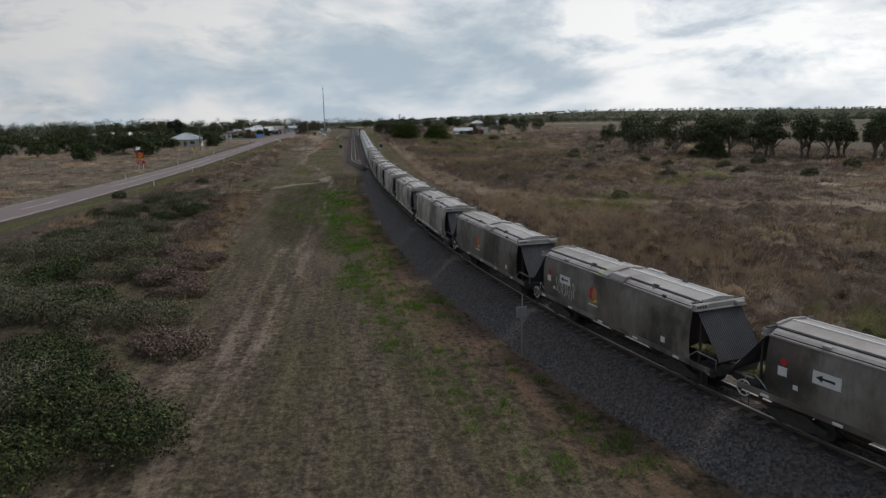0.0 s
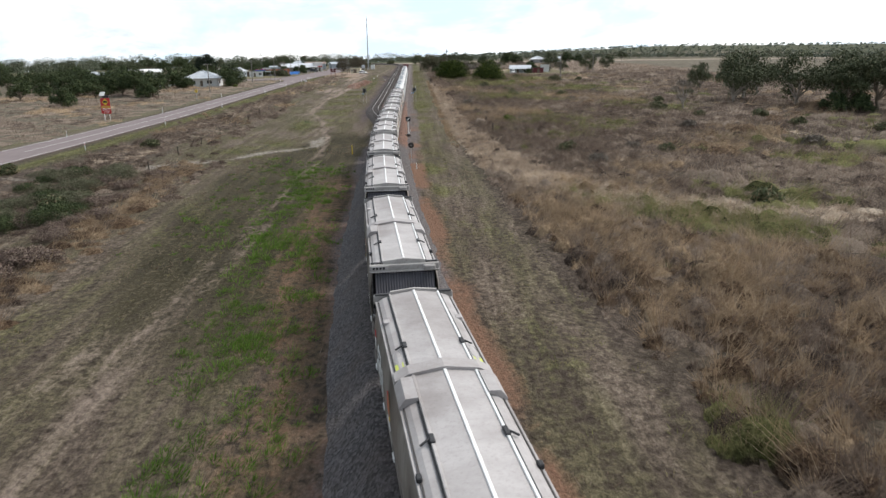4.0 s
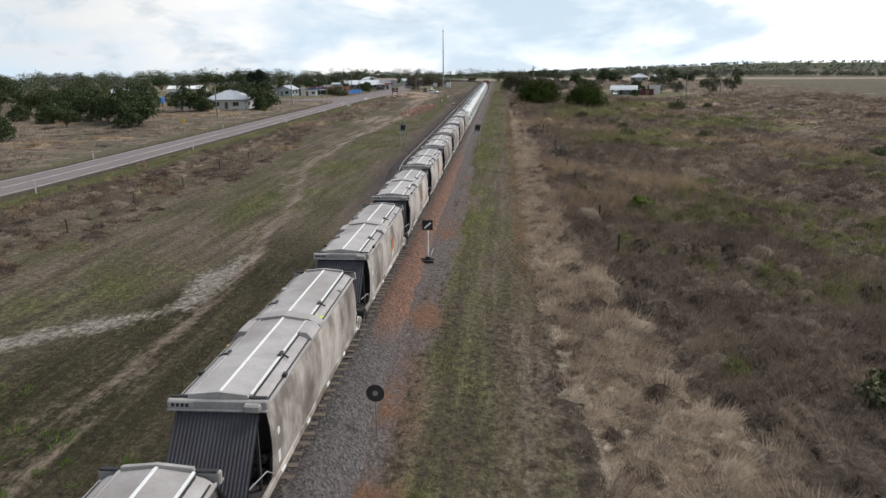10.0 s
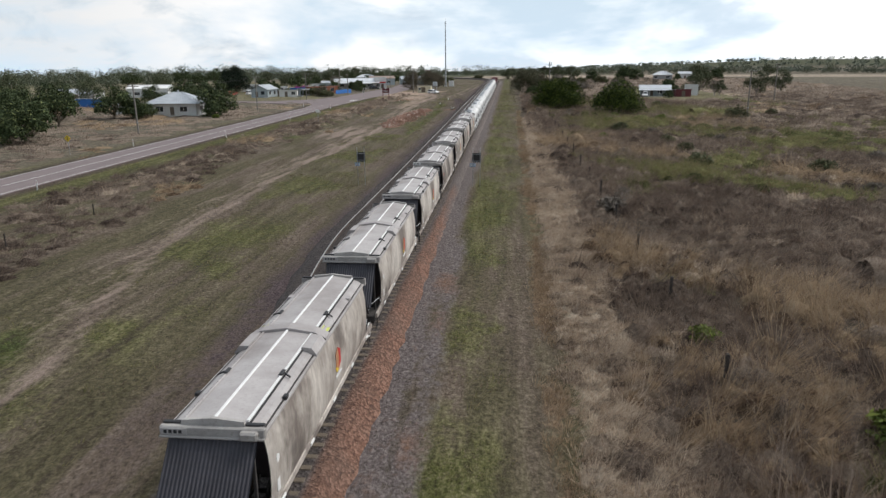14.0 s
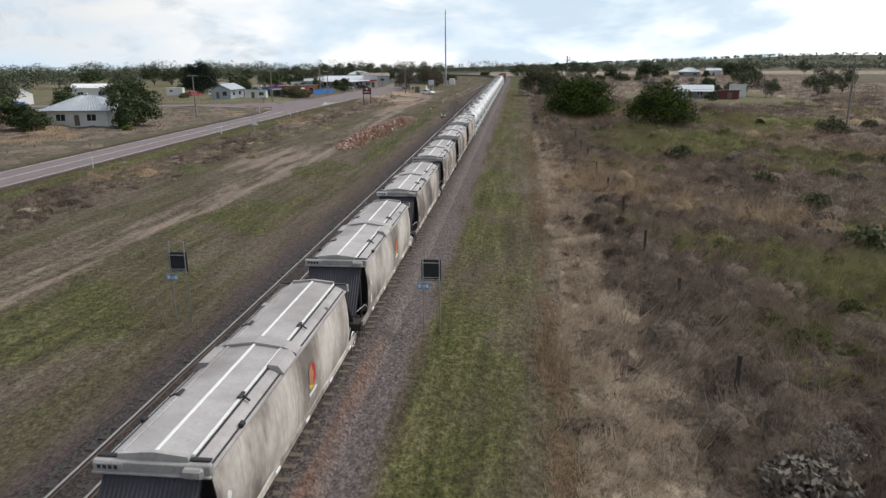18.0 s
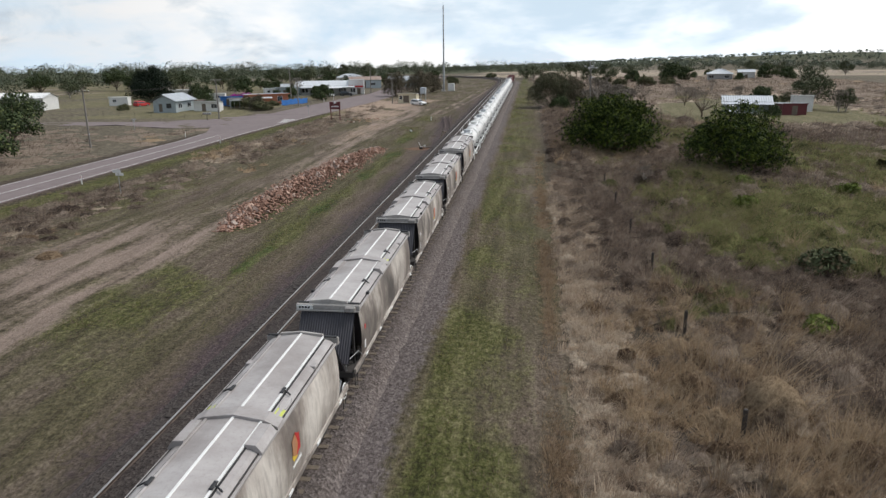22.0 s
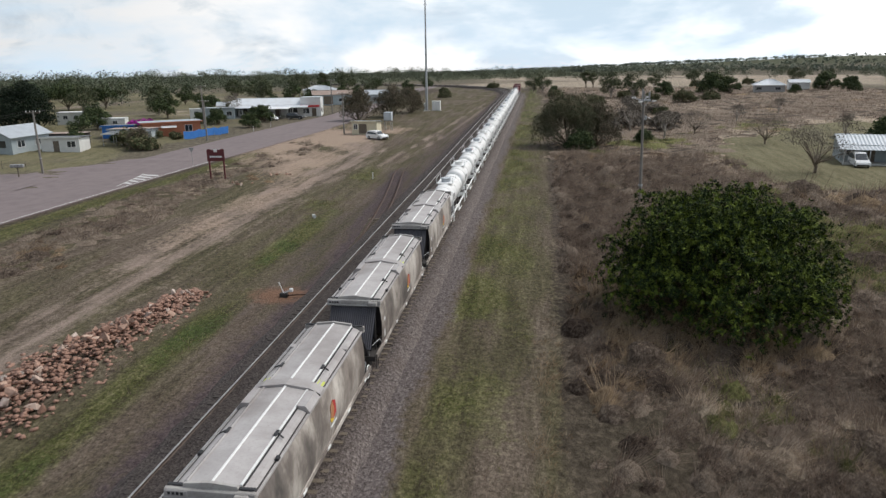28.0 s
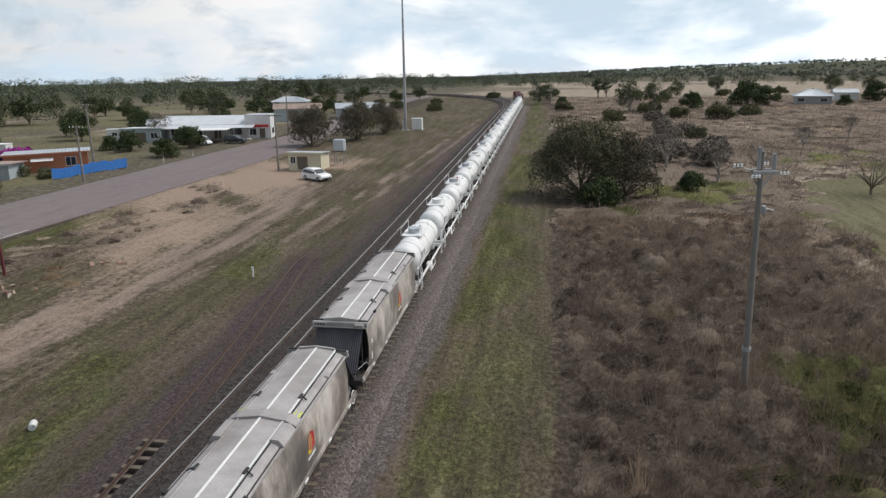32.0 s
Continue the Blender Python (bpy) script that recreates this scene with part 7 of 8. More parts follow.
def rock_pile():
    t = thing("rock_pile", "long windrow of broken reddish rocks beside the dirt track", "rock pile", stand(-11.6, 306))
    rng = random.Random(3)
    ridge = lambda u: (-1.1 + 1.9 * u - 1.0 * math.sin(u * 3.1), -26.5 + 52 * u)
    for i in range(300):
        u = rng.random()
        cx, cy = ridge(u)
        wide = 2.5 * min(1, 4 * u + 0.35, 3 * (1 - u) + 0.4)
        q = max(-1, min(1, rng.gauss(0, 0.45)))
        h = 0.95 * (1 - abs(q)) * min(1, 4 * u + 0.3, 4 * (1 - u) + 0.3)
        p = part("rock", ROCKS[i % 7], None, t)
        p.matrix_local = pose(cx + q * wide, cy, max(0.1, h * rng.uniform(0.6, 1.0)), rng.uniform(0, 360), rng.uniform(0, 360), rng.uniform(0, 360)) @ Matrix.Scale(rng.choice((0.36, 0.45, 0.55, 0.68, 0.85)), 4)
    g = np.random.default_rng(8)
    V, F, base = [], [], 0
    src = np.array([v.co for v in ROCKS[0].vertices])
    tri = np.array([p.vertices[:] for p in ROCKS[0].polygons])
    for i in range(4200):
        u = g.random()
        cx, cy = ridge(u)
        wide = 2.8 * min(1, 4 * u + 0.35, 3 * (1 - u) + 0.4)
        q = float(np.clip(g.normal(0, 0.5), -1.2, 1.2))
        h = max(0.0, 0.85 * (1 - abs(q)) * min(1, 4 * u + 0.3, 4 * (1 - u) + 0.3))
        s = g.uniform(0.18, 0.52)
        a = g.uniform(0, 6.28)
        rot = np.array([[math.cos(a), -math.sin(a), 0], [math.sin(a), math.cos(a), 0], [0, 0, 1]])
        V.append(src @ rot.T * s + (cx + q * wide, cy, h * g.uniform(0.2, 1.0) + 0.05))
        F.append(tri + base)
        base += len(src)
    tagged(part("gravel", soup("gravel", np.concatenate(V), np.concatenate(F), M["rock"]), None, t), kind="stuff")


rock_pile()
rubble(-23, 380, 5, 9, "small heap of pale broken rubble")
rubble(-25, 372, 6, 7, "small heap of pale scattered stones")


# ---- fences, poles ----
def wire_fence(name, label, x0, y0, x1, y1, step, h=1.15, r=0.075):
    n = int(math.hypot(x1 - x0, y1 - y0) / step)
    f = thing(name, label, "fence")
    for i in range(n + 1):
        u = i / n
        x, y = x0 + u * (x1 - x0), y0 + u * (y1 - y0)
        z = float(gz(x, y))
        part("post", Mesh().box(x - r, x + r, y - r, y + r, z - 0.2, z + h + 0.15 * math.sin(i * 2.3), 0.02), M["timber_dark"], f)
    spots = [(x0 + i / n * (x1 - x0), y0 + i / n * (y1 - y0)) for i in range(n + 1)]
    for k in (0.35, 0.68, 0.95):
        for p, q in zip(spots, spots[1:]):
            part("wire", Mesh().tube((*p, float(gz(*p)) + k), (*q, float(gz(*q)) + k), 0.0035, 4), M["dark_steel"], f)


wire_fence("wire_fence", "sagging wire fence with dark timber posts", 20.3, 150.0, 20.1, 301.5, 10.1, 1.5)
wire_fence("wire_fence", "low wire fence along the house yards", -64, 383, -100, 388, 4.5, 1.0, 0.03)
wire_fence("wire_fence", "old wire fence with leaning posts in the grass", -23, 120, -25, 200, 11, 1.1, 0.05)


def power_pole(x, y, h, label, arms=2, box=False):
    t = thing("power_pole", label, "power pole", stand(x, y, random.Random(int(x * 7 + y)).uniform(-4, 4)))
    part("pole", Mesh().tube((0, 0, -0.5), (0, 0, h), 0.17, 10, 0.12), M["pole_wood"], t, smooth=40)
    for i in range(arms):
        z = h - 0.35 - 0.9 * i
        arm = part("cross_arm", Mesh().box(-1.1, 1.1, -0.06, 0.06, z, z + 0.12, 0.01), M["timber"], t)
        for sx in (-1.0, -0.45, 0.45, 1.0):
            part("insulator", Mesh().lathe([(0.03, z + 0.12), (0.06, z + 0.15), (0.04, z + 0.19), (0.06, z + 0.23), (0.02, z + 0.30)], 8), M["white_paint"], arm)
            arm.children[-1].location = (sx, 0, 0)
    if box:
        part("transformer", Mesh().tube((0.35, 0, h - 3.0), (0.35, 0, h - 2.0), 0.3, 14), M["grey_paint"], t)
    part("pole_band", Mesh().tube((0, 0, 2.2), (0, 0, 2.32), 0.18, 10), M["galv"], t)
    return t


LINE = [(-56.4, 265.7, 9.0), (-57.2, 330, 9.1), (-57.4, 378, 8.9), (-58.4, 430, 10.2), (-47, 486, 9.5)]
for _x, _y, _h in LINE:
    power_pole(_x, _y, _h, "weathered timber power pole with a crossarm", 1)
power_pole(-28.3, 432, 8.7, "dark timber pole beside the shed", 1)
power_pole(-52.6, 419, 7.8, "timber street-light pole by the blue fence", 1)
power_pole(90.4, 365, 11.0, "tall timber power pole in the field", 2)
power_pole(62, 300, 10.0, "timber power pole in the dry field", 1)


def wires(name, spans, label):
    m = thing(name, label, "power line")
    for off in (-0.9, 0.9):
        c = Mesh()
        for (ax, ay, ah), (bx, by, bh) in spans:
            pts = []
            for i in range(9):
                u = i / 8
                z = (1 - u) * (float(gz(ax, ay)) + ah - 0.1) + u * (float(gz(bx, by)) + bh - 0.1) - 3.2 * u * (1 - u)
                pts.append((ax + u * (bx - ax) + off, ay + u * (by - ay), z))
            c.pipe(pts, 0.014, 4)
        part("cable", c, M["dark_steel"], m)


wires("power_line", list(zip(LINE, LINE[1:])), "thin sagging cables along the road poles")


def big_pole():
    t = thing("switch_pole", "tall grey timber pole with a switch frame and glass insulators", "power pole", stand(23.3, 362.0) @ pose(0, 0, 0, 0, -1.5, 0))
    part("pole", Mesh().tube((0, 0, -0.5), (0, 0, 12.0), 0.17, 12, 0.11), M["pole_wood"], t, smooth=40)
    for y in (-0.32, 0.32):
        part("beam", Mesh().box(-0.4, 0.65, y - 0.05, y + 0.05, 11.0, 11.16, 0.01), M["galv"], t)
    part("brace", Mesh().tube((-0.35, 0, 11.0), (0, 0, 10.2), 0.035, 6).tube((0.5, 0, 11.0), (0, 0, 10.2), 0.035, 6), M["galv"], t)
    for x in (-0.1, 0.55):
        part("surge_arrester", Mesh().box(x - 0.08, x + 0.08, -0.1, 0.1, 11.16, 12.2 if x < 0.5 else 11.9, 0.03), M["grey_paint"], t)
    for x, y, d in ((-0.95, 0.2, 0.7), (1.05, 0.1, -0.5), (-0.4, -0.75, -0.5), (0.35, 0.75, 0.7)):
        for k in range(3):
            part("insulator", Mesh().lathe([(0.02, 0), (0.065, 0.03), (0.025, 0.08), (0.065, 0.11), (0.015, 0.17)], 8), M["white_paint"], t).location = (x + (k - 1) * 0.15, y, 11.05 + d * 0.3)
        part("strut", Mesh().tube((0, 0, 11.05), (x, y, 11.05 + d * 0.3), 0.025, 5), M["galv"], t)
    part("switch_arm", Mesh().box(0.15, 0.35, -0.1, 0.1, 9.1, 9.5, 0.03).tube((0.2, 0, 9.4), (0.75, 0.1, 9.25), 0.03, 6), M["galv"], t)
    part("pole_band", Mesh().tube((0, 0, 2.3), (0, 0, 2.5), 0.21, 12), M["grey_paint"], t)


big_pole()


def mast():
    t = thing("radio_mast", "tall slender grey steel radio mast", "mast", stand(-20.5, 493.5))
    part("footing", Mesh().box(-0.9, 0.9, -0.9, 0.9, -0.2, 0.18, 0.03), M["concrete"], t)
    part("shaft", Mesh().tube((0, 0, 0.1), (0, 0, 16), 0.38, 14, 0.30).tube((0, 0, 16), (0, 0, 30.8), 0.29, 14, 0.18), M["galv"], t, smooth=40)
    part("joint_ring", Mesh().tube((0, 0, 15.9), (0, 0, 16.1), 0.36, 14), M["galv"], t)
    part("antenna", Mesh().tube((0, 0, 30.8), (0, 0, 31.9), 0.03, 6).box(-0.5, 0.5, -0.03, 0.03, 29.6, 29.7), M["galv"], t)
    c = thing("equipment_cabinet", "white metal equipment cabinets at the mast's foot", "cabinet", stand(-17.9, 495.2))
    part("plinth", Mesh().box(-1.4, 1.4, -1.0, 1.0, -0.2, 0.12, 0.02), M["concrete"], c)
    part("body", Mesh().box(-1.2, 1.2, -0.8, 0.8, 0.12, 2.7, 0.05), M["white_wall"], c)
    for x in (-0.6, 0.6):
        part("door", Mesh().box(x - 0.55, x + 0.55, -0.84, -0.80, 0.25, 2.5, 0.01), M["white_paint"], c)
    part("lid", Mesh().box(-1.28, 1.28, -0.88, 0.88, 2.7, 2.78, 0.02), M["white_paint"], c)
    part("annex", Mesh().box(-3.6, -3.0, -0.5, 0.3, -0.1, 2.2, 0.03), M["white_wall"], c)


mast()


# ---- road signs ----
def warning_sign():
    t = thing("warning_sign", "orange and red roadwork warning sign with a solar panel on top", "road sign", stand(-53.0, 181, -6))
    for sx in (-0.55, 0.55):
        part("post", Mesh().tube((sx, 0, -0.3), (sx, 0, 4.4), 0.05, 8), M["white_paint"], t)
    part("upper_board", Mesh().box(-0.95, 0.95, -0.09, -0.05, 2.65, 4.55, 0.02), M["red"], t)
    dia = part("diamond", Mesh().plate([(0, -0.092, 3.15), (0.66, -0.092, 3.80), (0, -0.092, 4.45), (-0.66, -0.092, 3.80)], 0.004), M["yellow"], t)
    part("symbol", Mesh().box(-0.42, 0.42, -0.104, -0.098, 3.68, 3.94, 0).box(-0.3, 0.2, -0.104, -0.098, 3.94, 4.05), M["black"], dia)
    part("plate", Mesh().box(-0.8, 0.8, -0.098, -0.092, 2.72, 3.08), M["yellow"], t)
    part("plate_bar", Mesh().box(-0.65, 0.65, -0.104, -0.099, 2.82, 2.98), M["orange"], t)
    low = part("lower_board", Mesh().box(-1.0, 1.0, -0.09, -0.05, 1.55, 2.5, 0.02), M["red"], t)
    letters("REDUCE", 0.40, M["white_paint"], low, pose(0, -0.096, 2.24, 90), "word")
    letters("SPEED", 0.40, M["white_paint"], low, pose(0, -0.096, 1.83, 90), "word")
    part("solar_panel", Mesh().plate([(-0.9, -0.4, 5.0), (0.1, -0.4, 5.0), (0.1, 0.3, 5.7), (-0.9, 0.3, 5.7)], 0.05), M["white_wall"], t)
    part("battery_box", Mesh().box(-0.5, 0.8, -0.1, 0.25, 4.58, 5.0, 0.04), M["black"], t)


warning_sign()


def diamond_sign():
    t = thing("diamond_sign", "yellow diamond warning sign on a post", "road sign", stand(-52.8, 239.5))
    part("post", Mesh().tube((0, 0, -0.2), (0, 0, 2.8), 0.035, 8), M["galv"], t)
    part("plate", Mesh().plate([(0, -0.05, 1.9), (0.5, -0.05, 2.4), (0, -0.05, 2.9), (-0.5, -0.05, 2.4)], 0.012), M["yellow"], t)
    part("symbol", Mesh().box(-0.05, 0.05, -0.07, -0.063, 2.15, 2.65), M["black"], t)


diamond_sign()


def town_sign():
    t = thing("town_sign", "maroon town sign board on two maroon posts", "sign", stand(-29.7, 375.3, 8))
    for sx in (-0.95, 0.95):
        part("post", Mesh().box(sx - 0.09, sx + 0.09, -0.09, 0.09, -0.2, 3.9, 0.02), M["maroon"], t)
    part("board", Mesh().prism([(-1.15, 2.3), (1.15, 2.3), (1.15, 3.8), (0.9, 3.92), (0.35, 3.75), (-0.35, 3.75), (-0.9, 3.92), (-1.15, 3.8)], -0.16, -0.10), M["maroon"], t)
    part("crest", Mesh().box(-0.22, 0.22, -0.17, -0.162, 3.5, 3.85), M["white_paint"], t)
    bars = Mesh()
    for i in range(6):
        bars.box(-0.78 + i * 0.27, -0.57 + i * 0.27, -0.17, -0.162, 2.78, 3.0)
    part("name_bars", bars, M["white_paint"], t, "pale lettering bars")


town_sign()


def blade_sign():
    t = thing("direction_sign", "pair of small white direction blades on a post", "road sign", stand(-30.6, 294.5))
    part("post", Mesh().tube((0, 0, -0.2), (0, 0, 2.75), 0.04, 8), M["galv"], t)
    part("blade", Mesh().box(-0.55, 0.35, -0.06, -0.04, 2.35, 2.68, 0.005), M["white_paint"], t)
    part("blade", Mesh().box(-0.35, 0.55, 0.04, 0.06, 2.05, 2.33, 0.005), M["white_paint"], t)


blade_sign()


def give_way(x, y, turn):
    t = thing("give_way_sign", "triangular give-way sign seen on its steel post", "road sign", stand(x, y, turn))
    part("post", Mesh().tube((0, 0, -0.2), (0, 0, 2.6), 0.035, 8), M["galv"], t)
    part("triangle", Mesh().plate([(-0.45, -0.05, 2.6), (0, -0.05, 1.85), (0.45, -0.05, 2.6)], 0.012), M["grey_paint"], t)


give_way(-39.8, 388, 0)
give_way(-62.5, 352, 40)


def guide_post(x, y):
    t = thing("guide_post", "white roadside guide post with a reflector", "guide post", stand(x, y), "road guide posts")
    part("blade", Mesh().box(-0.06, 0.06, -0.02, 0.02, -0.1, 1.05, 0.008), M["white_paint"], t)
    part("reflector", Mesh().box(-0.04, 0.04, -0.027, -0.021, 0.75, 0.9), M["red"], t)


for _y in (139, 172, 212, 263, 300, 337):
    guide_post(-38.7, _y)
for _y in (155, 200, 250, 345):
    guide_post(-48.8, _y)
for _x, _y in ((-50.5, 437), (-50, 446)):
    guide_post(_x, _y)


# ---- shed, car ----
def window(parent, x0, x1, y, z0, z1, out=-1):
    w = part("window", Mesh().box(x0, x1, min(y, y + out * 0.03), max(y, y + out * 0.03), z0, z1), M["glass_dark"], parent, "dark window pane")
    f = Mesh()
    for a, b, c, d in ((x0 - 0.06, x1 + 0.06, z0 - 0.06, z0), (x0 - 0.06, x1 + 0.06, z1, z1 + 0.06), (x0 - 0.06, x0, z0, z1), (x1, x1 + 0.06, z0, z1), ((x0 + x1) / 2 - 0.025, (x0 + x1) / 2 + 0.025, z0, z1)):
        f.box(a, b, min(y, y + out * 0.06), max(y, y + out * 0.06), c, d)
    part("frame", f, M["white_paint"], w)


def roof_sheet(mesh, a, b, c, d, thick=0.06, rib=0.5):
    """Ribbed sheet between the eave a-b and the ridge d-c."""
    a, b, c, d = (Vector(p) for p in (a, b, c, d))
    n = max(2, int((b - a).length / rib)) * 4
    up = (b - a).cross(d - a).normalized()
    base = len(mesh.v)
    for i in range(n + 1):
        u = i / n
        h = up * (thick + (0.05 if i % 4 in (1, 2) else 0.0))
        mesh.v += [tuple(q) for q in (a.lerp(b, u) + h, d.lerp(c, u) + h, a.lerp(b, u), d.lerp(c, u))]
    for i in range(n):
        k, m = base + 4 * i, base + 4 * i + 4
        mesh.f += [(k, m, m + 1, k + 1), (k + 2, k + 3, m + 3, m + 2), (k, k + 2, m + 2, m), (k + 1, m + 1, m + 3, k + 3)]


def house(label, at, w, d, h, wall, roof, style="gable", rise=1.6, over=0.5, name="house", front=(), back=(), veranda=0.0, left=(), right=()):
    t = thing(name, label, "house" if name == "house" else name.replace("_", " "), at)
    x, y = w / 2, d / 2
    part("wall", Mesh().box(-x, x, -y, -y + 0.15, -0.2, h), M[wall], t)
    part("wall", Mesh().box(-x, x, y - 0.15, y, -0.2, h), M[wall], t)
    part("wall", Mesh().box(-x, -x + 0.15, -y + 0.15, y - 0.15, -0.2, h), M[wall], t)
    part("wall", Mesh().box(x - 0.15, x, -y + 0.15, y - 0.15, -0.2, h), M[wall], t)
    X, Y = x + over, y + over
    if style == "gable":
        for s in (-1, 1):
            m = Mesh()
            roof_sheet(m, (-X * -s, s * Y, h), (X * -s, s * Y, h), (X * -s, 0, h + rise), (-X * -s, 0, h + rise))
            part("roof", m, M[roof], t)
        for s in (-1, 1):
            part("gable_end", Mesh().prism([(-y, h), (y, h), (0, h + rise * 0.92)], s * x - 0.07, s * x + 0.07, "x"), M[wall], t)
        part("ridge_cap", Mesh().tube((-X, 0, h + rise + 0.07), (X, 0, h + rise + 0.07), 0.09, 6), M[roof], t)
    elif style == "hip":
        k = min(X, Y)
        rx = max(0.0, X - k)
        top = h + rise
        quads = [[(-X, -Y, h), (X, -Y, h), (rx, 0, top), (-rx, 0, top)], [(X, Y, h), (-X, Y, h), (-rx, 0, top), (rx, 0, top)], [(X, -Y, h), (X, Y, h), (rx, 0.01, top), (rx, -0.01, top)], [(-X, Y, h), (-X, -Y, h), (-rx, -0.01, top), (-rx, 0.01, top)]]
        for q in quads:
            m = Mesh()
            roof_sheet(m, *q, rib=0.7)
            part("roof", m, M[roof], t)
        part("roof_vent", Mesh().lathe([(0.2, top - 0.1), (0.2, top + 0.2), (0.32, top + 0.3), (0.2, top + 0.45), (0.02, top + 0.5)], 10), M["galv"], t)
    else:
        m = Mesh()
        roof_sheet(m, (-X, -Y, h + rise), (X, -Y, h + rise), (X, Y, h), (-X, Y, h))
        part("roof", m, M[roof], t)
        part("fascia", Mesh().box(-X, X, -Y - 0.03, -Y, h + rise - 0.18, h + rise + 0.06), M[wall], t)
        for s in (-1, 1):
            part("wall_infill", Mesh().prism([(-y, h - 0.02), (y, h - 0.02), (y, h), (-y, h + rise * 0.96)], s * (x - 0.08) - 0.07, s * (x - 0.08) + 0.07, "x"), M[wall], t)
        part("wall_infill", Mesh().box(-x, x, -y, -y + 0.15, h, h + rise * 0.94), M[wall], t)
    for face, ops in ((-1, front), (1, back)):
        for kind, x0, x1, z0, z1 in ops:
            if kind == "w":
                window(t, x0, x1, face * y, z0, z1, face)
            elif kind == "a":
                part("awning", Mesh().plate([(x0, face * y, z1), (x1, face * y, z1), (x1, face * (y + 0.9), z0), (x0, face * (y + 0.9), z0)], 0.05), M["white_paint"], t)
            else:
                dr = part("door", Mesh().box(x0, x1, min(face * y, face * (y + 0.05)), max(face * y, face * (y + 0.05)), z0, z1, 0.01), M["timber"], t)
                part("handle", Mesh().box(x1 - 0.16, x1 - 0.1, min(face * (y + 0.05), face * (y + 0.1)), max(face * (y + 0.05), face * (y + 0.1)), 0.95, 1.1), M["galv"], dr)
    for face, ops in ((-1, left), (1, right)):
        for kind, y0, y1, z0, z1 in ops:
            part("window" if kind == "w" else "door", Mesh().box(min(face * x, face * (x + 0.04)), max(face * x, face * (x + 0.04)), y0, y1, z0, z1, 0.008), M["glass_dark"] if kind == "w" else M["timber"], t)
    if veranda:
        m = Mesh()
        roof_sheet(m, (-X, -Y - veranda, h - 0.45), (X, -Y - veranda, h - 0.45), (X, -Y + 0.4, h - 0.02), (-X, -Y + 0.4, h - 0.02))
        part("veranda_roof", m, M[roof], t)
        for k in range(int(w / 3) + 1):
            px = -x + k * w / int(w / 3)
            part("veranda_post", Mesh().box(px - 0.05, px + 0.05, -Y - veranda + 0.1, -Y - veranda + 0.2, -0.2, h - 0.42), M["white_paint"], t)
        part("veranda_floor", Mesh().box(-x, x, -Y - veranda, -y, -0.15, 0.12), M["concrete"], t)
    return t


house("small cream shelter shed with a pale skillion roof", stand(-23.6, 433.0, -4), 5.4, 3.4, 2.35, "cream", "tin", "skillion", 0.35, 0.3, "shed", front=(("d", -1.2, 0.5, 0.1, 2.1), ("w", -2.3, -1.5, 1.0, 2.0)))


def stand_tank():
    t = thing("water_tank", "square grey water tank on a steel stand behind the shed", "water tank", stand(-19.9, 437.5))
    part("tank", Mesh().box(-0.85, 0.85, -0.8, 0.8, 2.3, 4.1, 0.08), M["tin"], t)
    for sx in (-0.7, 0.7):
        for sy in (-0.65, 0.65):
            part("leg", Mesh().box(sx - 0.05, sx + 0.05, sy - 0.05, sy + 0.05, -0.2, 2.3), M["galv"], t)
    part("deck", Mesh().box(-0.95, 0.95, -0.9, 0.9, 2.2, 2.3), M["timber"], t)


stand_tank()


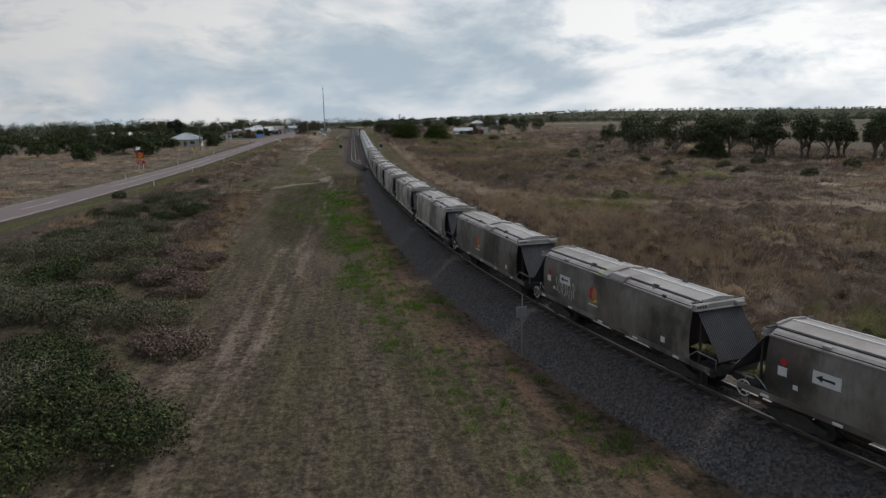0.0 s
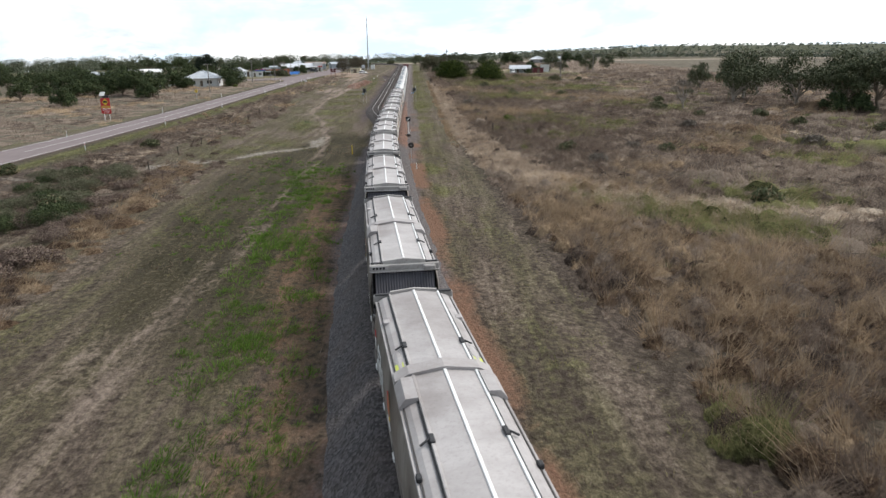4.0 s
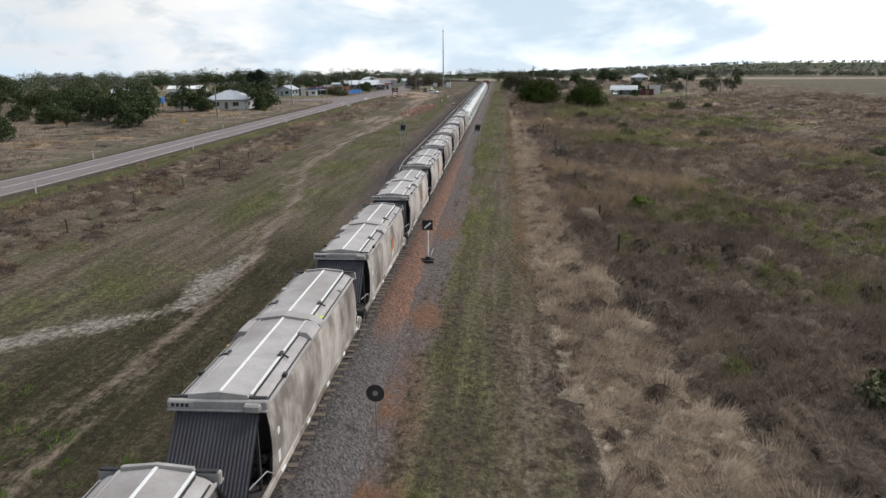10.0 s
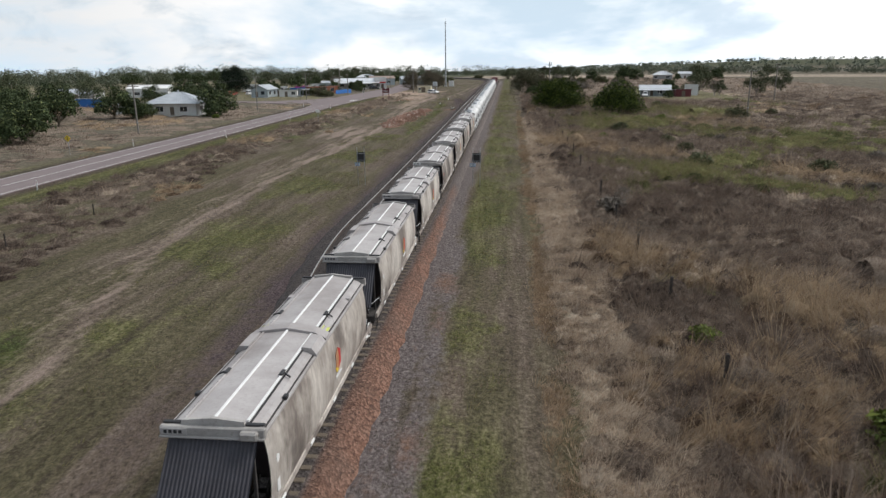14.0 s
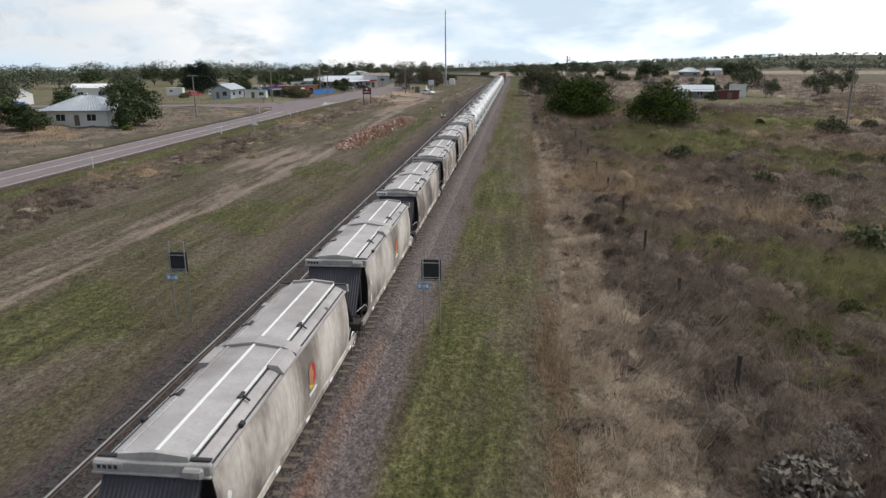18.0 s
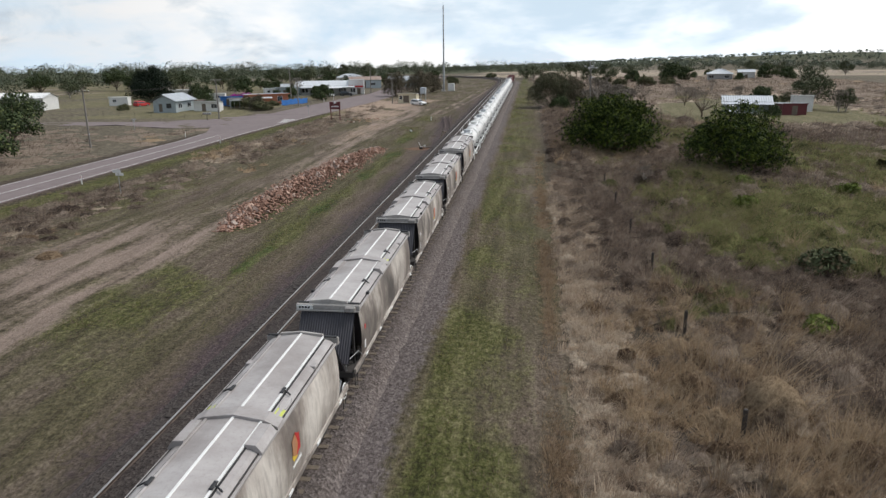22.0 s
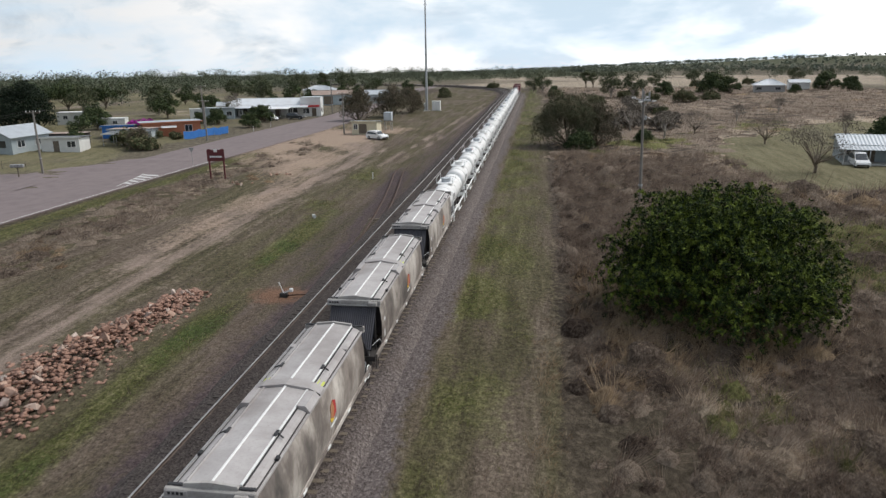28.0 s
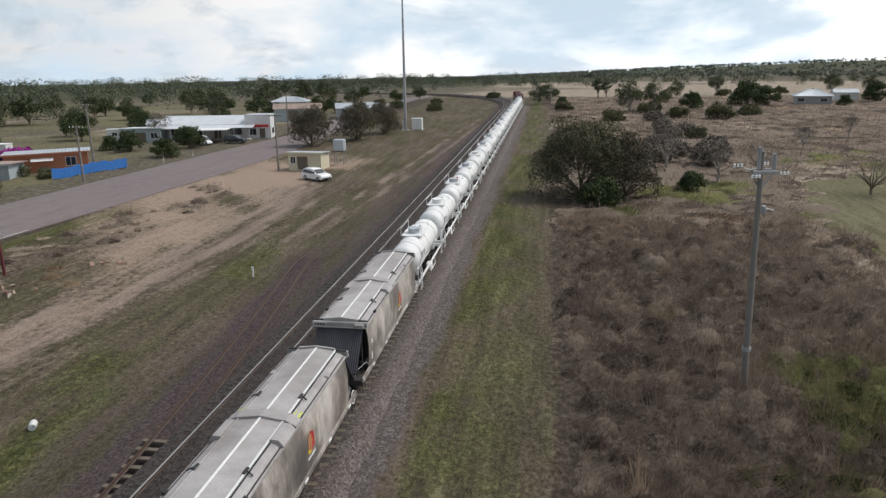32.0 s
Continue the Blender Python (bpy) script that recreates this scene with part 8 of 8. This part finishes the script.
def car(label, at, paint="car_white", name="car", tall=1.66, length=4.5, back=0.0):
    """Five-door car facing +x."""
    t = thing(name, label, "car", at)
    L, h = length / 2, tall
    body = [(-L, 0.45), (-L, 0.85), (-L + 0.12, 1.0), (L - 1.25, 1.02), (L - 0.25, 0.92), (L - 0.02, 0.72), (L, 0.42), (L - 0.1, 0.28), (-L + 0.1, 0.28)]
    cabin = [(-L + 0.10, 0.98), (-L + 0.28, h - 0.16), (-L + 0.55, h - 0.02), (-0.2, h), (0.35, h - 0.08), (L - 1.15, 1.0)]
    glass = [(-L + 0.28, 1.02), (-L + 0.42, h - 0.2), (0.25, h - 0.14), (L - 1.35, 1.02)]
    def side(prof, hw, inset=0.0):
        m = Mesh()
        n = len(prof)
        m.v = [(a, -hw + (inset if b > 1.1 else 0), b) for a, b in prof] + [(a, hw - (inset if b > 1.1 else 0), b) for a, b in prof]
        m.f = [tuple(range(n)), tuple(range(2 * n - 1, n - 1, -1))] + [((i + 1) % n, i, n + i, n + (i + 1) % n) for i in range(n)]
        return m
    part("body", side(body, 0.9), M[paint], t, smooth=30)
    part("cabin", side(cabin, 0.86, 0.14), M[paint], t, smooth=30)
    for s in (-1, 1):
        m = Mesh()
        pts = [(a, s * (0.868 if b < 1.1 else 0.735), b) for a, b in glass]
        m.plate(pts if s > 0 else pts[::-1], -0.006 if s > 0 else -0.006)
        part("side_glass", m, M["glass_dark"], t)
        part("headlight", Mesh().box(L - 0.22, L - 0.02, s * 0.68 - 0.16, s * 0.68 + 0.16, 0.66, 0.80, 0.03), M["white_wall"], t)
        part("tail_light", Mesh().box(-L - 0.01, -L + 0.06, s * 0.74 - 0.1, s * 0.74 + 0.1, 0.75, 1.0, 0.01), M["red"], t)
        part("mirror", Mesh().box(0.75, 0.9, s * 0.95 - 0.09, s * 0.95 + 0.09, 1.0, 1.13, 0.03), M[paint], t)
        for ax in (-L + 0.85, L - 0.9):
            wh = part("wheel", Mesh().tube((ax, s * 0.68, 0.34), (ax, s * 0.905, 0.34), 0.34, 18), M["tyre"], t)
            part("rim", Mesh().tube((ax, s * 0.89, 0.34), (ax, s * 0.915, 0.34), 0.21, 14), M["galv"], wh)
    part("windscreen", Mesh().plate([(L - 1.2, -0.78, 1.05), (L - 1.2, 0.78, 1.05), (0.42, 0.68, h - 0.1), (0.42, -0.68, h - 0.1)], 0.012), M["glass_dark"], t)
    part("rear_window", Mesh().plate([(-L + 0.12, 0.75, 1.05), (-L + 0.12, -0.75, 1.05), (-L + 0.27, -0.68, h - 0.2), (-L + 0.27, 0.68, h - 0.2)], 0.012), M["glass_dark"], t)
    part("bumper", Mesh().box(L - 0.12, L + 0.03, -0.8, 0.8, 0.32, 0.52, 0.04), M["black"], t)
    return t


car("white five-door family car parked beside the shed", stand(-19.1, 423.0, -32))
car("white four-wheel drive parked by the store", stand(-56.5, 463, -40), tall=1.85)
car("dark parked car under the store awning", stand(-51.0, 466, 0), "car_dark")
car("white utility truck parked by the farmhouse", stand(57.6, 393.6, -100), tall=1.9, length=5.2)
car("red car parked outside the garden shed", stand(-101.5, 422.6, 70), "red")
car("white van parked beside a cottage", stand(-91, 417, 60), tall=2.0, length=4.9)

# ---- township ----
house("white-walled house with a blue-grey hipped tin roof", stand(-72.5, 316, 4), 12, 9.5, 2.9, "white_wall", "tin", "hip", 2.6, 1.0, front=(("w", -4, -2.2, 1, 2.2), ("d", -0.5, 0.5, 0.1, 2.1), ("w", 2, 3.8, 1, 2.2)), right=(("w", -2, 0, 1, 2.2),))
house("low white outbuilding with a flat tin roof", stand(-86, 320, 8), 9, 5, 2.4, "white_wall", "tin", "skillion", 0.3, 0.4, "outbuilding", front=(("w", -2, 0, 1, 2),))
house("weathered blue cottage with a pale gable roof", stand(-80.5, 402, 84), 8.5, 6.5, 2.7, "blue_wall", "tin", "gable", 1.7, 0.6, left=(("w", -2, -0.6, 1, 2.2), ("d", 0.6, 1.6, 0.1, 2.1)), front=(("w", -3, -1.5, 1, 2.1), ("w", 1, 2.5, 1, 2.1)))
house("small white shed with a shallow tin roof", stand(-71.5, 403, 12), 6.5, 4.5, 2.3, "white_wall", "tin_dark", "skillion", 0.35, 0.35, "shed", front=(("w", 1.2, 2.6, 0.9, 1.9), ("d", -1.2, -0.2, 0.05, 2.0)))
house("low grey open shed with a rusty skillion roof", stand(-68.5, 420, 12), 8, 4.5, 2.1, "blue_wall", "tin_rust", "skillion", 0.25, 0.5, "shed", front=(("d", -2, 1, 0.05, 1.9),))
house("orange-brick flat-roofed house beside the road", stand(-66, 429.5, 35), 11.5, 7, 2.75, "brick_red", "tin", "skillion", 0.25, 0.45, front=(("w", -3.8, -3.2, 1.2, 1.9), ("a", -2.2, 0.9, 1.9, 2.25), ("w", 2.6, 4.0, 0.9, 2.2)), right=(("w", -1, 0.5, 1, 2.1),))
house("white portable cabin on low stumps", stand(-104.5, 454, 18), 9, 3.4, 2.9, "white_wall", "white_paint", "skillion", 0.1, 0.15, "cabin", front=(("w", -3, -2, 1.3, 2.2), ("w", -0.5, 0.5, 1.3, 2.2), ("d", 2.2, 3.0, 0.3, 2.3)))
house("white caravan annexe with a pale roof", stand(-88, 443, 14), 6.5, 2.6, 2.3, "white_wall", "white_paint", "skillion", 0.08, 0.1, "caravan", front=(("w", -2, -1, 1.1, 1.8), ("w", 0.5, 1.5, 1.1, 1.8)))
house("white caravan parked on the grass", stand(-79, 470, 30), 6.0, 2.5, 2.4, "white_wall", "white_paint", "skillion", 0.08, 0.1, "caravan", front=(("w", -2, -1, 1.1, 1.8), ("w", 0.5, 1.8, 1.1, 1.8)))
house("white caravan beside a dark tree", stand(-108.4, 423.0, 8), 5.5, 2.4, 2.4, "white_wall", "white_paint", "skillion", 0.08, 0.1, "caravan", front=(("w", -1.6, -0.6, 1.1, 1.8),))
house("general store with a broad pale low-pitched tin roof", stand(-62, 479, 12), 20, 12, 3.0, "white_wall", "tin_pale", "gable", 1.5, 0.7, "store", veranda=3.2, front=(("w", -8, -6, 0.8, 2.2), ("w", -3, -1, 0.8, 2.2), ("d", 1.5, 3.0, 0.1, 2.3), ("w", 5, 7.5, 0.8, 2.2)))
house("long lean-to with a pale flat roof beside the store", stand(-73, 470, 12), 8, 8, 2.5, "blue_wall", "tin_pale", "skillion", 0.5, 0.4, "lean_to", front=(("d", -1.5, 1.0, 0.1, 2.1), ("w", 2, 3.4, 0.9, 2.0)))
house("small white garden shed with a grey roof", stand(-77, 484, 20), 7, 4.5, 2.4, "white_wall", "tin", "gable", 0.9, 0.3, "shed", front=(("d", -1, 0.2, 0.1, 2.1), ("w", 1.2, 2.4, 1, 1.9)))
house("white shopfront with a stepped parapet and red band", stand(-50.5, 478.5, 12), 5.5, 7, 4.9, "white_wall", "tin", "skillion", 0.2, 0.05, "shopfront", front=(("w", -2, -0.4, 0.8, 2.2), ("d", 0.3, 1.5, 0.1, 2.2)), right=(("w", -2, 0.5, 0.9, 2.1),))
house("long workshop with a rust-streaked tin roof", stand(-58, 523, 20), 13, 8, 3.2, "blue_wall", "tin_rust", "gable", 1.2, 0.4, "workshop", front=(("d", -3, 0, 0.1, 2.8), ("w", 2, 4, 1, 2)))
house("grey tin-roofed cottage behind the store", stand(-43, 532, 18), 12, 8, 3.0, "blue_wall", "tin", "gable", 1.3, 0.4, front=(("w", -3, -1, 1, 2.1), ("d", 1, 2, 0.1, 2.1)))
house("far white house under dark trees", stand(-74, 560, 10), 12, 8, 3.2, "white_wall", "tin", "hip", 1.6, 0.5, front=(("w", -3, -1, 1, 2.1),))
house("white farm shed beyond the gardens", stand(-135, 372, 4), 14, 8, 3.2, "white_wall", "tin", "gable", 1.3, 0.3, "farm_shed", front=(("d", -2, 2, 0.1, 2.9),))
house("white hall with a long pale roof", stand(-128, 408, 4), 16, 7, 3.4, "white_wall", "white_paint", "gable", 1.2, 0.3, "hall", front=(("w", -5, -3, 1, 2.1), ("w", 2, 4, 1, 2.1)))
house("blue shipping shed beside the paddock", stand(-116, 346, 3), 13, 3, 2.4, "blue", "tin", "skillion", 0.1, 0.1, "shed")
house("low farmhouse with a pale tin roof and veranda", stand(62.0, 399.5, -12), 9.8, 6.5, 2.5, "blue_wall", "tin", "gable", 1.1, 0.6, veranda=2.2, front=(("w", -4.2, -3, 1, 2.1), ("d", -1.5, -0.5, 0.1, 2.1), ("w", 1, 2.5, 1, 2.1)))
house("dark maroon shed beside the farmhouse", stand(69.5, 391, 0), 5, 3.0, 2.3, "maroon", "tin", "skillion", 0.2, 0.2, "shed", front=(("d", -0.6, 0.6, 0.05, 2.0),))
house("white tin-roofed house out on the plain", stand(104, 592, -10), 11, 8, 2.8, "grey_paint", "tin", "hip", 2.2, 0.8, front=(("w", -5, -3, 1, 2.1), ("w", 2, 4, 1, 2.1)))
house("small grey outhouse on the plain", stand(122, 612, -10), 8, 6, 3.2, "white_wall", "tin", "gable", 1.2, 0.3, "outhouse", front=(("d", -0.6, 0.6, 0.1, 2.1),))


house("lean-to carport with a pale flat roof beside the farmhouse", stand(68.4, 396.5, -12), 4.6, 4.0, 2.2, "timber", "tin", "skillion", 0.15, 0.25, "carport", front=(("d", -1.9, 1.9, 0.05, 2.0),))
house("white shed with a pale roof behind the maroon shed", stand(74.5, 400, -8), 4.2, 3.4, 3.3, "white_wall", "white_paint", "skillion", 0.2, 0.15, "shed")
house("low shed hung with blue tarpaulin", stand(-74.5, 424.5, 20), 6.0, 4.0, 2.3, "blue", "tin_dark", "skillion", 0.25, 0.3, "shed", front=(("d", -1.4, 1.2, 0.05, 1.9),))
house("open dark carport with a rusted roof beside the cottage", stand(-77.2, 411.5, 12), 6.5, 4.5, 2.2, "timber_dark", "tin_rust", "skillion", 0.2, 0.3, "carport", front=(("d", -2.6, 2.6, 0.05, 2.0),))


def mail_board():
    t = thing("letterbox_stand", "row of grey letterboxes on a timber post by the junction", "letterbox", stand(-58.8, 375.0, 10))
    part("post", Mesh().box(-0.07, 0.07, -0.07, 0.07, -0.2, 1.25, 0.01), M["timber"], t)
    part("shelf", Mesh().box(-0.95, 0.95, -0.22, 0.22, 1.25, 1.31, 0.01), M["timber"], t)
    for i in range(4):
        part("letterbox", Mesh().box(-0.90 + i * 0.46, -0.50 + i * 0.46, -0.2, 0.2, 1.31, 1.70, 0.03), M["galv"] if i % 2 else M["grey_paint"], t)


mail_board()


def red_awning():
    t = thing("shade_awning", "white-topped awning with maroon side curtain by the store", "awning", stand(-57.5, 467.5, 12))
    part("top", Mesh().box(-4.2, 4.2, -2.6, 2.6, 2.75, 2.85, 0.02), M["white_paint"], t)
    part("curtain", Mesh().box(-3.9, -1.5, -2.5, -2.44, 0.4, 2.75), M["maroon"], t)
    for sx in (-4.1, 0, 4.1):
        for sy in (-2.5, 2.5):
            part("post", Mesh().tube((sx, sy, -0.2), (sx, sy, 2.75), 0.05, 8), M["galv"], t)
    p = thing("shop_sign_band", "red sign band along the shopfront awning", "shop sign", stand(-49.8, 474.2, 12))
    part("band", Mesh().box(-2.7, 2.7, -0.1, 0.1, 2.55, 3.1, 0.02), M["red"], p)
    part("bracket", Mesh().box(-2.6, -2.5, -0.05, 0.05, -0.1, 2.55).box(2.5, 2.6, -0.05, 0.05, -0.1, 2.55), M["white_paint"], p)


red_awning()


def carport():
    t = thing("carport", "open carport with a dark flat roof on thin posts", "carport", stand(-64.8, 411.5, 12))
    part("roof", Mesh().box(-3.8, 3.8, -2.6, 2.6, 2.45, 2.58, 0.02), M["tin_dark"], t)
    part("fascia", Mesh().box(-3.85, 3.85, -2.66, -2.6, 2.38, 2.62, 0.01), M["white_wall"], t)
    for sx in (-3.6, -1.2, 1.2, 3.6):
        for sy in (-2.45, 2.45):
            part("post", Mesh().tube((sx, sy, -0.2), (sx, sy, 2.46), 0.05, 8), M["galv"], t)
    part("slab", Mesh().box(-3.7, 3.7, -2.5, 2.5, -0.2, 0.05, 0.01), M["concrete"], t)


carport()


def blue_screen():
    f = thing("mesh_fence", "bright blue shade-cloth fence along the verge", "fence", None)
    a, b = Vector((-57.4, 418.8)), Vector((-54.4, 432.6))
    n = 6
    for i in range(n + 1):
        p = a.lerp(b, i / n)
        z = float(gz(p.x, p.y))
        part("post", Mesh().tube((p.x, p.y, z - 0.2), (p.x, p.y, z + 1.75), 0.04, 8), M["galv"], f)
    for i in range(n):
        p, q = a.lerp(b, i / n), a.lerp(b, (i + 1) / n)
        m = Mesh()
        for k in range(5):
            u = k / 4
            c = p.lerp(q, u)
            sag = 0.12 * math.sin(u * math.pi)
            z = float(gz(c.x, c.y))
            m.v += [(c.x + 0.05 * math.sin(u * 6), c.y, z + 0.08), (c.x + 0.06, c.y, z + 1.65 - sag), (c.x + 0.03 + 0.05 * math.sin(u * 6), c.y, z + 0.08), (c.x + 0.09, c.y, z + 1.65 - sag)]
        for k in range(4):
            o, e = 4 * k, 4 * k + 4
            m.f += [(o, e, e + 1, o + 1), (o + 2, o + 3, e + 3, e + 2), (o + 1, e + 1, e + 3, o + 3)]
        part("cloth_panel", m, M["blue"], f)


blue_screen()


# ---- sleepers last ----
sleepers(main_track, 138, 205, 0.0)
sleepers(spur_track, 331, 354, spur_off, -0.33)
sleepers(loop_track, 236, 300, loop_off, wood="timber_dark")
sleepers(main_track, -40, 138, 0.0, 0.0, False)
sleepers(main_track, 205, 620, 0.0, 0.0, False)
sleepers(loop_track, 196, 236, loop_off, 0.0, False, "timber_dark")
sleepers(loop_track, 300, 620, loop_off, 0.0, False, "timber_dark")


motions()
